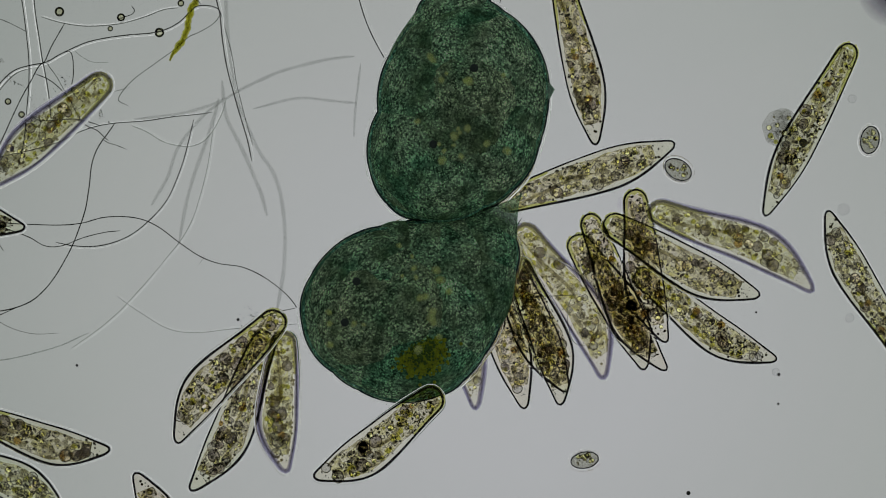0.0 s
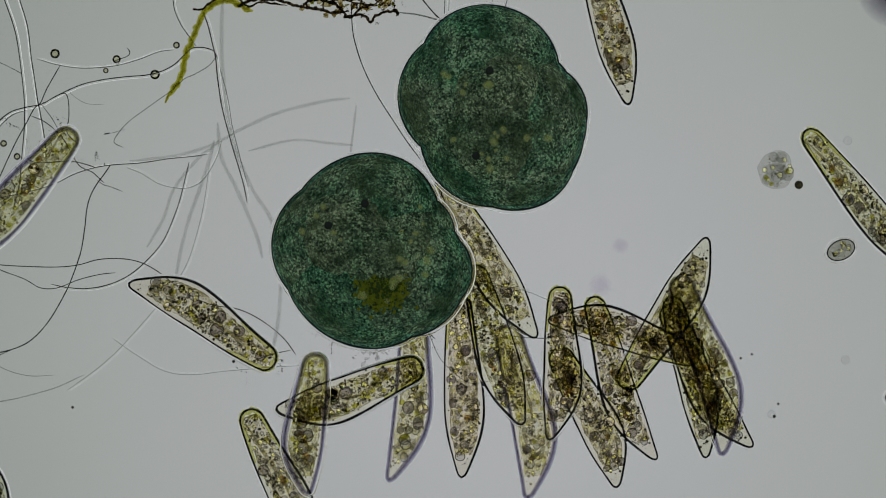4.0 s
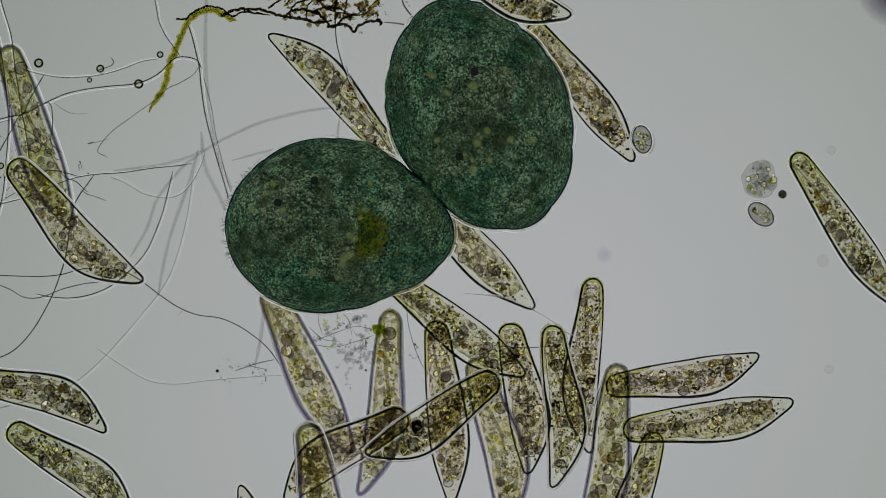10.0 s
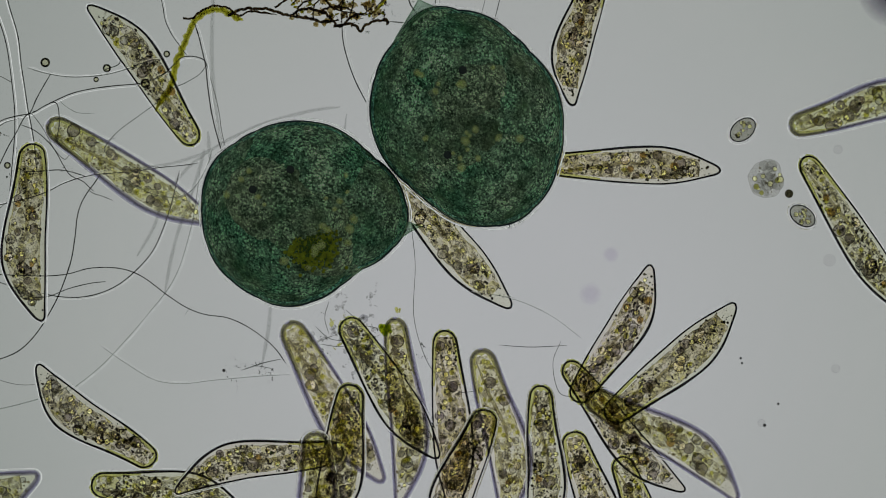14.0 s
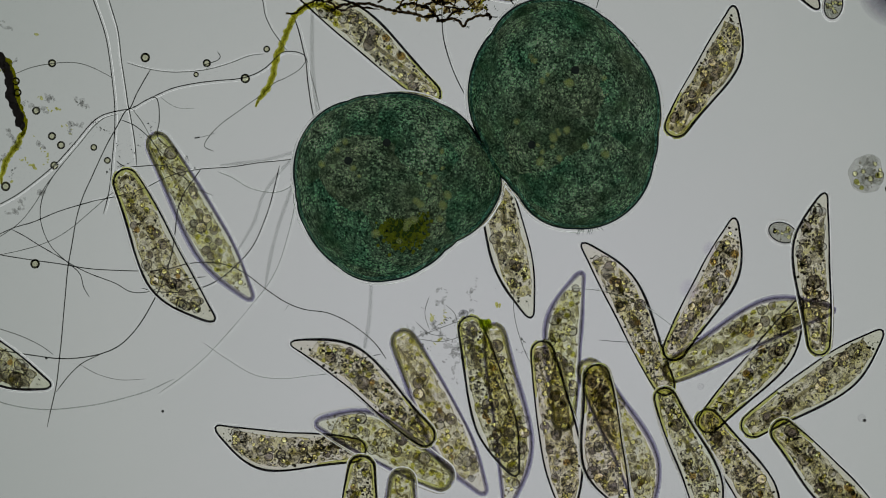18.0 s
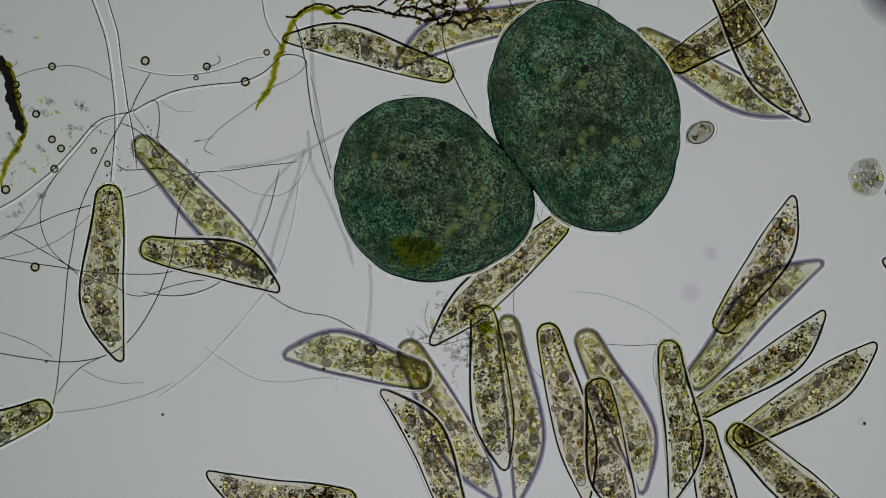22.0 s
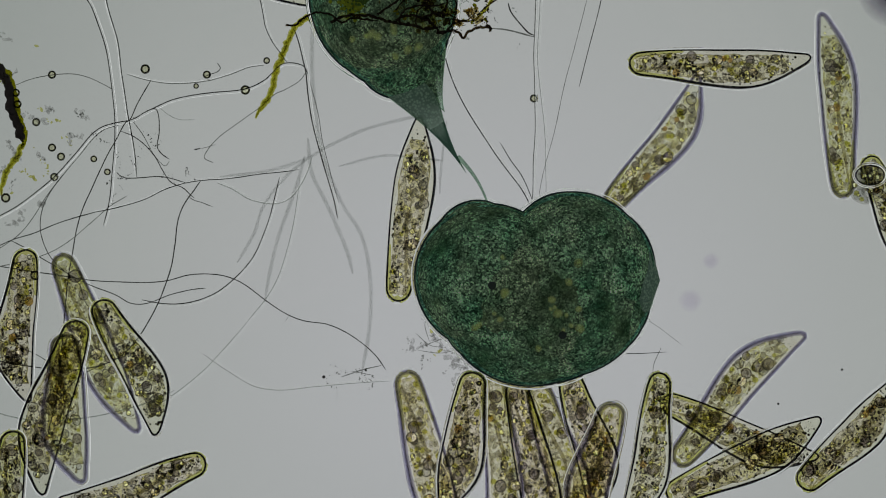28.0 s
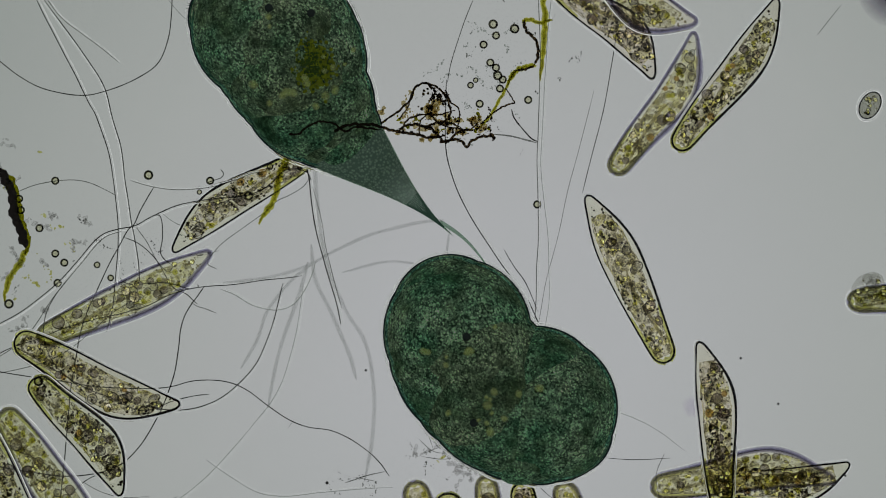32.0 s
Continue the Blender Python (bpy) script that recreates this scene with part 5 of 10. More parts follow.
    walk(stentor_a['lobes'][9], [(0, pose(.123, -.006, 0)), (0.5, pose(.138, -.024, 0)), (1, pose(-.042, -.018, 0)), (1.5, pose(-.063, .028, 0)), (2, pose(.006, .036, 0)), (2.75, pose(.116, -.033, 0)), (3.5, pose(.04, .037, 0)), (4.25, pose(.045, -.068, 0)), (5, pose(.034, -.072, 0)), (5.5, pose(.036, -.072, 0)), (6, pose(.046, -.069, 0)), (6.5, pose(-.059, -.021, 0)), (7, pose(-.007, -.064, 0)), (7.5, pose(.05, -.025, 0)), (8, pose(-.049, -.029, 0)), (8.5, pose(.073, -.013, 0)), (9, pose(.079, -.011, 0)), (9.5, pose(.039, .058, 0)), (10, pose(.029, .056, 0)), (10.5, pose(.079, -.009, 0)), (11, pose(.019, -.06, 0)), (11.5, pose(.029, -.06, 0)), (12, pose(.06, .015, 0)), (12.5, pose(.069, .003, 0)), (13, pose(.004, -.062, 0)), (13.5, pose(.079, .02, 0)), (14, pose(-.04, .043, 0)), (14.5, pose(.013, -.058, 0)), (15, pose(-.045, -.04, 0)), (15.75, pose(-.022, .048, 0)), (16.5, pose(-.026, .051, 0)), (17.25, pose(.059, -.006, 0)), (18, pose(.004, -.064, 0)), (18.5, pose(.088, .021, 0)), (19, pose(.051, .032, 0)), (19.5, pose(.049, .042, 0)), (20, pose(.043, .051, 0)), (20.5, pose(-.025, -.064, 0)), (21, pose(-.031, -.068, 0)), (21.5, pose(-.021, -.064, 0)), (22, pose(-.008, -.063, 0)), (22.5, pose(-.047, -.035, 0)), (23, pose(-.004, -.047, 0)), (23.5, pose(-.026, .038, 0)), (24, pose(-.082, .031, 0)), (24.5, pose(.119, .004, 0)), (25, pose(.109, -.028, 0)), (25.75, pose(.094, -.026, 0)), (26.5, pose(.087, -.019, 0)), (27.25, pose(.07, -.018, 0)), (28, pose(.058, -.015, 0)), (28.5, pose(-.05, .05, 0)), (29, pose(-.06, .068, 0)), (29.5, pose(.015, .029, 0)), (30, pose(.03, .029, 0)), (30.5, pose(.016, .032, 0)), (31, pose(.016, .032, 0)), (31.5, pose(.102, -.021, 0)), (32, pose(.047, -.032, 0))])
    walk(stentor_a['lobes'][10], [(0, pose(-.043, .034, 0)), (0.5, pose(.086, -.054, 0)), (1, pose(-.047, .035, 0)), (1.5, pose(.072, -.058, 0)), (2, pose(.067, .011, 0)), (2.75, pose(.063, -.061, 0)), (3.5, pose(-.055, -.027, 0)), (4.25, pose(.042, .034, 0)), (5, pose(.048, -.016, 0)), (5.5, pose(.051, -.034, 0)), (6, pose(.056, -.04, 0)), (6.5, pose(-.001, .074, 0)), (7, pose(-.047, .043, 0)), (7.5, pose(.025, .065, 0)), (8, pose(.073, .05, 0)), (8.5, pose(.038, .061, 0)), (9, pose(-.033, -.039, 0)), (9.5, pose(.061, -.029, 0)), (10, pose(-.029, -.043, 0)), (10.5, pose(.051, -.039, 0)), (11, pose(-.008, .062, 0)), (11.5, pose(.058, .018, 0)), (12, pose(-.01, .064, 0)), (12.5, pose(.03, .047, 0)), (13, pose(.012, .064, 0)), (13.5, pose(.044, -.026, 0)), (14, pose(.008, -.059, 0)), (14.5, pose(-.044, -.04, 0)), (15, pose(-.058, .011, 0)), (15.75, pose(-.061, -.002, 0)), (16.5, pose(.007, -.062, 0)), (17.25, pose(.007, -.062, 0)), (18, pose(.057, -.008, 0)), (18.5, pose(.052, .047, 0)), (19, pose(.041, .037, 0)), (19.5, pose(-.002, -.061, 0)), (20, pose(-.067, -.037, 0)), (20.5, pose(-.059, .026, 0)), (21, pose(-.045, .043, 0)), (21.5, pose(-.078, .016, 0)), (22, pose(-.078, .016, 0)), (22.5, pose(.014, .035, 0)), (23, pose(-.037, .046, 0)), (23.5, pose(.092, .014, 0)), (24, pose(.099, .022, 0)), (24.5, pose(.053, -.032, 0)), (25, pose(.076, .001, 0)), (25.75, pose(.109, -.017, 0)), (26.5, pose(.076, -.024, 0)), (27.25, pose(-.039, .034, 0)), (28, pose(-.037, .033, 0)), (28.5, pose(-.035, -.01, 0)), (29, pose(-.025, -.018, 0)), (29.5, pose(-.049, -.009, 0)), (30, pose(-.053, -.015, 0)), (30.5, pose(-.084, -.011, 0)), (31, pose(-.084, -.011, 0)), (31.5, pose(-.027, -.034, 0)), (32, pose(-.049, .034, 0))])
    walk(stentor_a['lobes'][11], [(0, pose(.087, .033, 0)), (0.5, pose(.17, -.019, 0)), (1, pose(.087, -.068, 0)), (1.5, pose(.154, -.041, 0)), (2, pose(.153, -.043, 0)), (2.75, pose(.098, -.062, 0)), (3.5, pose(.074, .026, 0)), (4.25, pose(-.06, -.044, 0)), (5, pose(-.041, -.059, 0)), (5.5, pose(-.051, -.052, 0)), (6, pose(-.003, .093, 0)), (6.5, pose(.061, -.052, 0)), (7, pose(-.036, -.07, 0)), (7.5, pose(-.015, -.071, 0)), (8, pose(-.006, -.068, 0)), (8.5, pose(-.023, -.058, 0)), (9, pose(.024, -.06, 0)), (9.5, pose(.098, .053, 0)), (10, pose(.102, .045, 0)), (10.5, pose(.023, .072, 0)), (11, pose(.045, .052, 0)), (11.5, pose(-.052, .05, 0)), (12, pose(.046, -.074, 0)), (12.5, pose(.055, -.045, 0)), (13, pose(.089, .004, 0)), (13.5, pose(.01, -.075, 0)), (14, pose(.052, -.039, 0)), (14.5, pose(-.074, -.007, 0)), (15, pose(-.066, -.036, 0)), (15.75, pose(.012, -.076, 0)), (16.5, pose(-.074, -.009, 0)), (17.25, pose(-.066, -.026, 0)), (18, pose(-.059, -.038, 0)), (18.5, pose(.003, -.079, 0)), (19, pose(.007, -.079, 0)), (19.5, pose(.024, .065, 0)), (20, pose(.084, .045, 0)), (20.5, pose(.112, 0, 0)), (21, pose(.083, .042, 0)), (21.5, pose(.109, .007, 0)), (22, pose(.09, .01, 0)), (22.5, pose(-.03, -.064, 0)), (23, pose(-.064, -.03, 0)), (23.5, pose(-.094, .046, 0)), (24, pose(-.094, .046, 0)), (24.5, pose(-.072, .047, 0)), (25, pose(-.05, .045, 0)), (25.75, pose(-.055, .03, 0)), (26.5, pose(.12, -.018, 0)), (27.25, pose(.102, -.019, 0)), (28, pose(.074, -.022, 0)), (28.5, pose(.118, -.027, 0)), (29, pose(.121, -.048, 0)), (29.5, pose(.136, -.037, 0)), (30, pose(.158, -.025, 0)), (30.5, pose(.076, -.046, 0)), (31, pose(-.11, -.034, 0)), (31.5, pose(.137, -.021, 0)), (32, pose(.132, -.026, 0))])
    walk(stentor_a['lobes'][12], [(0, pose(.15, -.002, 0)), (0.5, pose(-.055, -.024, 0)), (1, pose(-.041, -.046, 0)), (1.5, pose(-.063, -.032, 0)), (2, pose(-.092, .03, 0)), (2.75, pose(-.085, .029, 0)), (3.5, pose(.064, -.076, 0)), (4.25, pose(-.071, .026, 0)), (5, pose(-.069, .011, 0)), (5.5, pose(.072, .021, 0)), (6, pose(.078, .008, 0)), (6.5, pose(.092, .007, 0)), (7, pose(.092, .007, 0)), (7.5, pose(.085, .055, 0)), (8, pose(.029, .076, 0)), (8.5, pose(-.053, .039, 0)), (9, pose(-.067, .009, 0)), (9.5, pose(-.062, .023, 0)), (10, pose(-.075, -.012, 0)), (10.5, pose(.055, .06, 0)), (11, pose(.062, -.021, 0)), (11.5, pose(.062, -.027, 0)), (12, pose(.066, -.024, 0)), (12.5, pose(-.047, -.053, 0)), (13, pose(-.066, -.034, 0)), (13.5, pose(-.063, .042, 0)), (14, pose(-.072, -.005, 0)), (14.5, pose(-.048, .05, 0)), (15, pose(.1, .053, 0)), (15.75, pose(.1, .053, 0)), (16.5, pose(.092, .056, 0)), (17.25, pose(.113, .037, 0)), (18, pose(.11, .037, 0)), (18.5, pose(-.055, .058, 0)), (19, pose(-.062, .034, 0)), (19.5, pose(-.072, .006, 0)), (20, pose(-.067, .022, 0)), (20.5, pose(.107, .02, 0)), (21, pose(.101, -.011, 0)), (21.5, pose(-.034, .064, 0)), (22, pose(-.064, .052, 0)), (22.5, pose(-.079, -.019, 0)), (23, pose(-.094, .052, 0)), (23.5, pose(-.095, .029, 0)), (24, pose(-.098, .041, 0)), (24.5, pose(-.077, .029, 0)), (25, pose(-.058, .022, 0)), (25.75, pose(-.047, .051, 0)), (26.5, pose(-.047, .051, 0)), (27.25, pose(-.047, .047, 0)), (28, pose(-.048, .043, 0)), (28.5, pose(-.048, .043, 0)), (29, pose(-.077, .069, 0)), (29.5, pose(.026, -.059, 0)), (30, pose(.026, -.059, 0)), (30.5, pose(.026, -.053, 0)), (31, pose(.02, -.049, 0)), (31.5, pose(.081, -.045, 0)), (32, pose(.132, -.032, 0))])
    walk(stentor_a['lobes'][13], [(0, pose(.189, -.004, 0)), (0.5, pose(.199, -.013, 0)), (1, pose(.203, -.027, 0)), (1.5, pose(.189, -.038, 0)), (2, pose(.185, -.043, 0)), (2.75, pose(.162, -.036, 0)), (3.5, pose(.135, -.031, 0)), (4.25, pose(.112, -.015, 0)), (5, pose(.083, .029, 0)), (5.5, pose(.007, .108, 0)), (6, pose(.044, .064, 0)), (6.5, pose(-.076, .052, 0)), (7, pose(-.089, .033, 0)), (7.5, pose(.141, .023, 0)), (8, pose(.163, .024, 0)), (8.5, pose(.164, .027, 0)), (9, pose(.168, .027, 0)), (9.5, pose(.168, .022, 0)), (10, pose(.169, .013, 0)), (10.5, pose(.131, .011, 0)), (11, pose(.089, .019, 0)), (11.5, pose(.047, .068, 0)), (12, pose(.047, .068, 0)), (12.5, pose(.102, 0, 0)), (13, pose(.108, .006, 0)), (13.5, pose(.114, .022, 0)), (14, pose(.131, .026, 0)), (14.5, pose(.131, .026, 0)), (15, pose(.021, -.09, 0)), (15.75, pose(-.074, -.05, 0)), (16.5, pose(-.074, -.05, 0)), (17.25, pose(-.069, -.053, 0)), (18, pose(-.081, -.026, 0)), (18.5, pose(.133, .023, 0)), (19, pose(.132, .011, 0)), (19.5, pose(.136, .01, 0)), (20, pose(.137, .003, 0)), (20.5, pose(.137, .003, 0)), (21, pose(.137, .003, 0)), (21.5, pose(.126, .001, 0)), (22, pose(.105, .006, 0)), (22.5, pose(.106, .019, 0)), (23, pose(.099, .016, 0)), (23.5, pose(.122, .031, 0)), (24, pose(.138, .034, 0)), (24.5, pose(.167, .016, 0)), (25, pose(.182, -.002, 0)), (25.75, pose(.168, -.013, 0)), (26.5, pose(.154, -.015, 0)), (27.25, pose(.132, -.02, 0)), (28, pose(.11, -.023, 0)), (28.5, pose(.145, -.029, 0)), (29, pose(.172, -.032, 0)), (29.5, pose(.176, -.034, 0)), (30, pose(.188, -.022, 0)), (30.5, pose(.175, -.019, 0)), (31, pose(.166, -.011, 0)), (31.5, pose(.164, -.025, 0)), (32, pose(.17, -.028, 0))])
    walk(stentor_a['lobes'][14], [(0, pose(.019, -.105, 0)), (0.5, pose(.11, .039, 0)), (1, pose(.067, .063, 0)), (1.5, pose(.055, .06, 0)), (2, pose(.095, .029, 0)), (2.75, pose(.08, .041, 0)), (3.5, pose(.027, .084, 0)), (4.25, pose(.095, .02, 0)), (5, pose(.012, .108, 0)), (5.5, pose(-.007, .106, 0)), (6, pose(-.007, .106, 0)), (6.5, pose(-.066, -.062, 0)), (7, pose(.12, .012, 0)), (7.5, pose(.111, .053, 0)), (8, pose(-.057, .06, 0)), (8.5, pose(-.054, .06, 0)), (9, pose(-.062, .048, 0)), (9.5, pose(-.062, .048, 0)), (10, pose(-.066, .043, 0)), (10.5, pose(-.042, -.077, 0)), (11, pose(-.059, -.078, 0)), (11.5, pose(-.094, -.011, 0)), (12, pose(-.052, .07, 0)), (12.5, pose(-.091, .017, 0)), (13, pose(-.082, .043, 0)), (13.5, pose(.114, .01, 0)), (14, pose(.075, .073, 0)), (14.5, pose(.093, .069, 0)), (15, pose(.1, .073, 0)), (15.75, pose(.071, .09, 0)), (16.5, pose(.13, .029, 0)), (17.25, pose(.063, .093, 0)), (18, pose(.127, .043, 0)), (18.5, pose(-.089, -.004, 0)), (19, pose(-.077, -.059, 0)), (19.5, pose(-.084, -.057, 0)), (20, pose(-.084, -.057, 0)), (20.5, pose(-.095, -.05, 0)), (21, pose(-.09, -.055, 0)), (21.5, pose(.042, .067, 0)), (22, pose(.038, .056, 0)), (22.5, pose(.093, -.042, 0)), (23, pose(.093, -.042, 0)), (23.5, pose(.056, -.064, 0)), (24, pose(-.105, .06, 0)), (24.5, pose(-.079, .065, 0)), (25, pose(-.056, .068, 0)), (25.75, pose(-.057, .065, 0)), (26.5, pose(-.07, -.002, 0)), (27.25, pose(-.07, -.002, 0)), (28, pose(-.07, -.002, 0)), (28.5, pose(-.07, -.002, 0)), (29, pose(-.07, -.002, 0)), (29.5, pose(.077, .032, 0)), (30, pose(.077, .032, 0)), (30.5, pose(.059, .044, 0)), (31, pose(.061, .04, 0)), (31.5, pose(-.12, -.037, 0)), (32, pose(-.115, -.032, 0))])
    walk(stentor_a['collar'], [(0, pose(.2, .001, 0, 0, 0, -10)), (1, pose(.212, 0, 0, 0, 0, 0)), (2, pose(.181, -.021, 0, 0, 0, 0)), (5, pose(.133, 0, 0, 0, 0, 0)), (6, pose(.136, 0, 0, 0, 0, 0)), (7, pose(.211, .007, 0, 0, 0, 4)), (8, pose(.259, .01, 0, 0, 0, -6)), (9, pose(.255, .004, 0, 0, 0, -9)), (10, pose(.244, -.011, 0, 0, 0, -1)), (11, pose(.137, 0, 0, 0, 0, 0)), (12, pose(.136, 0, 0, 0, 0, 0)), (13, pose(.203, -.011, 0, 0, 0, -11)), (14, pose(.173, .013, 0, 0, 0, -5)), (15, pose(.156, .04, 0, 0, 0, 8)), (18, pose(.165, .019, 0, 0, 0, 0)), (19, pose(.209, -.023, 0, 0, 0, -6)), (20, pose(.205, .019, 0, 0, 0, -8)), (21, pose(.233, -.029, 0, 0, 0, -14)), (22, pose(.143, -.004, 0, 0, 0, -11)), (23, pose(.145, 0, 0, 0, 0, 0)), (24, pose(.224, .071, 0, 0, 0, 25)), (25, pose(.229, -.065, 0, 0, 0, -14)), (28, pose(.137, .002, 0, 0, 0, 0)), (29, pose(.146, 0, 0, 0, 0, 6)), (30, pose(.187, -.11, 0, 0, 0, -30)), (31, pose(.188, -.002, 0, 0, 0, 0)), (32, pose(.187, -.022, 0, 0, 0, -3))])
    walk(stentor_a['thread'], [(0, pose(.07, 0, 0, 0, 0, 24)), (1, pose(.377, -.016, 0, 0, 0, 13)), (2, pose(.345, -.076, 0, 0, 0, 5)), (5, pose(.07, 0, 0, 0, 0, 0)), (6, pose(.07, 0, 0, 0, 0, -6)), (7, pose(.07, 0, 0, 0, 0, -49)), (8, pose(.07, 0, 0, 0, 0, -21)), (9, pose(.07, 0, 0, 0, 0, -3)), (10, pose(.07, 0, 0, 0, 0, 0)), (11, pose(.07, 0, 0, 0, 0, -53)), (12, pose(.07, 0, 0, 0, 0, -33)), (13, pose(.07, 0, 0, 0, 0, 0)), (14, pose(.07, 0, 0, 0, 0, -1)), (15, pose(.07, 0, 0, 0, 0, -13)), (18, pose(.07, 0, 0, 0, 0, -2)), (19, pose(.07, 0, 0, 0, 0, -2)), (20, pose(.07, 0, 0, 0, 0, 13)), (21, pose(.07, 0, 0, 0, 0, 8)), (22, pose(.07, 0, 0, 0, 0, 0)), (23, pose(.07, 0, 0, 0, 0, 0)), (24, pose(.07, 0, 0, 0, 0, 24)), (25, pose(.443, -.009, 0, 0, 0, -4)), (28, pose(.438, .009, 0, 0, 0, 7)), (29, pose(.508, .011, 0, 0, 0, 10)), (30, pose(.42, -.021, 0, 0, 0, -12)), (31, pose(.464, -.009, 0, 0, 0, -4)), (32, pose(.533, 0, 0, 0, 0, 5))])
    walk(stentor_a['shoulder'], [(0, pose(.318, .044, 0, 0, 0, 19)), (1, pose(.304, .004, 0, 0, 0, 0)), (2, pose(.322, -.026, 0, 0, 0, 5)), (5, pose(.031, -.141, 0, 0, 0, -70)), (6, pose(.136, 0, 0, 0, 0, 0)), (7, pose(.181, .003, 0, 0, 0, 0)), (8, pose(.253, -.005, 0, 0, 0, -16)), (9, pose(.281, .025, 0, 0, 0, -6)), (10, pose(.255, .006, 0, 0, 0, -12)), (11, pose(.137, 0, 0, 0, 0, 0)), (12, pose(.136, 0, 0, 0, 0, 0)), (13, pose(.185, -.014, 0, 0, 0, 1)), (14, pose(.234, .028, 0, 0, 0, 15)), (15, pose(.183, -.007, 0, 0, 0, 7)), (18, pose(.163, .017, 0, 0, 0, 0)), (19, pose(.273, .007, 0, 0, 0, -3)), (20, pose(.267, -.017, 0, 0, 0, -8)), (21, pose(.189, -.016, 0, 0, 0, 8)), (22, pose(.072, -.087, 0, 0, 0, -41)), (23, pose(.145, 0, 0, 0, 0, 0)), (24, pose(.241, .1, 0, 0, 0, 22)), (25, pose(.323, .014, 0, 0, 0, 8)), (28, pose(.235, .01, 0, 0, 0, 6)), (29, pose(.271, .002, 0, 0, 0, 3)), (30, pose(.326, -.019, 0, 0, 0, 1)), (31, pose(.299, -.023, 0, 0, 0, -3)), (32, pose(.271, -.05, 0, 0, 0, -9))])
    walk(stentor_a['stalk'], [(0, pose(.295, .008, 0, 0, 0, 24)), (1, pose(.294, -.035, 0, 0, 0, 13)), (2, pose(.26, -.084, 0, 0, 0, 5)), (5, pose(.151, -.008, 0, 0, 0, 0)), (6, pose(.154, -.054, 0, 0, 0, -6)), (7, pose(.081, -.094, 0, 0, 0, -49)), (8, pose(.123, -.054, 0, 0, 0, -21)), (9, pose(.171, -.014, 0, 0, 0, -3)), (10, pose(.143, 0, 0, 0, 0, 0)), (11, pose(.051, -.163, 0, 0, 0, -53)), (12, pose(.103, -.082, 0, 0, 0, -33)), (13, pose(.138, 0, 0, 0, 0, 0)), (14, pose(.143, -.002, 0, 0, 0, -1)), (15, pose(.125, -.036, 0, 0, 0, -13)), (18, pose(.142, .015, 0, 0, 0, -2)), (19, pose(.132, -.014, 0, 0, 0, -2)), (20, pose(.152, .02, 0, 0, 0, 13)), (21, pose(.152, .021, 0, 0, 0, 8)), (22, pose(.145, 0, 0, 0, 0, 0)), (23, pose(.145, 0, 0, 0, 0, 0)), (24, pose(.15, .082, 0, 0, 0, 24)), (25, pose(.359, -.003, 0, 0, 0, -4)), (28, pose(.353, -.001, 0, 0, 0, 7)), (29, pose(.424, -.004, 0, 0, 0, 10)), (30, pose(.337, -.004, 0, 0, 0, -12)), (31, pose(.379, -.003, 0, 0, 0, -4)), (32, pose(.448, -.007, 0, 0, 0, 5))])
    walk(stentor_b['whole'], [(0, pose(.195, .155, .2, 0, 0, 97)), (1, pose(.23, .148, .2, 0, 0, 97)), (2, pose(.265, .114, .2, 0, 0, 100)), (5, pose(.249, .288, .2, 0, 0, 120)), (6, pose(.242, .303, .2, 0, 0, 120)), (7, pose(.28, .261, .2, 0, 0, 125)), (8, pose(.29, .228, .2, 0, 0, 122)), (9, pose(.273, .221, .2, 0, 0, 118)), (10, pose(.259, .241, .2, 0, 0, 115)), (11, pose(.236, .32, .2, 0, 0, 120)), (12, pose(.231, .346, .2, 0, 0, 120)), (13, pose(.231, .29, .2, 0, 0, 120)), (14, pose(.226, .243, .2, 0, 0, 115)), (15, pose(.21, .213, .2, 0, 0, 105)), (18, pose(.216, .236, .2, 0, 0, 95)), (19, pose(.217, .159, .2, 0, 0, 98)), (20, pose(.199, .15, .2, 0, 0, 96)), (21, pose(.181, .155, .2, 0, 0, 98)), (22, pose(.254, .241, .2, 0, 0, 110)), (23, pose(.282, .273, .2, 0, 0, 105)), (24, pose(.317, .129, .2, 0, 0, 105)), (25, pose(.317, .008, .2, 0, 0, 100)), (28, pose(.163, -.077, .2, 0, 0, 180)), (29, pose(.17, -.079, .2, 0, 0, 180)), (30, pose(.187, -.087, .2, 0, 0, 175)), (31, pose(.125, -.072, .2, 0, 0, 150)), (32, pose(.064, -.023, .2, 0, 0, 130))])
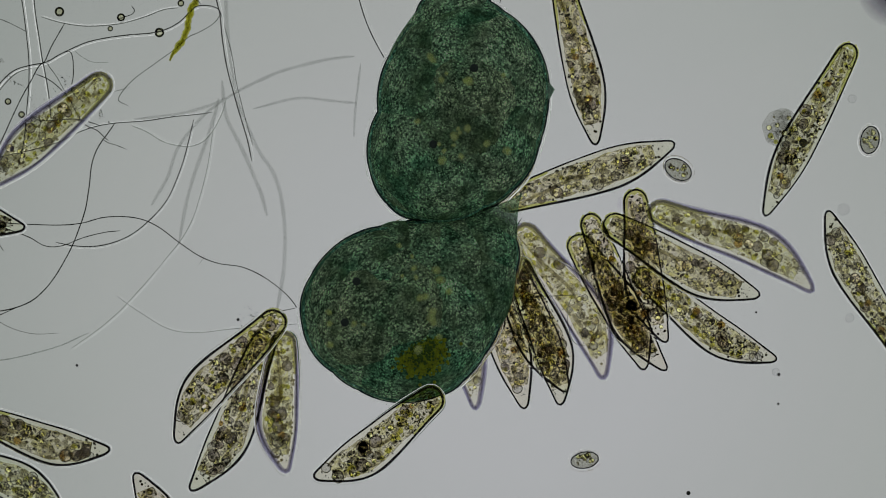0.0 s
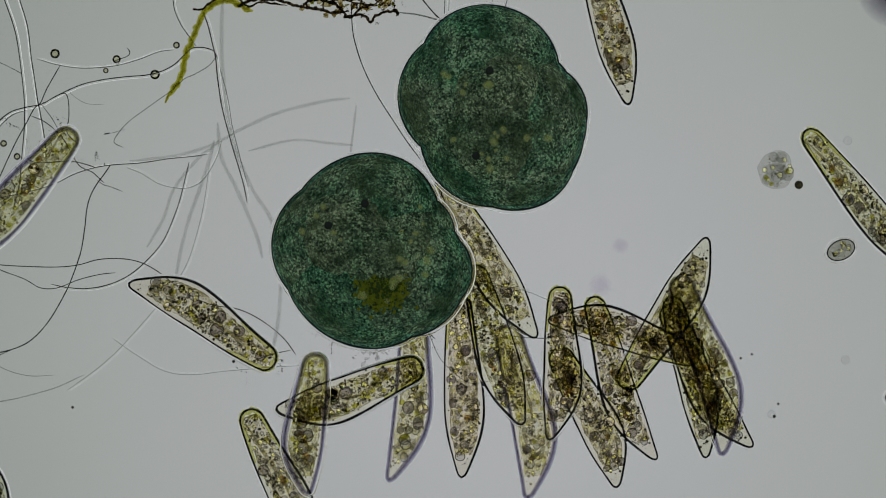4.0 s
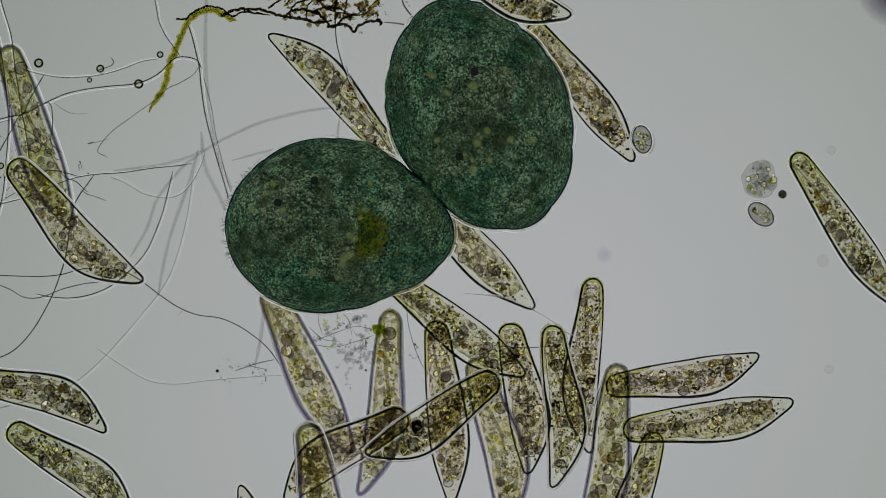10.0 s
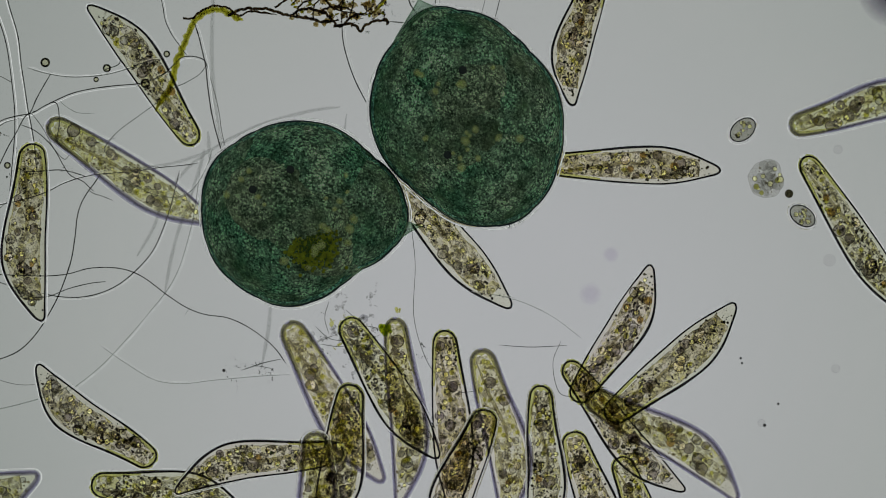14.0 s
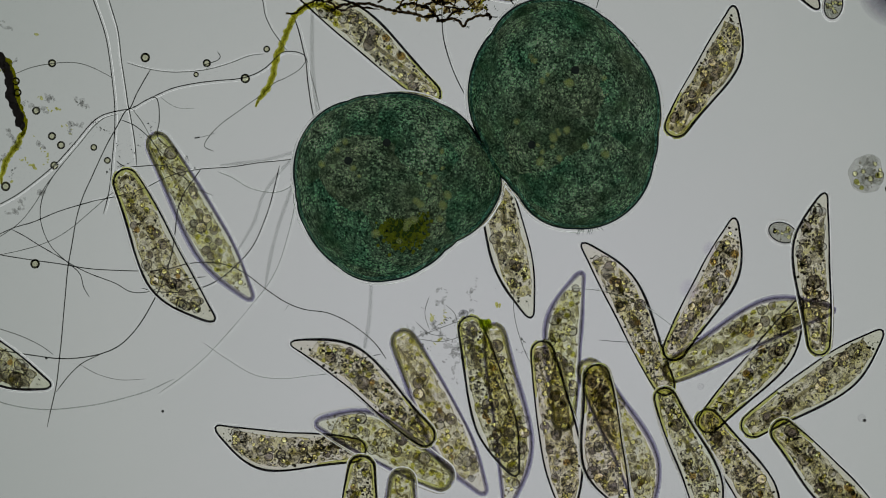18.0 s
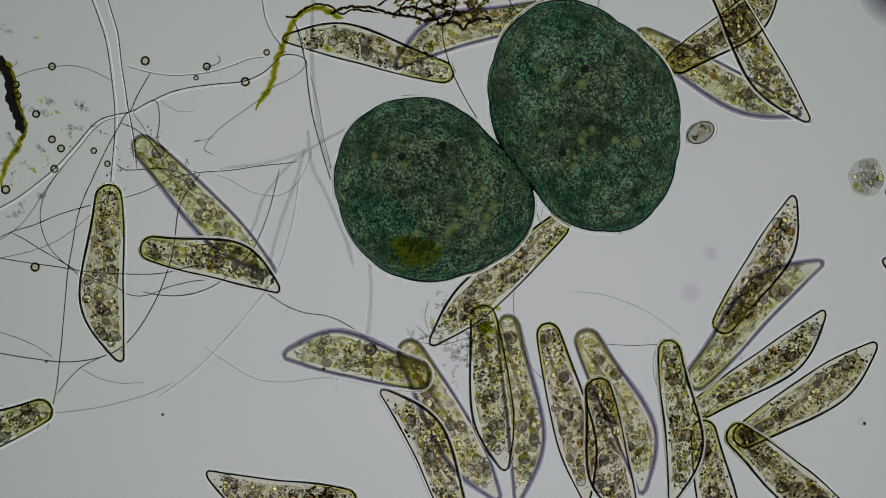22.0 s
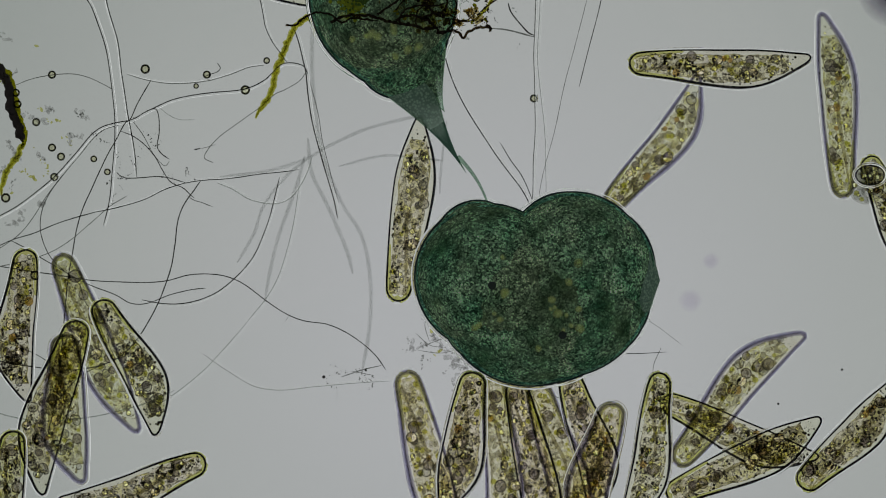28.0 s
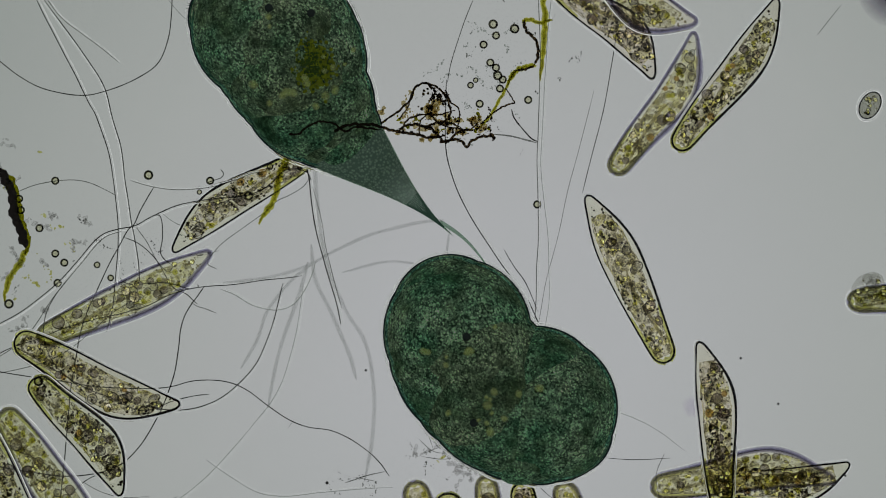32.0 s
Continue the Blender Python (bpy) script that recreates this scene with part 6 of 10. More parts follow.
    walk(stentor_b['lobes'][0], [(0, pose(.052, -.024, 0, 0, 0, 17)), (1, pose(.044, -.032, 0, 0, 0, 11)), (2, pose(.053, -.027, 0, 0, 0, 6)), (5, pose(.046, .018, 0, 0, 0, -48)), (6, pose(.035, .03, 0, 0, 0, -22)), (7, pose(-.011, .035, 0, 0, 0, 4)), (8, pose(-.028, .031, 0, 0, 0, 5)), (9, pose(.026, .027, 0, 0, 0, -2)), (10, pose(.011, .023, 0, 0, 0, 2)), (11, pose(.007, .041, 0, 0, 0, 4)), (12, pose(.021, .043, 0, 0, 0, -11)), (13, pose(.035, .032, 0, 0, 0, -15)), (14, pose(.017, .036, 0, 0, 0, -5)), (15, pose(.011, .035, 0, 0, 0, 2)), (18, pose(.039, .034, 0, 0, 0, -2)), (19, pose(.037, .035, 0, 0, 0, -3)), (20, pose(.026, .05, 0, 0, 0, -8)), (21, pose(-.002, .035, 0, 0, 0, 7)), (22, pose(.023, .028, 0, 0, 0, 0)), (23, pose(.009, .031, 0, 0, 0, 0)), (24, pose(-.006, .028, 0, 0, 0, -4)), (25, pose(-.039, .033, 0, 0, 0, -4)), (28, pose(.013, .021, 0, 0, 0, -15)), (29, pose(.04, .014, 0, 0, 0, -35)), (30, pose(.03, .025, 0, 0, 0, -24)), (31, pose(-.08, -.042, 0, 0, 0, -15)), (32, pose(.018, .001, 0, 0, 0, 22))])
    walk(stentor_b['lobes'][1], [(0, pose(.022, .021, 0, 0, 0, -3)), (1, pose(.024, .025, 0, 0, 0, -6)), (2, pose(-.021, .018, 0, 0, 0, 1)), (5, pose(-.022, -.039, 0, 0, 0, -18)), (6, pose(-.009, -.046, 0, 0, 0, -7)), (7, pose(-.024, -.022, 0, 0, 0, 22)), (8, pose(-.021, -.025, 0, 0, 0, 2)), (9, pose(-.006, -.022, 0, 0, 0, 10)), (10, pose(.002, -.033, 0, 0, 0, 0)), (11, pose(-.011, -.045, 0, 0, 0, -9)), (12, pose(.008, -.043, 0, 0, 0, 9)), (13, pose(.007, -.051, 0, 0, 0, -3)), (14, pose(-.014, -.035, 0, 0, 0, 1)), (15, pose(-.047, -.028, 0, 0, 0, -12)), (18, pose(.012, -.043, 0, 0, 0, 11)), (19, pose(.007, -.036, 0, 0, 0, 6)), (20, pose(-.01, -.02, 0, 0, 0, 0)), (21, pose(.003, -.038, 0, 0, 0, -4)), (22, pose(-.002, -.04, 0, 0, 0, 1)), (23, pose(-.01, -.041, 0, 0, 0, -16)), (24, pose(-.001, -.036, 0, 0, 0, -2)), (25, pose(.003, -.033, 0, 0, 0, -9)), (28, pose(-.055, .006, 0, 0, 0, 15)), (29, pose(-.045, .026, 0, 0, 0, 0)), (30, pose(-.085, .01, 0, 0, 0, 43)), (31, pose(-.053, .002, 0, 0, 0, 22)), (32, pose(-.052, -.002, 0, 0, 0, 16))])
    walk(stentor_b['lobes'][2], [(0, pose(-.061, .05, 0)), (1, pose(-.055, .029, 0)), (2, pose(-.054, 0, 0)), (5, pose(-.017, .019, 0)), (6, pose(-.023, .012, 0)), (7, pose(-.066, .003, 0)), (8, pose(-.078, .006, 0)), (9, pose(-.08, -.002, 0)), (10, pose(-.076, -.004, 0)), (11, pose(-.041, .019, 0)), (12, pose(-.041, .017, 0)), (13, pose(-.026, .023, 0)), (14, pose(-.074, -.002, 0)), (15, pose(-.075, -.003, 0)), (18, pose(-.075, -.025, 0)), (19, pose(-.063, -.01, 0)), (20, pose(-.087, .007, 0)), (21, pose(-.076, -.006, 0)), (22, pose(-.082, -.005, 0)), (23, pose(-.07, .01, 0)), (24, pose(-.074, .009, 0)), (25, pose(-.068, .024, 0)), (28, pose(-.073, -.062, 0)), (29, pose(-.091, .004, 0)), (30, pose(-.071, -.032, 0)), (31, pose(-.085, -.043, 0)), (32, pose(-.114, -.05, 0))])
    walk(stentor_b['lobes'][3], [(0, pose(-.038, .001, 0)), (1, pose(-.036, -.014, 0)), (2, pose(-.005, -.025, 0)), (5, pose(.028, 0, 0)), (6, pose(.026, 0, 0)), (7, pose(.052, -.018, 0)), (8, pose(.046, .024, 0)), (9, pose(.081, -.001, 0)), (10, pose(.082, -.008, 0)), (11, pose(.016, 0, 0)), (12, pose(.03, 0, 0)), (13, pose(.03, 0, 0)), (14, pose(.06, -.009, 0)), (15, pose(.011, -.042, 0)), (18, pose(.078, .008, 0)), (19, pose(.061, -.02, 0)), (20, pose(.035, .014, 0)), (21, pose(.063, .03, 0)), (22, pose(.08, .005, 0)), (23, pose(.096, -.016, 0)), (24, pose(.087, .013, 0)), (25, pose(.078, -.006, 0)), (28, pose(.081, -.041, 0)), (29, pose(.091, -.056, 0)), (30, pose(.085, -.044, 0)), (31, pose(.099, -.026, 0)), (32, pose(.091, -.019, 0))])
    walk(stentor_b['lobes'][4], [(0, pose(-.028, .012, 0, 0, 0, 0)), (1, pose(-.018, .004, 0, 0, 0, 0)), (2, pose(-.013, -.003, 0, 0, 0, 0)), (5, pose(-.073, .001, 0, 0, 0, 49)), (6, pose(-.071, -.006, 0, 0, 0, 58)), (7, pose(-.066, .007, 0, 0, 0, -12)), (8, pose(-.041, .001, 0, 0, 0, 0)), (9, pose(-.045, 0, 0, 0, 0, 0)), (10, pose(-.047, -.002, 0, 0, 0, 0)), (11, pose(-.08, -.007, 0, 0, 0, 61)), (12, pose(-.079, -.023, 0, 0, 0, 101)), (13, pose(-.079, -.011, 0, 0, 0, 88)), (14, pose(-.053, 0, 0, 0, 0, 0)), (15, pose(-.036, -.001, 0, 0, 0, 0)), (18, pose(-.021, .036, 0, 0, 0, 13)), (19, pose(-.003, .002, 0, 0, 0, 0)), (20, pose(-.031, .01, 0, 0, 0, 0)), (21, pose(-.045, .001, 0, 0, 0, 0)), (22, pose(-.056, -.003, 0, 0, 0, 0)), (23, pose(-.029, .002, 0, 0, 0, 0)), (24, pose(-.041, .005, 0, 0, 0, 0)), (25, pose(-.044, .004, 0, 0, 0, 0)), (28, pose(-.059, -.034, 0, 0, 0, 0)), (29, pose(-.081, -.035, 0, 0, 0, -6)), (30, pose(-.051, -.017, 0, 0, 0, 0)), (31, pose(-.048, -.025, 0, 0, 0, 0)), (32, pose(-.064, -.02, 0, 0, 0, 0))])
    walk(stentor_b['lobes'][5], [(0, pose(.07, .012, 0, 0, 0, 0)), (1, pose(.123, .003, 0, 0, 0, -4)), (2, pose(.134, -.007, 0, 0, 0, -3)), (5, pose(.065, -.036, 0, 0, 0, 75)), (6, pose(.088, -.015, 0, 0, 0, 84)), (7, pose(.088, .006, 0, 0, 0, 158)), (8, pose(.059, .001, 0, 0, 0, 180)), (9, pose(.055, 0, 0, 0, 0, 180)), (10, pose(.053, -.002, 0, 0, 0, 180)), (11, pose(.072, -.036, 0, 0, 0, 248)), (12, pose(.071, -.001, 0, 0, 0, 295)), (13, pose(.082, -.017, 0, 0, 0, 292)), (14, pose(.047, 0, 0, 0, 0, 360)), (15, pose(.064, -.001, 0, 0, 0, 360)), (18, pose(.055, -.004, 0, 0, 0, 360)), (19, pose(.086, -.002, 0, 0, 0, 350)), (20, pose(.062, -.007, 0, 0, 0, 359)), (21, pose(.055, .001, 0, 0, 0, 360)), (22, pose(.044, -.003, 0, 0, 0, 360)), (23, pose(.113, .029, 0, 0, 0, 326)), (24, pose(.059, .005, 0, 0, 0, 360)), (25, pose(.056, .004, 0, 0, 0, 360)), (28, pose(.041, -.034, 0, 0, 0, 360)), (29, pose(.053, -.018, 0, 0, 0, 360)), (30, pose(.049, -.017, 0, 0, 0, 360)), (31, pose(.023, .021, 0, 0, 0, 347)), (32, pose(.025, .002, 0, 0, 0, 358))])
    walk(stentor_b['lobes'][6], [(0, pose(.022, .012, 0, 0, 0, 0)), (1, pose(.032, .004, 0, 0, 0, 0)), (2, pose(.037, -.003, 0, 0, 0, 0)), (5, pose(-.001, -.008, 0, 0, 0, 0)), (6, pose(.007, -.009, 0, 0, 0, 0)), (7, pose(.004, .005, 0, 0, 0, 0)), (8, pose(.009, .001, 0, 0, 0, 0)), (9, pose(.005, 0, 0, 0, 0, 0)), (10, pose(.003, -.002, 0, 0, 0, 0)), (11, pose(-.003, -.008, 0, 0, 0, 0)), (12, pose(-.002, -.001, 0, 0, 0, 0)), (13, pose(.003, -.005, 0, 0, 0, 0)), (14, pose(-.003, 0, 0, 0, 0, 0)), (15, pose(.014, -.001, 0, 0, 0, 0)), (18, pose(.005, -.004, 0, 0, 0, 0)), (19, pose(.047, .002, 0, 0, 0, 0)), (20, pose(.019, .01, 0, 0, 0, 0)), (21, pose(.005, .001, 0, 0, 0, 0)), (22, pose(-.006, -.003, 0, 0, 0, 0)), (23, pose(.021, .002, 0, 0, 0, 0)), (24, pose(.009, .005, 0, 0, 0, 0)), (25, pose(.006, .004, 0, 0, 0, 0)), (28, pose(-.009, -.034, 0, 0, 0, 0)), (29, pose(.003, -.018, 0, 0, 0, 0)), (30, pose(-.001, -.017, 0, 0, 0, 0)), (31, pose(.002, -.025, 0, 0, 0, 0)), (32, pose(-.014, -.02, 0, 0, 0, 0))])
    walk(stentor_b['lobes'][7], [(0, pose(-.001, -.028, 0)), (0.5, pose(.087, -.016, 0)), (1, pose(-.066, .011, 0)), (1.5, pose(-.053, .032, 0)), (2, pose(.037, .031, 0)), (2.75, pose(.043, .031, 0)), (3.5, pose(.057, .028, 0)), (4.25, pose(.053, .032, 0)), (5, pose(.029, -.047, 0)), (5.5, pose(.075, -.006, 0)), (6, pose(.043, -.042, 0)), (6.5, pose(.037, -.039, 0)), (7, pose(-.042, .039, 0)), (7.5, pose(.077, -.013, 0)), (8, pose(-.067, -.02, 0)), (8.5, pose(.042, -.023, 0)), (9, pose(-.034, .024, 0)), (9.5, pose(.054, .03, 0)), (10, pose(.044, -.038, 0)), (10.5, pose(.081, -.017, 0)), (11, pose(.041, -.05, 0)), (11.5, pose(.042, -.047, 0)), (12, pose(-.041, -.045, 0)), (12.5, pose(-.041, -.045, 0)), (13, pose(-.041, -.045, 0)), (13.5, pose(.074, -.018, 0)), (14, pose(-.036, .031, 0)), (14.5, pose(.082, -.006, 0)), (15, pose(.042, .041, 0)), (15.75, pose(.087, -.003, 0)), (16.5, pose(.072, -.017, 0)), (17.25, pose(.091, .01, 0)), (18, pose(-.048, -.047, 0)), (18.5, pose(.076, .031, 0)), (19, pose(.083, .026, 0)), (19.5, pose(.056, -.021, 0)), (20, pose(-.006, .055, 0)), (20.5, pose(.075, -.002, 0)), (21, pose(.09, -.002, 0)), (21.5, pose(.09, -.002, 0)), (22, pose(.066, .031, 0)), (22.5, pose(.105, .009, 0)), (23, pose(.048, -.045, 0)), (23.5, pose(.104, .022, 0)), (24, pose(.064, -.022, 0)), (24.5, pose(.065, -.026, 0)), (25, pose(.072, -.029, 0)), (25.75, pose(-.015, -.047, 0)), (26.5, pose(-.032, -.056, 0)), (27.25, pose(-.093, -.007, 0)), (28, pose(-.099, -.055, 0)), (28.5, pose(-.072, -.049, 0)), (29, pose(.083, -.019, 0)), (29.5, pose(-.108, -.003, 0)), (30, pose(-.036, .037, 0)), (30.5, pose(.023, .025, 0)), (31, pose(-.088, -.007, 0)), (31.5, pose(-.12, -.042, 0)), (32, pose(-.085, -.057, 0))])
    walk(stentor_b['lobes'][8], [(0, pose(-.059, .009, 0)), (0.5, pose(-.014, -.029, 0)), (1, pose(-.005, -.038, 0)), (1.5, pose(-.064, -.001, 0)), (2, pose(.021, -.04, 0)), (2.75, pose(-.068, -.003, 0)), (3.5, pose(.017, -.046, 0)), (4.25, pose(-.069, -.009, 0)), (5, pose(-.055, -.032, 0)), (5.5, pose(.029, -.048, 0)), (6, pose(-.043, -.044, 0)), (6.5, pose(.053, .032, 0)), (7, pose(-.06, -.025, 0)), (7.5, pose(.048, .034, 0)), (8, pose(-.07, .028, 0)), (8.5, pose(.052, .032, 0)), (9, pose(-.056, -.026, 0)), (9.5, pose(.051, -.028, 0)), (10, pose(-.04, -.036, 0)), (10.5, pose(-.082, -.008, 0)), (11, pose(-.066, -.026, 0)), (11.5, pose(-.033, -.05, 0)), (12, pose(.045, -.039, 0)), (12.5, pose(.045, -.047, 0)), (13, pose(.047, -.051, 0)), (13.5, pose(-.081, -.006, 0)), (14, pose(.061, .023, 0)), (14.5, pose(-.008, -.05, 0)), (15, pose(-.041, .027, 0)), (15.75, pose(.001, -.053, 0)), (16.5, pose(.034, -.045, 0)), (17.25, pose(.044, -.04, 0)), (18, pose(.061, -.027, 0)), (18.5, pose(-.018, .026, 0)), (19, pose(-.018, .026, 0)), (19.5, pose(.077, .028, 0)), (20, pose(.025, -.024, 0)), (20.5, pose(.058, .045, 0)), (21, pose(-.048, -.033, 0)), (21.5, pose(.056, -.027, 0)), (22, pose(.049, -.032, 0)), (22.5, pose(.081, .028, 0)), (23, pose(-.05, -.031, 0)), (23.5, pose(.062, -.032, 0)), (24, pose(-.048, -.031, 0)), (24.5, pose(-.048, -.024, 0)), (25, pose(-.048, -.016, 0)), (25.75, pose(.073, -.038, 0)), (26.5, pose(-.089, .007, 0)), (27.25, pose(-.055, -.064, 0)), (28, pose(-.029, .029, 0)), (28.5, pose(-.103, -.012, 0)), (29, pose(-.082, .026, 0)), (29.5, pose(-.083, -.034, 0)), (30, pose(.076, -.006, 0)), (30.5, pose(-.109, -.024, 0)), (31, pose(-.107, -.044, 0)), (31.5, pose(.028, .012, 0)), (32, pose(.062, .008, 0))])
    walk(stentor_b['lobes'][9], [(0, pose(-.079, .075, 0)), (0.5, pose(-.021, .057, 0)), (1, pose(-.015, .051, 0)), (1.5, pose(.009, -.055, 0)), (2, pose(-.084, -.007, 0)), (2.75, pose(.012, -.058, 0)), (3.5, pose(-.086, -.008, 0)), (4.25, pose(.003, -.064, 0)), (5, pose(.052, .052, 0)), (5.5, pose(.052, .052, 0)), (6, pose(.095, .001, 0)), (6.5, pose(.1, -.004, 0)), (7, pose(.029, -.051, 0)), (7.5, pose(.056, -.038, 0)), (8, pose(.008, -.049, 0)), (8.5, pose(-.065, -.039, 0)), (9, pose(-.062, .031, 0)), (9.5, pose(-.062, .031, 0)), (10, pose(-.062, .031, 0)), (10.5, pose(.055, -.055, 0)), (11, pose(.084, -.025, 0)), (11.5, pose(.082, -.02, 0)), (12, pose(.075, .015, 0)), (12.5, pose(-.015, .059, 0)), (13, pose(-.006, .057, 0)), (13.5, pose(.052, -.054, 0)), (14, pose(.042, -.047, 0)), (14.5, pose(-.051, .04, 0)), (15, pose(-.02, -.064, 0)), (15.75, pose(.065, -.046, 0)), (16.5, pose(.107, .003, 0)), (17.25, pose(-.043, .034, 0)), (18, pose(-.1, -.007, 0)), (18.5, pose(.063, -.047, 0)), (19, pose(.086, -.034, 0)), (19.5, pose(-.106, .003, 0)), (20, pose(-.119, .011, 0)), (20.5, pose(.048, -.04, 0)), (21, pose(.069, -.037, 0)), (21.5, pose(.047, -.051, 0)), (22, pose(-.036, .04, 0)), (22.5, pose(.055, -.053, 0)), (23, pose(.129, -.014, 0)), (23.5, pose(.065, .047, 0)), (24, pose(.114, .029, 0)), (24.5, pose(.048, .039, 0)), (25, pose(.099, .017, 0)), (25.75, pose(-.102, .02, 0)), (26.5, pose(.085, -.057, 0)), (27.25, pose(-.059, .04, 0)), (28, pose(-.101, .004, 0)), (28.5, pose(.01, -.057, 0)), (29, pose(-.065, -.042, 0)), (29.5, pose(-.066, -.05, 0)), (30, pose(-.047, -.057, 0)), (30.5, pose(-.047, -.061, 0)), (31, pose(.128, -.047, 0)), (31.5, pose(.127, -.038, 0)), (32, pose(.125, -.031, 0))])
    walk(stentor_b['lobes'][10], [(0, pose(.105, -.014, 0)), (0.5, pose(.122, 0, 0)), (1, pose(.073, .043, 0)), (1.5, pose(.032, .049, 0)), (2, pose(-.05, .041, 0)), (2.75, pose(.066, -.05, 0)), (3.5, pose(-.052, -.042, 0)), (4.25, pose(.104, -.006, 0)), (5, pose(.084, -.007, 0)), (5.5, pose(-.061, -.047, 0)), (6, pose(-.083, -.016, 0)), (6.5, pose(.009, -.062, 0)), (7, pose(.083, -.027, 0)), (7.5, pose(-.073, -.034, 0)), (8, pose(-.106, .007, 0)), (8.5, pose(-.061, .04, 0)), (9, pose(.043, -.038, 0)), (9.5, pose(-.051, -.045, 0)), (10, pose(-.058, -.043, 0)), (10.5, pose(.065, .037, 0)), (11, pose(.046, .058, 0)), (11.5, pose(.074, .005, 0)), (12, pose(-.034, .053, 0)), (12.5, pose(-.071, .017, 0)), (13, pose(-.088, -.01, 0)), (13.5, pose(-.064, -.045, 0)), (14, pose(-.064, -.045, 0)), (14.5, pose(.073, .03, 0)), (15, pose(.051, -.054, 0)), (15.75, pose(.07, .037, 0)), (16.5, pose(-.045, .036, 0)), (17.25, pose(-.058, -.059, 0)), (18, pose(.106, .022, 0)), (18.5, pose(-.044, -.059, 0)), (19, pose(.039, -.058, 0)), (19.5, pose(-.045, -.046, 0)), (20, pose(-.055, -.037, 0)), (20.5, pose(.083, .04, 0)), (21, pose(.037, .061, 0)), (21.5, pose(.063, .052, 0)), (22, pose(-.064, -.048, 0)), (22.5, pose(-.06, -.047, 0)), (23, pose(-.054, .046, 0)), (23.5, pose(-.058, -.043, 0)), (24, pose(-.056, .044, 0)), (24.5, pose(-.051, .053, 0)), (25, pose(-.049, .062, 0)), (25.75, pose(-.06, -.045, 0)), (26.5, pose(.08, .015, 0)), (27.25, pose(.062, .022, 0)), (28, pose(-.062, -.089, 0)), (28.5, pose(.094, -.079, 0)), (29, pose(.094, -.086, 0)), (29.5, pose(-.024, .052, 0)), (30, pose(-.125, -.016, 0)), (30.5, pose(.084, .009, 0)), (31, pose(.066, .012, 0)), (31.5, pose(-.063, -.068, 0)), (32, pose(-.147, -.048, 0))])
    walk(stentor_b['lobes'][11], [(0, pose(-.033, -.047, 0)), (0.5, pose(-.088, -.004, 0)), (1, pose(-.084, .067, 0)), (1.5, pose(-.071, .06, 0)), (2, pose(.011, .06, 0)), (2.75, pose(-.006, .06, 0)), (3.5, pose(-.023, -.072, 0)), (4.25, pose(-.037, -.072, 0)), (5, pose(-.103, -.011, 0)), (5.5, pose(-.014, .064, 0)), (6, pose(-.025, .059, 0)), (6.5, pose(-.086, -.04, 0)), (7, pose(-.111, .004, 0)), (7.5, pose(.124, -.011, 0)), (8, pose(.105, .015, 0)), (8.5, pose(.116, .009, 0)), (9, pose(.089, .047, 0)), (9.5, pose(.089, .047, 0)), (10, pose(.132, -.012, 0)), (10.5, pose(-.075, -.053, 0)), (11, pose(-.045, -.078, 0)), (11.5, pose(-.105, -.018, 0)), (12, pose(-.09, .016, 0)), (12.5, pose(-.102, -.019, 0)), (13, pose(-.073, .036, 0)), (13.5, pose(-.038, .063, 0)), (14, pose(-.072, .047, 0)), (14.5, pose(-.087, -.051, 0)), (15, pose(-.119, .001, 0)), (15.75, pose(-.053, .052, 0)), (16.5, pose(.006, -.083, 0)), (17.25, pose(.125, .008, 0)), (18, pose(-.071, .03, 0)), (18.5, pose(.13, .017, 0)), (19, pose(-.047, -.066, 0)), (19.5, pose(.042, -.062, 0)), (20, pose(.12, .015, 0)), (20.5, pose(.126, .007, 0)), (21, pose(.042, -.074, 0)), (21.5, pose(-.06, .051, 0)), (22, pose(-.129, -.008, 0)), (22.5, pose(-.089, -.043, 0)), (23, pose(.065, .064, 0)), (23.5, pose(-.054, .061, 0)), (24, pose(.058, .06, 0)), (24.5, pose(.112, .037, 0)), (25, pose(.043, .047, 0)), (25.75, pose(.046, .047, 0)), (26.5, pose(-.078, -.07, 0)), (27.25, pose(-.1, .03, 0)), (28, pose(-.12, .001, 0)), (28.5, pose(-.11, -.065, 0)), (29, pose(-.112, -.044, 0)), (29.5, pose(.003, -.057, 0)), (30, pose(-.095, -.07, 0)), (30.5, pose(-.025, .058, 0)), (31, pose(-.013, .047, 0)), (31.5, pose(-.129, 0, 0)), (32, pose(-.146, -.015, 0))])
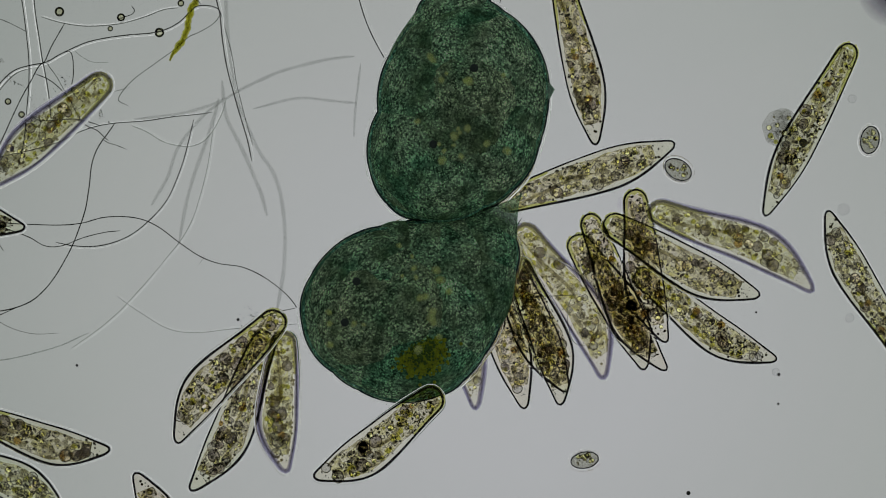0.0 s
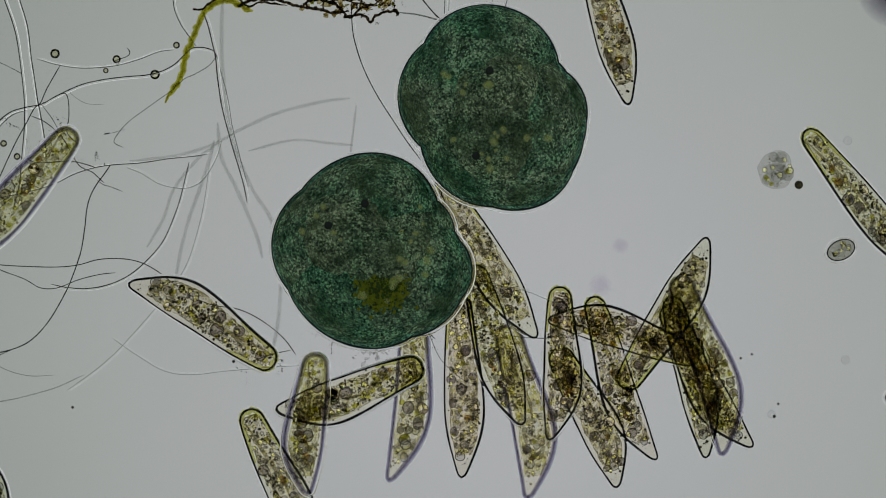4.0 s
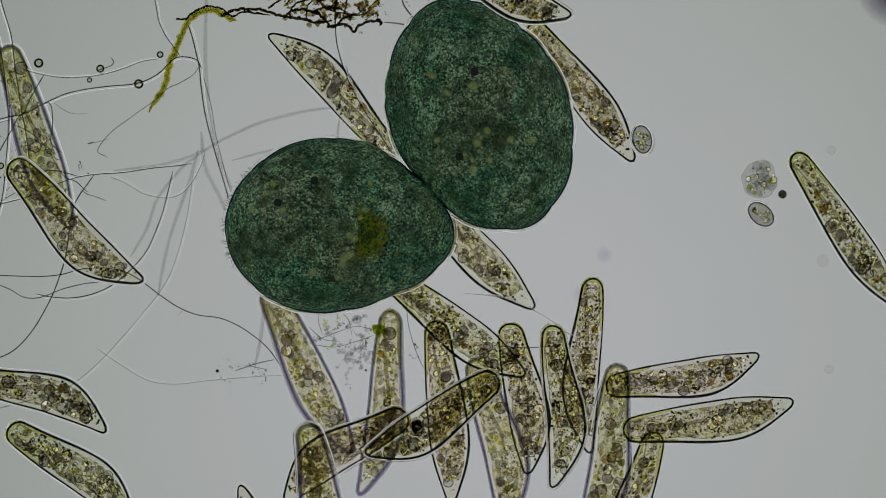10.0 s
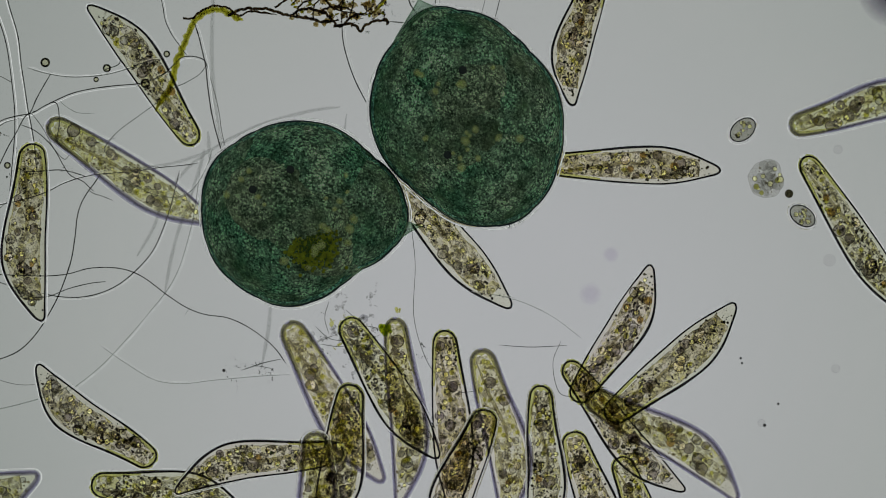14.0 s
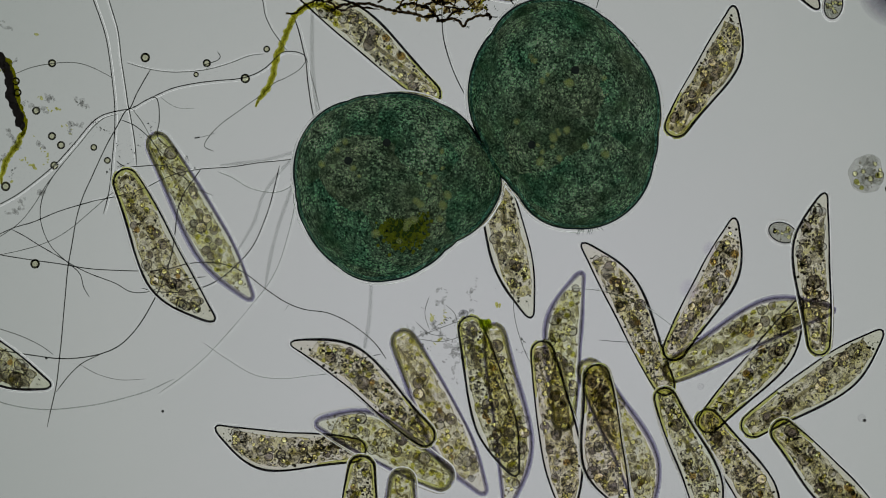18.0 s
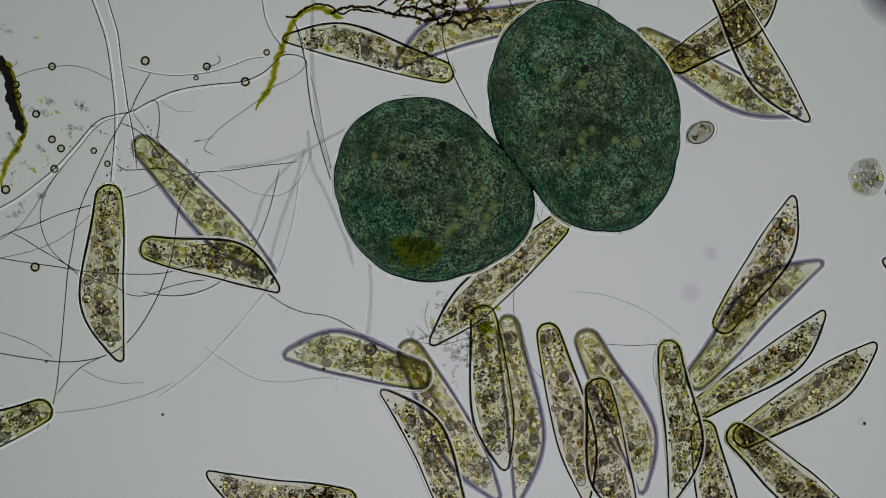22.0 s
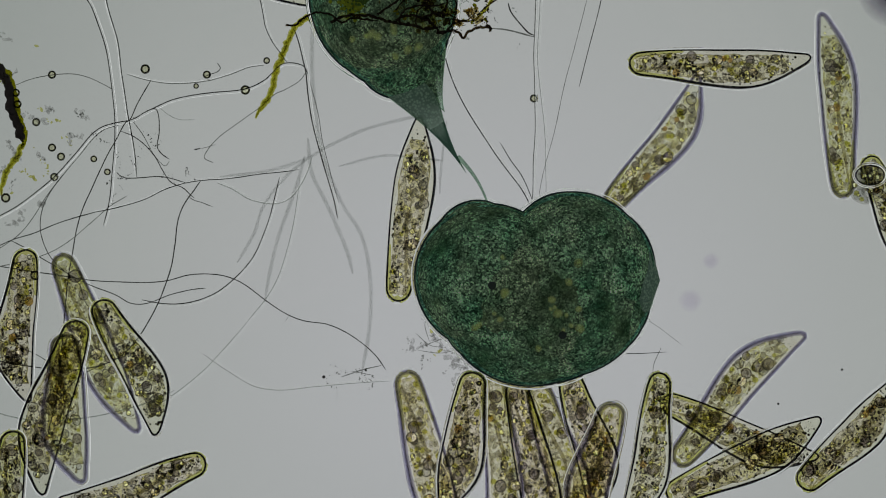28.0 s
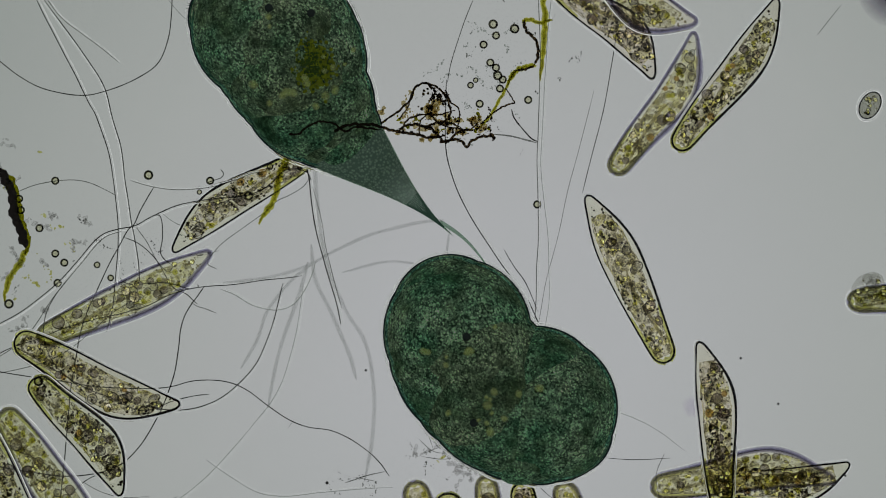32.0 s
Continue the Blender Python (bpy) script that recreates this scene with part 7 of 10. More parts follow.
    walk(stentor_b['lobes'][12], [(0, pose(.011, -.063, 0)), (0.5, pose(-.005, -.064, 0)), (1, pose(.1, -.049, 0)), (1.5, pose(.1, -.051, 0)), (2, pose(.104, -.05, 0)), (2.75, pose(-.04, -.06, 0)), (3.5, pose(.071, -.065, 0)), (4.25, pose(.004, .064, 0)), (5, pose(-.012, .064, 0)), (5.5, pose(-.101, -.011, 0)), (6, pose(-.077, -.051, 0)), (6.5, pose(.072, -.056, 0)), (7, pose(.088, .041, 0)), (7.5, pose(.088, .041, 0)), (8, pose(.091, .037, 0)), (8.5, pose(-.125, .002, 0)), (9, pose(-.125, -.006, 0)), (9.5, pose(-.044, .052, 0)), (10, pose(-.044, .052, 0)), (10.5, pose(-.116, -.013, 0)), (11, pose(-.107, -.019, 0)), (11.5, pose(-.093, .014, 0)), (12, pose(-.103, -.02, 0)), (12.5, pose(-.101, -.007, 0)), (13, pose(-.101, -.007, 0)), (13.5, pose(-.021, .069, 0)), (14, pose(-.119, -.001, 0)), (14.5, pose(.073, -.054, 0)), (15, pose(.085, .037, 0)), (15.75, pose(-.085, -.059, 0)), (16.5, pose(.074, -.057, 0)), (17.25, pose(.094, -.038, 0)), (18, pose(.094, -.038, 0)), (18.5, pose(.12, -.005, 0)), (19, pose(.127, 0, 0)), (19.5, pose(.128, .013, 0)), (20, pose(.098, .043, 0)), (20.5, pose(-.129, .008, 0)), (21, pose(-.069, .048, 0)), (21.5, pose(-.064, -.062, 0)), (22, pose(.125, .003, 0)), (22.5, pose(-.055, .054, 0)), (23, pose(-.078, .054, 0)), (23.5, pose(.137, .024, 0)), (24, pose(.106, -.028, 0)), (24.5, pose(.121, .025, 0)), (25, pose(.046, -.07, 0)), (25.75, pose(.098, .028, 0)), (26.5, pose(-.07, .057, 0)), (27.25, pose(-.12, -.046, 0)), (28, pose(-.129, -.033, 0)), (28.5, pose(-.023, .064, 0)), (29, pose(.003, .066, 0)), (29.5, pose(.104, .004, 0)), (30, pose(.088, .028, 0)), (30.5, pose(.066, .039, 0)), (31, pose(.061, .03, 0)), (31.5, pose(-.008, .046, 0)), (32, pose(-.008, .046, 0))])
    walk(stentor_b['lobes'][13], [(0, pose(.16, -.005, 0)), (0.5, pose(.167, -.003, 0)), (1, pose(.177, .001, 0)), (1.5, pose(.187, .001, 0)), (2, pose(.188, -.002, 0)), (2.75, pose(.101, .053, 0)), (3.5, pose(.003, .077, 0)), (4.25, pose(.051, -.088, 0)), (5, pose(.101, -.05, 0)), (5.5, pose(.068, -.081, 0)), (6, pose(.085, -.07, 0)), (6.5, pose(.103, .044, 0)), (7, pose(.14, -.001, 0)), (7.5, pose(.005, -.082, 0)), (8, pose(.144, -.023, 0)), (8.5, pose(.15, -.019, 0)), (9, pose(.156, -.016, 0)), (9.5, pose(.152, -.017, 0)), (10, pose(.06, .073, 0)), (10.5, pose(.068, .076, 0)), (11, pose(.099, .011, 0)), (11.5, pose(.067, .082, 0)), (12, pose(.074, .08, 0)), (12.5, pose(.11, .013, 0)), (13, pose(.117, 0, 0)), (13.5, pose(.101, .044, 0)), (14, pose(.076, .07, 0)), (14.5, pose(.132, .003, 0)), (15, pose(.14, -.005, 0)), (15.75, pose(.14, .004, 0)), (16.5, pose(.143, .006, 0)), (17.25, pose(.029, -.094, 0)), (18, pose(.071, -.075, 0)), (18.5, pose(.15, .013, 0)), (19, pose(.151, .006, 0)), (19.5, pose(.1, -.045, 0)), (20, pose(.063, -.055, 0)), (20.5, pose(-.067, -.07, 0)), (21, pose(-.137, .001, 0)), (21.5, pose(.144, -.006, 0)), (22, pose(.134, -.019, 0)), (22.5, pose(.146, -.02, 0)), (23, pose(.154, .04, 0)), (23.5, pose(.146, .042, 0)), (24, pose(.082, .072, 0)), (24.5, pose(.107, -.052, 0)), (25, pose(-.129, .038, 0)), (25.75, pose(-.095, .065, 0)), (26.5, pose(.062, .057, 0)), (27.25, pose(-.032, -.106, 0)), (28, pose(.101, -.104, 0)), (28.5, pose(.108, .015, 0)), (29, pose(.09, -.121, 0)), (29.5, pose(.093, -.115, 0)), (30, pose(.096, -.108, 0)), (30.5, pose(.115, -.091, 0)), (31, pose(.131, -.082, 0)), (31.5, pose(.07, .048, 0)), (32, pose(-.113, .033, 0))])
    walk(stentor_b['lobes'][14], [(0, pose(-.107, .092, 0)), (0.5, pose(-.1, .087, 0)), (1, pose(-.094, .078, 0)), (1.5, pose(-.071, -.056, 0)), (2, pose(-.057, -.064, 0)), (2.75, pose(.171, -.007, 0)), (3.5, pose(.158, -.006, 0)), (4.25, pose(-.074, -.069, 0)), (5, pose(-.07, .051, 0)), (5.5, pose(-.07, .051, 0)), (6, pose(-.078, .039, 0)), (6.5, pose(.055, .083, 0)), (7, pose(.038, .087, 0)), (7.5, pose(.038, .087, 0)), (8, pose(.016, .086, 0)), (8.5, pose(.041, .081, 0)), (9, pose(-.143, -.003, 0)), (9.5, pose(-.142, -.005, 0)), (10, pose(-.14, -.005, 0)), (10.5, pose(-.056, -.083, 0)), (11, pose(-.072, -.078, 0)), (11.5, pose(-.077, -.075, 0)), (12, pose(-.047, -.091, 0)), (12.5, pose(-.083, -.07, 0)), (13, pose(-.083, -.07, 0)), (13.5, pose(.13, -.009, 0)), (14, pose(.13, -.009, 0)), (14.5, pose(.031, -.088, 0)), (15, pose(-.008, -.097, 0)), (15.75, pose(.044, -.09, 0)), (16.5, pose(-.075, -.082, 0)), (17.25, pose(-.125, .012, 0)), (18, pose(-.014, .08, 0)), (18.5, pose(-.128, -.009, 0)), (19, pose(-.127, -.006, 0)), (19.5, pose(-.034, .079, 0)), (20, pose(-.152, .015, 0)), (20.5, pose(.055, .095, 0)), (21, pose(.063, .088, 0)), (21.5, pose(-.14, -.002, 0)), (22, pose(-.073, .057, 0)), (22.5, pose(-.135, -.001, 0)), (23, pose(-.096, -.049, 0)), (23.5, pose(-.13, .02, 0)), (24, pose(-.134, .022, 0)), (24.5, pose(-.131, .03, 0)), (25, pose(-.127, .031, 0)), (25.75, pose(.01, -.09, 0)), (26.5, pose(.093, -.088, 0)), (27.25, pose(.096, -.098, 0)), (28, pose(.086, .035, 0)), (28.5, pose(-.122, .039, 0)), (29, pose(-.153, .005, 0)), (29.5, pose(-.117, .056, 0)), (30, pose(-.13, -.054, 0)), (30.5, pose(-.136, .021, 0)), (31, pose(-.143, -.002, 0)), (31.5, pose(-.117, .03, 0)), (32, pose(-.179, -.058, 0))])
    walk(stentor_b['collar'], [(0, pose(.205, 0, 0, 0, 0, 0)), (1, pose(.205, 0, 0, 0, 0, 0)), (2, pose(.205, 0, 0, 0, 0, 0)), (5, pose(.143, 0, 0, 0, 0, 0)), (6, pose(.141, 0, 0, 0, 0, 0)), (7, pose(.206, .032, 0, 0, 0, -4)), (8, pose(.249, -.018, 0, 0, 0, -2)), (9, pose(.249, -.018, 0, 0, 0, -1)), (10, pose(.221, .003, 0, 0, 0, -9)), (11, pose(.147, 0, 0, 0, 0, 0)), (12, pose(.145, 0, 0, 0, 0, 0)), (13, pose(.145, 0, 0, 0, 0, 0)), (14, pose(.228, -.01, 0, 0, 0, -7)), (15, pose(.222, -.021, 0, 0, 0, 4)), (18, pose(.174, 0, 0, 0, 0, 0)), (19, pose(.205, 0, 0, 0, 0, 0)), (20, pose(.19, .018, 0, 0, 0, 0)), (21, pose(.242, -.015, 0, 0, 0, -1)), (22, pose(.177, 0, 0, 0, 0, 0)), (23, pose(.174, 0, 0, 0, 0, 0)), (24, pose(.18, 0, 0, 0, 0, 0)), (25, pose(.179, 0, 0, 0, 0, 0)), (28, pose(.1, 0, 0, 0, 0, 0)), (29, pose(.1, 0, 0, 0, 0, 0)), (30, pose(.1, 0, 0, 0, 0, 0)), (31, pose(.095, -.011, 0, 0, 0, 0)), (32, pose(.079, -.009, 0, 0, 0, 0))])
    walk(stentor_b['thread'], [(0, pose(.352, -.014, 0, 0, 0, 13)), (1, pose(.344, .029, 0, 0, 0, 20)), (2, pose(.358, -.028, 0, 0, 0, -19)), (5, pose(.07, 0, 0, 0, 0, 0)), (6, pose(.07, 0, 0, 0, 0, -1)), (7, pose(.07, 0, 0, 0, 0, 0)), (8, pose(.07, 0, 0, 0, 0, 0)), (9, pose(.07, 0, 0, 0, 0, 0)), (10, pose(.07, 0, 0, 0, 0, 0)), (11, pose(.07, 0, 0, 0, 0, 0)), (12, pose(.07, 0, 0, 0, 0, 0)), (13, pose(.07, 0, 0, 0, 0, 0)), (14, pose(.07, 0, 0, 0, 0, 0)), (15, pose(.07, 0, 0, 0, 0, 0)), (18, pose(.07, 0, 0, 0, 0, 0)), (19, pose(.378, .029, 0, 0, 0, -11)), (20, pose(.368, .028, 0, 0, 0, 9)), (21, pose(.07, 0, 0, 0, 0, 0)), (22, pose(.07, 0, 0, 0, 0, 0)), (23, pose(.07, 0, 0, 0, 0, 0)), (24, pose(.07, 0, 0, 0, 0, 0)), (25, pose(.07, 0, 0, 0, 0, 0)), (28, pose(.07, 0, 0, 0, 0, -2)), (29, pose(.07, 0, 0, 0, 0, 0)), (30, pose(.07, 0, 0, 0, 0, 0)), (31, pose(.07, 0, 0, 0, 0, 5)), (32, pose(.07, 0, 0, 0, 0, 4))])
    walk(stentor_b['shoulder'], [(0, pose(.274, -.005, 0, 0, 0, -8)), (1, pose(.263, .028, 0, 0, 0, -4)), (2, pose(.273, .035, 0, 0, 0, 1)), (5, pose(.143, 0, 0, 0, 0, 0)), (6, pose(.141, 0, 0, 0, 0, 0)), (7, pose(.211, -.026, 0, 0, 0, 5)), (8, pose(.262, -.027, 0, 0, 0, 0)), (9, pose(.191, -.012, 0, 0, 0, 5)), (10, pose(.218, -.032, 0, 0, 0, 4)), (11, pose(.147, 0, 0, 0, 0, 0)), (12, pose(.145, 0, 0, 0, 0, 0)), (13, pose(.145, 0, 0, 0, 0, 0)), (14, pose(.178, -.017, 0, 0, 0, 0)), (15, pose(.261, .002, 0, 0, 0, -8)), (18, pose(.174, 0, 0, 0, 0, 0)), (19, pose(.3, .024, 0, 0, 0, 1)), (20, pose(.274, .019, 0, 0, 0, 0)), (21, pose(.216, -.033, 0, 0, 0, 0)), (22, pose(.177, 0, 0, 0, 0, 0)), (23, pose(.174, 0, 0, 0, 0, 0)), (24, pose(.18, 0, 0, 0, 0, 0)), (25, pose(.179, 0, 0, 0, 0, 0)), (28, pose(.122, -.019, 0, 0, 0, 4)), (29, pose(.1, 0, 0, 0, 0, 0)), (30, pose(.089, -.009, 0, 0, 0, 4)), (31, pose(.101, -.015, 0, 0, 0, 3)), (32, pose(.06, -.03, 0, 0, 0, -2))])
    walk(stentor_b['stalk'], [(0, pose(.269, -.033, 0, 0, 0, 13)), (1, pose(.265, -.001, 0, 0, 0, 20)), (2, pose(.277, -.001, 0, 0, 0, -19)), (5, pose(.143, 0, 0, 0, 0, 0)), (6, pose(.159, -.01, 0, 0, 0, -1)), (7, pose(.154, 0, 0, 0, 0, 0)), (8, pose(.195, -.011, 0, 0, 0, 0)), (9, pose(.174, 0, 0, 0, 0, 0)), (10, pose(.174, 0, 0, 0, 0, 0)), (11, pose(.147, 0, 0, 0, 0, 0)), (12, pose(.145, 0, 0, 0, 0, 0)), (13, pose(.145, 0, 0, 0, 0, 0)), (14, pose(.169, 0, 0, 0, 0, 0)), (15, pose(.174, 0, 0, 0, 0, 0)), (18, pose(.174, 0, 0, 0, 0, 0)), (19, pose(.294, .045, 0, 0, 0, -11)), (20, pose(.284, .014, 0, 0, 0, 9)), (21, pose(.18, 0, 0, 0, 0, 0)), (22, pose(.177, 0, 0, 0, 0, 0)), (23, pose(.174, 0, 0, 0, 0, 0)), (24, pose(.18, 0, 0, 0, 0, 0)), (25, pose(.179, 0, 0, 0, 0, 0)), (28, pose(.073, -.046, 0, 0, 0, -2)), (29, pose(.1, 0, 0, 0, 0, 0)), (30, pose(.1, 0, 0, 0, 0, 0)), (31, pose(.093, .021, 0, 0, 0, 5)), (32, pose(.091, -.031, 0, 0, 0, 4))])
    walk(stentor_a['mass'], [(0, pose(.01, -.093, .095)), (1, pose(.02, -.08, .096)), (2, pose(.032, -.097, .09)), (5, pose(.051, -.042, .11)), (6, pose(.067, -.033, .107)), (7, pose(.047, -.047, .109)), (8, pose(.052, -.036, .111)), (9, pose(.069, -.015, .109)), (10, pose(.083, -.002, .102)), (11, pose(.051, -.02, .113)), (12, pose(.068, -.042, .104)), (13, pose(.051, -.052, .106)), (14, pose(.052, -.047, .108)), (15, pose(.059, -.023, .111)), (18, pose(.052, -.058, .104)), (19, pose(.054, -.063, .101)), (20, pose(.059, -.049, .105)), (21, pose(.05, -.055, .105)), (22, pose(.017, -.098, .086)), (23, pose(-.015, -.075, .091)), (24, pose(.019, -.049, .11)), (25, pose(.047, -.06, .104)), (28, pose(-.015, -.037, .106)), (29, pose(.013, -.055, .107)), (30, pose(.041, -.009, .116)), (31, pose(.015, .011, .114)), (32, pose(.051, .015, .111))])
    walk(paramecia[0], [(0, pose(-.541, .121, .4, 0, 0, 43)), (1, pose(-.539, .101, .4, 0, 0, 49)), (2, pose(-.55, .088, .4, 0, 0, 54)), (5, pose(-.583, .085, .4, 0, 0, 51)), (6, pose(-.646, .048, .4, 0, 0, 46)), (7, pose(-1.069, .048, .4, 0, 0, 46)), (32, pose(-1.069, .048, .4, 0, 0, 46))])
    walk(paramecia[1], [(0, pose(-.692, -.01, .58, 0, 0, 157)), (1, pose(-.629, -.04, .58, 0, 0, 156)), (2, pose(-.648, -.106, .58, 0, 0, 146)), (3, pose(-1.073, -.083, .58, 0, 0, 146)), (6, pose(-1.073, .95, .58, 0, 0, 140)), (9.2, pose(.27, .604, .58, 0, 0, 140)), (9.6, pose(.292, .463, .58, 0, 0, 140)), (10, pose(.297, .458, .58, 0, 0, 155)), (10.3, pose(.301, .451, .58, 0, 0, 155)), (10.6, pose(.327, .457, .58, 0, 0, 150)), (11, pose(.338, .624, .58, 0, 0, 150)), (12, pose(.348, .85, .58, 0, 0, 150)), (32, pose(.348, .85, .58, 0, 0, 150))])
    walk(paramecia[2], [(0, pose(-.216, -.304, .76, 0, 0, 51)), (1, pose(-.198, -.256, .76, 0, 0, 67)), (1.5, pose(-.226, -.231, .76, 0, 0, -8)), (2, pose(-.255, -.205, .76, 0, 0, -82)), (5, pose(-.237, -.122, .76, 0, 0, -11)), (6, pose(-.237, -.891, .76, 0, 0, -11)), (32, pose(-.237, -.891, .76, 0, 0, -11))])
    walk(paramecia[3], [(0, pose(-.208, -.378, .52, 0, 0, 64)), (1, pose(-.198, -.366, .52, 0, 0, 67)), (2, pose(-.199, -.383, .52, 0, 0, 84)), (5, pose(-.087, -.447, .52, 0, 0, 113)), (6, pose(-.13, -.316, .52, 0, 0, 75)), (7, pose(-.087, -.488, .52, 0, 0, 84)), (8, pose(-.088, -.498, .52, 0, 0, 83)), (9, pose(-.088, -.921, .52, 0, 0, 83)), (32, pose(-.088, -.921, .52, 0, 0, 83))])
    walk(paramecia[4], [(0, pose(-.121, -.353, .7, 0, 0, 91)), (1, pose(-.125, -.336, .7, 0, 0, 94)), (2, pose(-.146, -.315, .7, 0, 0, 93)), (5, pose(-.022, -.313, .7, 0, 0, 85)), (6, pose(-.01, -.325, .7, 0, 0, 94)), (7, pose(-.005, -.349, .7, 0, 0, 96)), (8, pose(-.004, -.372, .7, 0, 0, 102)), (9, pose(-.006, -.406, .7, 0, 0, 103)), (10, pose(-.013, -.415, .7, 0, 0, 106)), (11, pose(-.016, -.425, .7, 0, 0, 103)), (12, pose(-.015, -.43, .7, 0, 0, 104)), (13, pose(-.011, -.424, .7, 0, 0, 106)), (14, pose(-.028, -.433, .7, 0, 0, 98)), (15, pose(-.018, -.436, .7, 0, 0, 102)), (18, pose(-.073, -.506, .7, 0, 0, 92)), (19, pose(-.073, -.5, .7, 0, 0, 92)), (20, pose(-.024, -.44, .7, 0, 0, 99)), (21, pose(-.059, -.516, .7, 0, 0, 102)), (22, pose(-.058, -.876, .7, 0, 0, 102)), (32, pose(-.058, -.876, .7, 0, 0, 102))])
    walk(paramecia[5], [(0, pose(-.288, -1.007, .46, 0, 0, -94)), (1, pose(-.288, -.548, .46, 0, 0, -94)), (2, pose(-.24, -.015, .46, 0, 0, -95)), (3, pose(-.236, 1.049, .46, 0, 0, -95)), (32, pose(-.236, 1.049, .46, 0, 0, -95))])
    walk(paramecia[6], [(0, pose(.048, -.418, .64, 0, 0, 34)), (1, pose(.034, -.35, .64, 0, 0, 8)), (2, pose(-.004, -.292, .64, 0, 0, -6)), (5, pose(.028, -.259, .64, 0, 0, 37)), (6, pose(.084, -.263, .64, 0, 0, 51)), (7, pose(.103, -.278, .64, 0, 0, 42)), (8, pose(.118, -.283, .64, 0, 0, 31)), (9, pose(.176, -.273, .64, 0, 0, 33)), (10, pose(.179, -.29, .64, 0, 0, 30)), (11, pose(.011, -.342, .64, 0, 0, 42)), (12, pose(.01, -.358, .64, 0, 0, 49)), (13, pose(-.015, -.363, .64, 0, 0, 56)), (14, pose(.004, -.362, .64, 0, 0, 77)), (15, pose(.017, -.377, .64, 0, 0, 79)), (18, pose(-.151, -.495, .64, 0, 0, 81)), (19, pose(-.151, -.894, .64, 0, 0, 81)), (32, pose(-.151, -.894, .64, 0, 0, 81))])
    walk(paramecia[7], [(0, pose(-.004, -.909, .4, 0, 0, 26)), (8, pose(-.004, -.909, .4, 0, 0, 26)), (9, pose(-.004, -.356, .4, 0, 0, 26)), (10, pose(.016, -.357, .4, 0, 0, 36)), (11, pose(.186, -.36, .4, 0, 0, 52)), (12, pose(.199, -.398, .4, 0, 0, 63)), (13, pose(.207, -.412, .4, 0, 0, 67)), (14, pose(.217, -.408, .4, 0, 0, 75)), (15, pose(.263, -.416, .4, 0, 0, 95)), (18, pose(.288, -.343, .4, 0, 0, 103)), (19, pose(.316, -.355, .4, 0, 0, 113)), (20, pose(.324, -.337, .4, 0, 0, 124)), (21, pose(.307, -.338, .4, 0, 0, 118)), (22, pose(.297, -.36, .4, 0, 0, 106)), (23, pose(.316, -.439, .4, 0, 0, 104)), (24, pose(.318, -.915, .4, 0, 0, 104)), (32, pose(.318, -.915, .4, 0, 0, 104))])
    walk(paramecia[8], [(0, pose(.166, -.219, .042, 0, 0, 111)), (1, pose(.129, -.259, .042, 0, 0, 116)), (2, pose(.128, -.247, .042, 0, 0, 100)), (5, pose(.087, -.291, .042, 0, 0, 79)), (6, pose(.08, -.305, .042, 0, 0, 77)), (7, pose(.09, -.271, .042, 0, 0, 82)), (8, pose(.103, -.277, .042, 0, 0, 87)), (9, pose(.092, -.28, .042, 0, 0, 83)), (10, pose(.082, -.28, .042, 0, 0, 80)), (11, pose(.09, -.288, .042, 0, 0, 80)), (12, pose(.105, -.295, .042, 0, 0, 84)), (13, pose(.111, -.29, .042, 0, 0, 89)), (14, pose(.109, -.296, .042, 0, 0, 91)), (15, pose(.113, -.308, .042, 0, 0, 93)), (18, pose(.115, -.313, .042, 0, 0, 94)), (19, pose(.123, -.317, .042, 0, 0, 95)), (20, pose(.118, -.31, .042, 0, 0, 93)), (21, pose(.122, -.293, .042, 0, 0, 93)), (22, pose(.138, -.292, .042, 0, 0, 93)), (23, pose(.14, -.328, .042, 0, 0, 95)), (24, pose(.13, -.304, .042, 0, 0, 89)), (25, pose(.109, -.329, .042, 0, 0, 87)), (28, pose(.102, -.386, .042, 0, 0, 89)), (29, pose(.089, -.392, .042, 0, 0, 92)), (30, pose(.085, -.39, .042, 0, 0, 93)), (32, pose(.089, -.379, .042, 0, 0, 92))])
    walk(paramecia[9], [(0, pose(.261, -.221, .048, 0, 0, 107)), (1, pose(.233, -.252, .048, 0, 0, 115)), (2, pose(.221, -.27, .048, 0, 0, 99)), (5, pose(.192, -.262, .048, 0, 0, 89)), (6, pose(.186, -.272, .048, 0, 0, 86)), (7, pose(.178, -.279, .048, 0, 0, 91)), (8, pose(.186, -.286, .048, 0, 0, 94)), (9, pose(.201, -.287, .048, 0, 0, 94)), (10, pose(.199, -.295, .048, 0, 0, 95)), (11, pose(.201, -.293, .048, 0, 0, 92)), (12, pose(.199, -.295, .048, 0, 0, 91)), (13, pose(.193, -.303, .048, 0, 0, 89)), (14, pose(.197, -.314, .048, 0, 0, 93)), (15, pose(.193, -.328, .048, 0, 0, 96)), (18, pose(.208, -.34, .048, 0, 0, 99)), (19, pose(.218, -.333, .048, 0, 0, 101)), (20, pose(.227, -.331, .048, 0, 0, 104)), (21, pose(.225, -.303, .048, 0, 0, 104)), (22, pose(.229, -.299, .048, 0, 0, 103)), (23, pose(.239, -.302, .048, 0, 0, 102)), (24, pose(.229, -.322, .048, 0, 0, 106)), (25, pose(.193, -.299, .048, 0, 0, 102)), (28, pose(.167, -.391, .048, 0, 0, 101)), (29, pose(.161, -.403, .048, 0, 0, 98)), (32, pose(.161, -.385, .048, 0, 0, 97))])
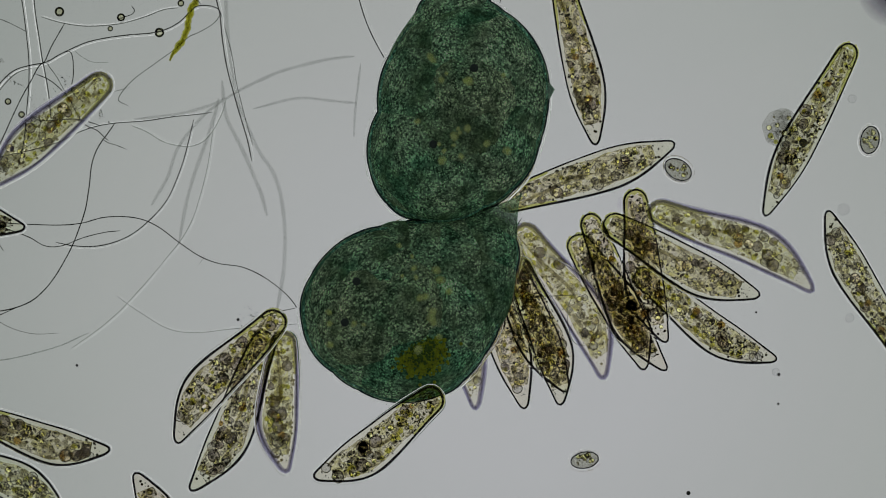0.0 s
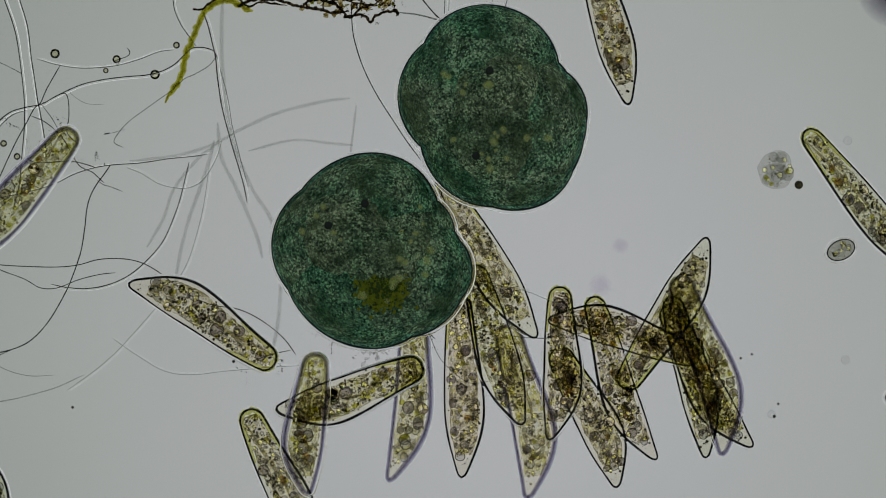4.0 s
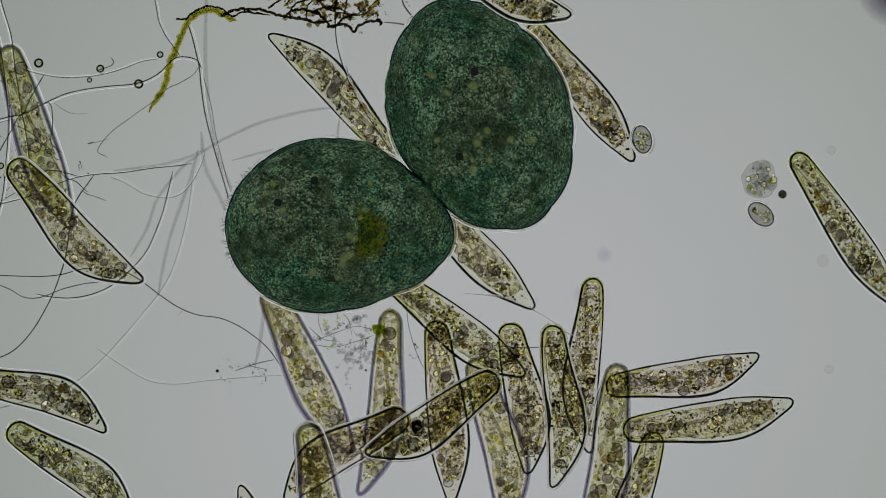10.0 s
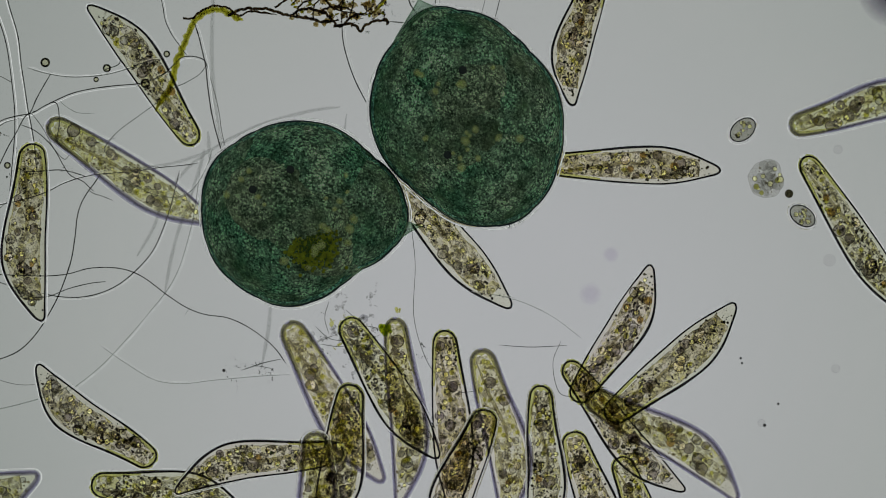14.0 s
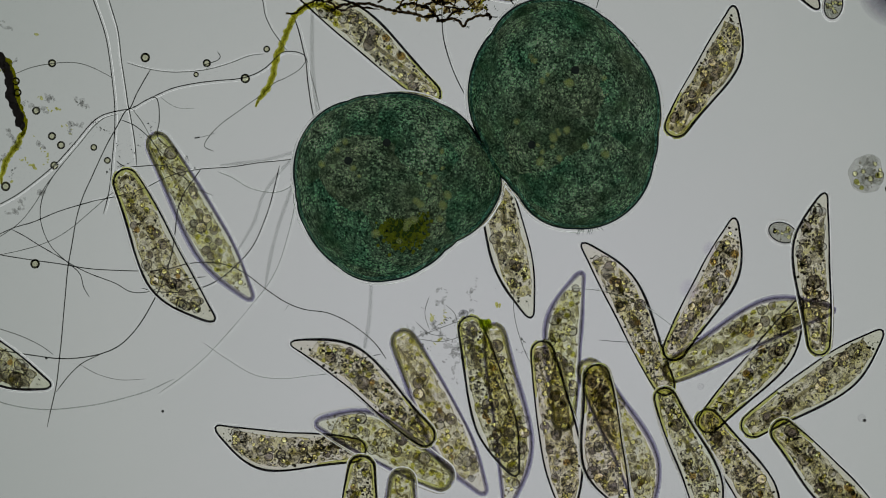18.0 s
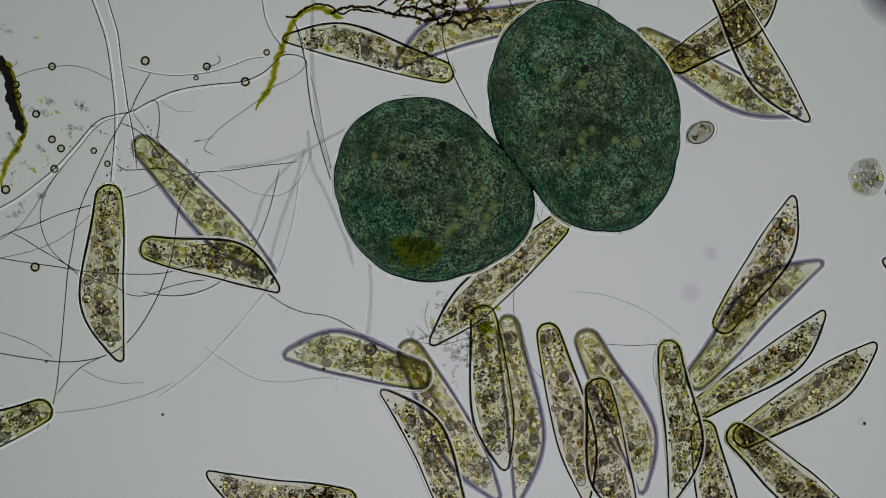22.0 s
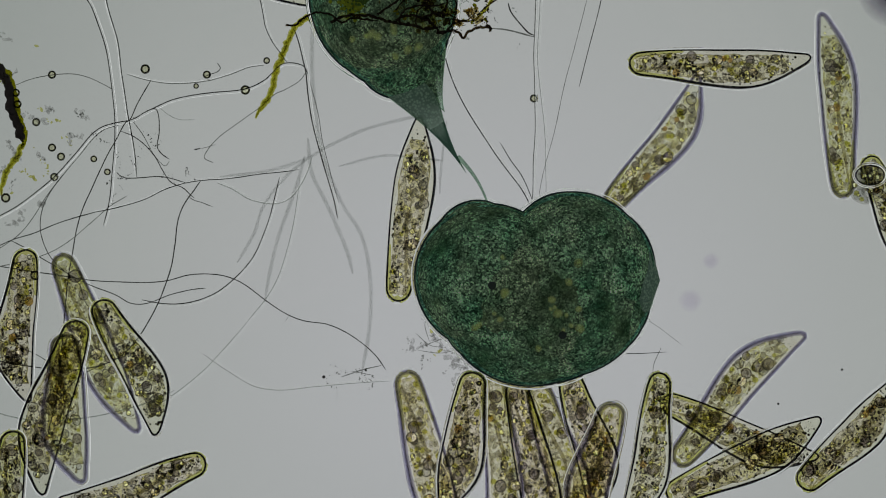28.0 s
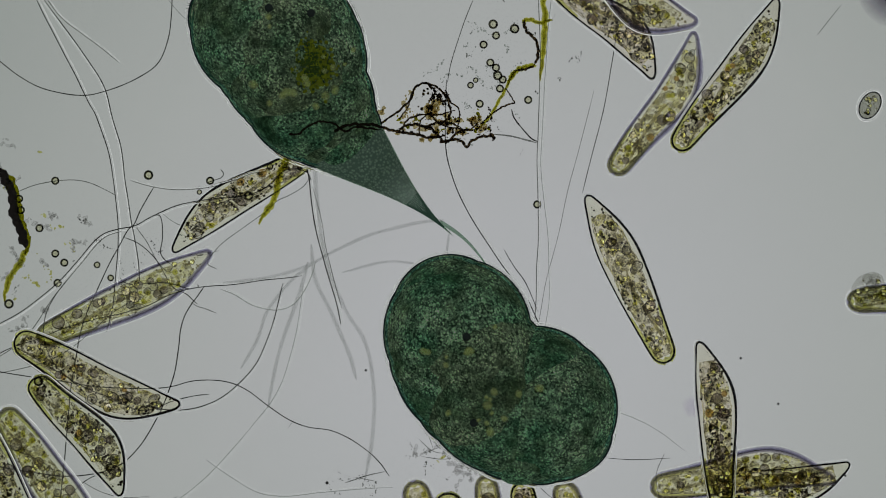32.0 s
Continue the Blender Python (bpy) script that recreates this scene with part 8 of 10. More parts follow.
    walk(paramecia[10], [(0, pose(.316, -.214, .054, 0, 0, 115)), (1, pose(.329, -.248, .054, 0, 0, 112)), (2, pose(.292, -.254, .054, 0, 0, 110)), (5, pose(.256, -.168, .054, 0, 0, 102)), (6, pose(.248, -.179, .054, 0, 0, 94)), (7, pose(.271, -.215, .054, 0, 0, 119)), (8, pose(.287, -.228, .054, 0, 0, 129)), (9, pose(.31, -.168, .054, 0, 0, 139)), (10, pose(.219, -.14, .054, 0, 0, 144)), (11, pose(.137, -.181, .054, 0, 0, 156)), (12, pose(.095, -.217, .054, 0, 0, 130)), (13, pose(.082, -.238, .054, 0, 0, 126)), (14, pose(.086, -.255, .054, 0, 0, 124)), (15, pose(.11, -.248, .054, 0, 0, 132)), (18, pose(.086, -.277, .054, 0, 0, 107)), (19, pose(.099, -.281, .054, 0, 0, 112)), (20, pose(.089, -.255, .054, 0, 0, 115)), (21, pose(.111, -.257, .054, 0, 0, 118)), (22, pose(.089, -.255, .054, 0, 0, 98)), (23, pose(.138, -.351, .054, 0, 0, 97)), (24, pose(.194, -.345, .054, 0, 0, 111)), (25, pose(.195, -.961, .054, 0, 0, 111)), (32, pose(.195, -.961, .054, 0, 0, 111))])
    walk(paramecia[11], [(0, pose(.339, -.239, .06, 0, 0, 107)), (1, pose(.383, -.294, .06, 0, 0, 110)), (2, pose(.431, -.291, .06, 0, 0, 103)), (5, pose(.359, -.202, .06, 0, 0, 83)), (6, pose(.382, -.238, .06, 0, 0, 95)), (7, pose(.405, -.308, .06, 0, 0, 108)), (8, pose(.372, -.326, .06, 0, 0, 106)), (9, pose(.372, -.944, .06, 0, 0, 106)), (32, pose(.372, -.944, .06, 0, 0, 106))])
    walk(paramecia[12], [(0, pose(.386, -.181, .03, 0, 0, 119)), (1, pose(.394, -.216, .03, 0, 0, 122)), (2, pose(.398, -.296, .03, 0, 0, 112)), (5, pose(.271, -.311, .03, 0, 0, 93)), (6, pose(.263, -.309, .03, 0, 0, 90)), (7, pose(.256, -.355, .03, 0, 0, 91)), (8, pose(.263, -.311, .03, 0, 0, 92)), (9, pose(.284, -.309, .03, 0, 0, 98)), (10, pose(.293, -.353, .03, 0, 0, 99)), (11, pose(.295, -.314, .03, 0, 0, 100)), (12, pose(.289, -.314, .03, 0, 0, 98)), (13, pose(.285, -.328, .03, 0, 0, 96)), (14, pose(.287, -.339, .03, 0, 0, 98)), (15, pose(.293, -.346, .03, 0, 0, 102)), (18, pose(.328, -.356, .03, 0, 0, 110)), (19, pose(.335, -.326, .03, 0, 0, 119)), (20, pose(.341, -.31, .03, 0, 0, 119)), (21, pose(.34, -.299, .03, 0, 0, 118)), (22, pose(.323, -.295, .03, 0, 0, 110)), (23, pose(.315, -.25, .03, 0, 0, 107)), (24, pose(.319, -.255, .03, 0, 0, 100)), (25, pose(.281, -.295, .03, 0, 0, 109)), (28, pose(.213, -.388, .03, 0, 0, 100)), (29, pose(.257, -.394, .03, 0, 0, 101)), (32, pose(.257, -.375, .03, 0, 0, 101))])
    walk(paramecia[13], [(0, pose(.469, -.185, .036, 0, 0, 118)), (1, pose(.502, -.242, .036, 0, 0, 118)), (2, pose(.521, -.293, .036, 0, 0, 120)), (5, pose(.38, -.329, .036, 0, 0, 105)), (6, pose(.357, -.347, .036, 0, 0, 97)), (7, pose(.374, -.35, .036, 0, 0, 107)), (8, pose(.374, -.311, .036, 0, 0, 108)), (9, pose(.377, -.315, .036, 0, 0, 103)), (10, pose(.341, -.27, .036, 0, 0, 97)), (11, pose(.335, -.397, .036, 0, 0, 113)), (12, pose(.375, -.401, .036, 0, 0, 127)), (13, pose(.455, -.433, .036, 0, 0, 118)), (14, pose(.46, -.466, .036, 0, 0, 104)), (15, pose(.465, -.448, .036, 0, 0, 107)), (18, pose(.548, -.421, .036, 0, 0, 119)), (19, pose(.532, -.449, .036, 0, 0, 117)), (20, pose(.537, -.424, .036, 0, 0, 109)), (21, pose(.503, -.34, .036, 0, 0, 104)), (22, pose(.495, -.452, .036, 0, 0, 95)), (23, pose(.465, -.452, .036, 0, 0, 96)), (24, pose(.416, -.475, .036, 0, 0, 87)), (25, pose(.417, -.948, .036, 0, 0, 87)), (32, pose(.417, -.948, .036, 0, 0, 87))])
    walk(paramecia[14], [(0, pose(.485, -.174, .042, 0, 0, 117)), (1, pose(.55, -.232, .042, 0, 0, 120)), (2, pose(.606, -.305, .042, 0, 0, 125)), (5, pose(.447, -.236, .042, 0, 0, 107)), (6, pose(.448, -.298, .042, 0, 0, 108)), (7, pose(.439, -.254, .042, 0, 0, 115)), (8, pose(.434, -.249, .042, 0, 0, 108)), (9, pose(.455, -.174, .042, 0, 0, 111)), (10, pose(.458, -.21, .042, 0, 0, 89)), (11, pose(.445, -.301, .042, 0, 0, 106)), (12, pose(.468, -.303, .042, 0, 0, 115)), (13, pose(.486, -.319, .042, 0, 0, 119)), (14, pose(.51, -.33, .042, 0, 0, 133)), (15, pose(.522, -.329, .042, 0, 0, 142)), (16, pose(.463, -.262, .042, 0, 0, 195)), (17, pose(.403, -.196, .042, 0, 0, 247)), (18, pose(.343, -.129, .042, 0, 0, 300)), (19, pose(.345, -.123, .042, 0, 0, 351)), (19.5, pose(.474, -.14, .042, 0, 0, 279)), (20, pose(.602, -.157, .042, 0, 0, 207)), (21, pose(.58, -.148, .042, 0, 0, 212)), (22, pose(1.324, -.149, .042, 0, 0, 212)), (32, pose(1.324, -.149, .042, 0, 0, 212))])
    walk(paramecia[15], [(0, pose(.528, -.123, .048, 0, 0, 102)), (1, pose(.546, -.136, .048, 0, 0, 103)), (2, pose(.565, -.209, .048, 0, 0, 103)), (3, pose(.532, -.189, .048, 0, 0, 45)), (4, pose(.498, -.17, .048, 0, 0, -14)), (5, pose(.465, -.15, .048, 0, 0, -72)), (6, pose(.457, -.155, .048, 0, 0, -79)), (7, pose(.551, -.142, .048, 0, 0, -113)), (8, pose(.605, -.167, .048, 0, 0, -138)), (9, pose(.646, -.188, .048, 0, 0, -164)), (10, pose(.636, -.228, .048, 0, 0, -168)), (11, pose(.606, -.246, .048, 0, 0, -153)), (12, pose(.595, -.23, .048, 0, 0, -150)), (13, pose(.561, -.199, .048, 0, 0, -140)), (14, pose(.502, -.155, .048, 0, 0, -119)), (15, pose(.455, -.142, .048, 0, 0, -96)), (18, pose(.482, -.082, .048, 0, 0, -115)), (19, pose(.539, -.074, .048, 0, 0, -110)), (20, pose(.586, -.074, .048, 0, 0, -131)), (21, pose(.608, -.047, .048, 0, 0, -124)), (22, pose(.581, -.031, .048, 0, 0, -119)), (22.5, pose(.616, -.012, .048, 0, 0, -172)), (23, pose(.651, .006, .048, 0, 0, -224)), (24, pose(.676, -.11, .048, 0, 0, -223)), (25, pose(.669, -.198, .048, 0, 0, -260)), (26, pose(1.309, -.195, .048, 0, 0, -260)), (32, pose(1.309, -.195, .048, 0, 0, -260))])
    walk(paramecia[16], [(0, pose(.691, -.079, .054, 0, 0, 153)), (1, pose(.717, -.107, .054, 0, 0, 153)), (2, pose(.717, -.2, .054, 0, 0, 142)), (5, pose(.594, -.247, .054, 0, 0, 94)), (6, pose(.543, -.471, .054, 0, 0, 90)), (7, pose(.499, -.391, .054, 0, 0, 72)), (8, pose(.504, -.398, .054, 0, 0, 74)), (9, pose(.492, -.392, .054, 0, 0, 68)), (10, pose(.492, -.374, .054, 0, 0, 77)), (11, pose(.582, -.445, .054, 0, 0, 116)), (12, pose(.597, -.41, .054, 0, 0, 129)), (13, pose(.586, -.385, .054, 0, 0, 131)), (14, pose(.593, -.35, .054, 0, 0, 145)), (15, pose(.599, -.315, .054, 0, 0, 159)), (18, pose(.557, -.165, .054, 0, 0, 201)), (19, pose(.562, -.136, .054, 0, 0, 213)), (20, pose(.583, -.154, .054, 0, 0, 205)), (21, pose(.574, -.135, .054, 0, 0, 212)), (22, pose(.565, -.128, .054, 0, 0, 223)), (23, pose(.557, -.128, .054, 0, 0, 226)), (24, pose(.531, -.187, .054, 0, 0, 224)), (25, pose(.511, -.221, .054, 0, 0, 238)), (28, pose(.536, -.25, .054, 0, 0, 225)), (29, pose(.544, -.284, .054, 0, 0, 202)), (30, pose(.538, -.251, .054, 0, 0, 207)), (31, pose(.543, -.257, .054, 0, 0, 209)), (32, pose(.543, -.209, .054, 0, 0, 182))])
    walk(paramecia[17], [(0, pose(.592, -.112, .06, 0, 0, 154)), (1, pose(.582, -.123, .06, 0, 0, 162)), (2, pose(.64, -.167, .06, 0, 0, 178)), (3.5, pose(.598, -.144, .06, 0, 0, 222)), (5, pose(.555, -.122, .06, 0, 0, 266)), (6, pose(.557, -.145, .06, 0, 0, 268)), (7, pose(.651, -.21, .06, 0, 0, 218)), (8, pose(.703, -.277, .06, 0, 0, 192)), (9, pose(.71, -.259, .06, 0, 0, 200)), (10, pose(.682, -.308, .06, 0, 0, 190)), (11, pose(.677, -.31, .06, 0, 0, 207)), (12, pose(.674, -.31, .06, 0, 0, 207)), (13, pose(.646, -.279, .06, 0, 0, 214)), (14, pose(.605, -.207, .06, 0, 0, 222)), (15, pose(.545, -.194, .06, 0, 0, 250)), (18, pose(.681, -.253, .06, 0, 0, 216)), (19, pose(.66, -.263, .06, 0, 0, 220)), (20, pose(.668, -.257, .06, 0, 0, 216)), (21, pose(.662, -.259, .06, 0, 0, 210)), (22, pose(.668, -.268, .06, 0, 0, 215)), (23, pose(.647, -.286, .06, 0, 0, 208)), (24, pose(.59, -.35, .06, 0, 0, 208)), (25, pose(.573, -.379, .06, 0, 0, 203)), (28, pose(.554, -.372, .06, 0, 0, 207)), (29, pose(.615, -.346, .06, 0, 0, 208)), (30, pose(.613, -.752, .06, 0, 0, 208)), (32, pose(.613, -.752, .06, 0, 0, 208))])
    walk(paramecia[18], [(0, pose(.635, -.221, .03, 0, 0, 148)), (1, pose(.672, -.194, .03, 0, 0, 172)), (2, pose(.625, -.235, .03, 0, 0, 168)), (5, pose(.652, -.267, .03, 0, 0, 102)), (6, pose(.634, -.345, .03, 0, 0, 95)), (7, pose(.584, -.446, .03, 0, 0, 84)), (8, pose(.586, -.451, .03, 0, 0, 82)), (9, pose(.588, -.445, .03, 0, 0, 81)), (10, pose(.544, -.48, .03, 0, 0, 78)), (11, pose(.575, -.545, .03, 0, 0, 90)), (14, pose(.566, -.52, .03, 0, 0, 117)), (15, pose(.614, -.453, .03, 0, 0, 149)), (16.5, pose(.594, -.338, .03, 0, 0, 191)), (18, pose(.574, -.223, .03, 0, 0, 233)), (19, pose(.574, -.217, .03, 0, 0, 221)), (20, pose(.582, -.222, .03, 0, 0, 218)), (21, pose(.599, -.208, .03, 0, 0, 217)), (22, pose(.587, -.215, .03, 0, 0, 218)), (23, pose(.584, -.225, .03, 0, 0, 215)), (24, pose(.555, -.276, .03, 0, 0, 213)), (25, pose(.546, -.3, .03, 0, 0, 216)), (28, pose(.543, -.324, .03, 0, 0, 160)), (29, pose(.697, -.297, .03, 0, 0, 224)), (30, pose(.797, -.294, .03, 0, 0, 221)), (31, pose(.799, -.745, .03, 0, 0, 221)), (32, pose(.799, -.745, .03, 0, 0, 221))])
    walk(paramecia[19], [(0, pose(.928, -.156, .036, 0, 0, -62)), (1, pose(1.12, -.111, .036, 0, 0, -64)), (1.5, pose(.946, -.122, .036, 0, 0, -135)), (2, pose(.772, -.132, .036, 0, 0, -206)), (5, pose(.611, -.28, .036, 0, 0, -268)), (6, pose(.603, -.275, .036, 0, 0, -274)), (7, pose(.603, -.956, .036, 0, 0, -274)), (32, pose(.603, -.956, .036, 0, 0, -274))])
    walk(paramecia[20], [(0, pose(.407, .255, .042, 0, 0, 102)), (1, pose(.474, .409, .042, 0, 0, 113)), (2, pose(.36, .38, .042, 0, 0, 127)), (4.5, pose(.481, .427, .042, 0, 0, 102)), (5, pose(.481, .601, .042, 0, 0, 122)), (6, pose(.313, .484, .042, 0, 0, 165)), (7, pose(.379, .447, .042, 0, 0, 152)), (8, pose(.447, .461, .042, 0, 0, 164)), (9, pose(.401, .381, .042, 0, 0, 136)), (10, pose(.452, .292, .042, 0, 0, 127)), (11, pose(.447, .197, .042, 0, 0, 93)), (12, pose(.499, .199, .042, 0, 0, 81)), (12.5, pose(.51, .304, .042, 0, 0, 135)), (13, pose(.521, .409, .042, 0, 0, 189)), (14, pose(.535, .155, .042, 0, 0, 178)), (14.33, pose(.512, .123, .042, 0, 0, 233)), (14.67, pose(.489, .09, .042, 0, 0, 288)), (15, pose(.465, .057, .042, 0, 0, 343)), (16, pose(1.324, .057, .042, 0, 0, 343)), (32, pose(1.324, .057, .042, 0, 0, 343))])
    walk(paramecia[21], [(0, pose(.422, .046, .048, 0, 0, -161)), (1, pose(.337, -.042, .048, 0, 0, -194)), (2, pose(.253, -.123, .048, 0, 0, -227)), (5, pose(.245, .023, .048, 0, 0, -239)), (6, pose(.253, .041, .048, 0, 0, -230)), (7, pose(.235, .038, .048, 0, 0, -233)), (8, pose(.227, .031, .048, 0, 0, -235)), (9, pose(.227, .023, .048, 0, 0, -232)), (10, pose(.24, .014, .048, 0, 0, -225)), (11, pose(.31, .018, .048, 0, 0, -231)), (12, pose(.292, .083, .048, 0, 0, -224)), (13, pose(.24, .054, .048, 0, 0, -225)), (14, pose(.192, .02, .048, 0, 0, -228)), (15, pose(.165, -.01, .048, 0, 0, -232)), (18, pose(.115, .031, .048, 0, 0, -255)), (19, pose(.079, -.022, .048, 0, 0, -251)), (20, pose(.032, -.02, .048, 0, 0, -247)), (21, pose(-.014, -.026, .048, 0, 0, -276)), (22, pose(.099, -.058, .048, 0, 0, -317)), (23, pose(.19, -.105, .048, 0, 0, -296)), (24, pose(.28, -.146, .048, 0, 0, -248)), (25, pose(.128, -.266, .048, 0, 0, -258)), (26, pose(.065, -.148, .048, 0, 0, -204)), (27, pose(.002, -.03, .048, 0, 0, -151)), (28, pose(-.061, .088, .048, 0, 0, -97)), (29, pose(.099, .424, .048, 0, 0, -88)), (30, pose(.02, .188, .048, 0, 0, -107)), (31, pose(.231, .228, .048, 0, 0, -95)), (32, pose(.334, .156, .048, 0, 0, -64))])
    walk(paramecia[22], [(0, pose(.824, .129, .054, 0, 0, 63)), (.5, pose(.871, .115, .054, 0, 0, 101)), (1, pose(.918, .1, .054, 0, 0, 139)), (2, pose(.942, .089, .054, 0, 0, 138)), (5, pose(.937, .055, .054, 0, 0, 128)), (6, pose(.934, .047, .054, 0, 0, 128)), (7, pose(.937, .04, .054, 0, 0, 127)), (8, pose(.937, .035, .054, 0, 0, 126)), (9, pose(.937, .035, .054, 0, 0, 126)), (10, pose(.937, .032, .054, 0, 0, 125)), (11, pose(.937, .029, .054, 0, 0, 125)), (12, pose(.939, .027, .054, 0, 0, 125)), (13, pose(.942, .022, .054, 0, 0, 125)), (14, pose(.94, .023, .054, 0, 0, 124)), (15, pose(1.345, .014, .054, 0, 0, 124)), (32, pose(1.345, .014, .054, 0, 0, 124))])
    walk(paramecia[23], [(0, pose(1.094, -.017, .06, 0, 0, 51)), (1, pose(.928, -.005, .06, 0, 0, 37)), (2, pose(1.473, -.005, .06, 0, 0, 37)), (32, pose(1.473, -.005, .06, 0, 0, 37))])
    walk(paramecia[24], [(0, pose(1.506, .202, .03, 0, 0, -5)), (12, pose(1.506, .202, .03, 0, 0, -5)), (13, pose(1.171, .202, .03, 0, 0, -5)), (13.33, pose(1.102, .222, .03, 0, 0, -60)), (13.67, pose(1.033, .242, .03, 0, 0, -115)), (14, pose(.963, .262, .03, 0, 0, -170)), (15, pose(.362, -.106, .03, 0, 0, -234)), (16.5, pose(.294, -.149, .03, 0, 0, -166)), (18, pose(.227, -.192, .03, 0, 0, -97)), (19, pose(.216, -.235, .03, 0, 0, -71)), (19.33, pose(.204, -.302, .03, 0, 0, -20)), (19.67, pose(.192, -.37, .03, 0, 0, 31)), (20, pose(.179, -.437, .03, 0, 0, 82)), (21, pose(.178, -.954, .03, 0, 0, 82)), (32, pose(.178, -.954, .03, 0, 0, 82))])
    walk(paramecia[25], [(0, pose(-.543, -.411, .7, 0, 0, 166)), (1, pose(-.448, -.505, .7, 0, 0, 150)), (2, pose(-.473, -.495, .7, 0, 0, 142)), (3, pose(-.469, -.955, .7, 0, 0, 142)), (32, pose(-.469, -.955, .7, 0, 0, 142))])
    walk(paramecia[26], [(0, pose(-.625, -.494, .46, 0, 0, 154)), (1, pose(-.607, -.492, .46, 0, 0, 144)), (2, pose(-.608, -.497, .46, 0, 0, 142)), (5, pose(-.689, -.368, .46, 0, 0, 111)), (6, pose(-.664, -.368, .46, 0, 0, 109)), (7, pose(-.475, -.338, .46, 0, 0, 113)), (8, pose(-.482, -.34, .46, 0, 0, 115)), (9, pose(-.466, -.351, .46, 0, 0, 117)), (10, pose(-.454, -.386, .46, 0, 0, 143)), (11, pose(-.351, -.405, .46, 0, 0, 165)), (12, pose(-.328, -.39, .46, 0, 0, 179)), (13, pose(-.308, -.422, .46, 0, 0, 169)), (14, pose(-.299, -.428, .46, 0, 0, 169)), (15, pose(-.306, -.44, .46, 0, 0, 175)), (16, pose(-.308, -.919, .46, 0, 0, 175)), (32, pose(-.308, -.919, .46, 0, 0, 175))])
    walk(paramecia[27], [(0, pose(-.319, -.601, .64, 0, 0, -68)), (1, pose(-.354, -.496, .64, 0, 0, -133)), (2, pose(-.519, -.372, .64, 0, 0, -158)), (3, pose(-1.074, -.35, .64, 0, 0, -158)), (32, pose(-1.074, -.35, .64, 0, 0, -158))])
    walk(paramecia[28], [(0, pose(-1.176, .082, .054, 0, 0, 127)), (3.5, pose(-1.176, .08, .054, 0, 0, 127)), (4.5, pose(-.504, .128, .054, 0, 0, 127)), (5, pose(-.502, .128, .054, 0, 0, 125)), (6, pose(-.523, .15, .054, 0, 0, 120)), (7, pose(-.585, .182, .054, 0, 0, 114)), (8, pose(-.599, .202, .054, 0, 0, 112)), (9, pose(-.612, .27, .054, 0, 0, 109)), (10, pose(-.549, .207, .054, 0, 0, 110)), (11, pose(-.502, .181, .054, 0, 0, 113)), (12, pose(-.466, .16, .054, 0, 0, 122)), (13, pose(-.407, .153, .054, 0, 0, 144)), (14, pose(-.39, .139, .054, 0, 0, 149)), (15, pose(-.4, .126, .054, 0, 0, 152)), (18, pose(-.445, .05, .054, 0, 0, 121)), (19, pose(-.475, .006, .054, 0, 0, 111)), (20, pose(-.494, -.011, .054, 0, 0, 105)), (21, pose(-.507, .036, .054, 0, 0, 118)), (22, pose(-.439, .076, .054, 0, 0, 136)), (23, pose(-.454, .123, .054, 0, 0, 171)), (24, pose(-.497, .144, .054, 0, 0, 189)), (25, pose(-.585, .039, .054, 0, 0, 164)), (28, pose(-.635, -.16, .054, 0, 0, 114)), (29, pose(-.484, -.098, .054, 0, 0, 152)), (30, pose(-.438, -.12, .054, 0, 0, 148)), (31, pose(-.579, .104, .054, 0, 0, 200)), (32, pose(-.587, .119, .054, 0, 0, 207))])
    walk(paramecia[29], [(0, pose(-1.063, -.017, .58, 0, 0, 103)), (7, pose(-1.063, -.017, .58, 0, 0, 103)), (8, pose(-.538, -.017, .58, 0, 0, 103)), (9, pose(-.477, .022, .58, 0, 0, 125)), (10, pose(-.45, .042, .58, 0, 0, 138)), (11, pose(-.44, .025, .58, 0, 0, 136)), (12, pose(-.44, .02, .58, 0, 0, 136)), (13, pose(-.469, .022, .58, 0, 0, 117)), (14, pose(-.535, .031, .58, 0, 0, 93)), (15, pose(-.445, .049, .58, 0, 0, 138)), (18, pose(-.49, -.007, .58, 0, 0, 122)), (19, pose(-.527, -.024, .58, 0, 0, 111)), (20, pose(-.542, -.031, .58, 0, 0, 107)), (21, pose(-.573, -.042, .58, 0, 0, 96)), (22, pose(-.583, -.043, .58, 0, 0, 94)), (23, pose(-.613, -.043, .58, 0, 0, 88)), (24, pose(-.648, -.045, .58, 0, 0, 78)), (25, pose(-.683, -.026, .58, 0, 0, 67)), (28, pose(-.677, -.259, .58, 0, 0, 78)), (29, pose(-.638, -.148, .58, 0, 0, 112)), (30, pose(-.66, -.036, .58, 0, 0, 146)), (31, pose(-.616, .017, .58, 0, 0, 163)), (32, pose(-.611, -.016, .58, 0, 0, 158))])
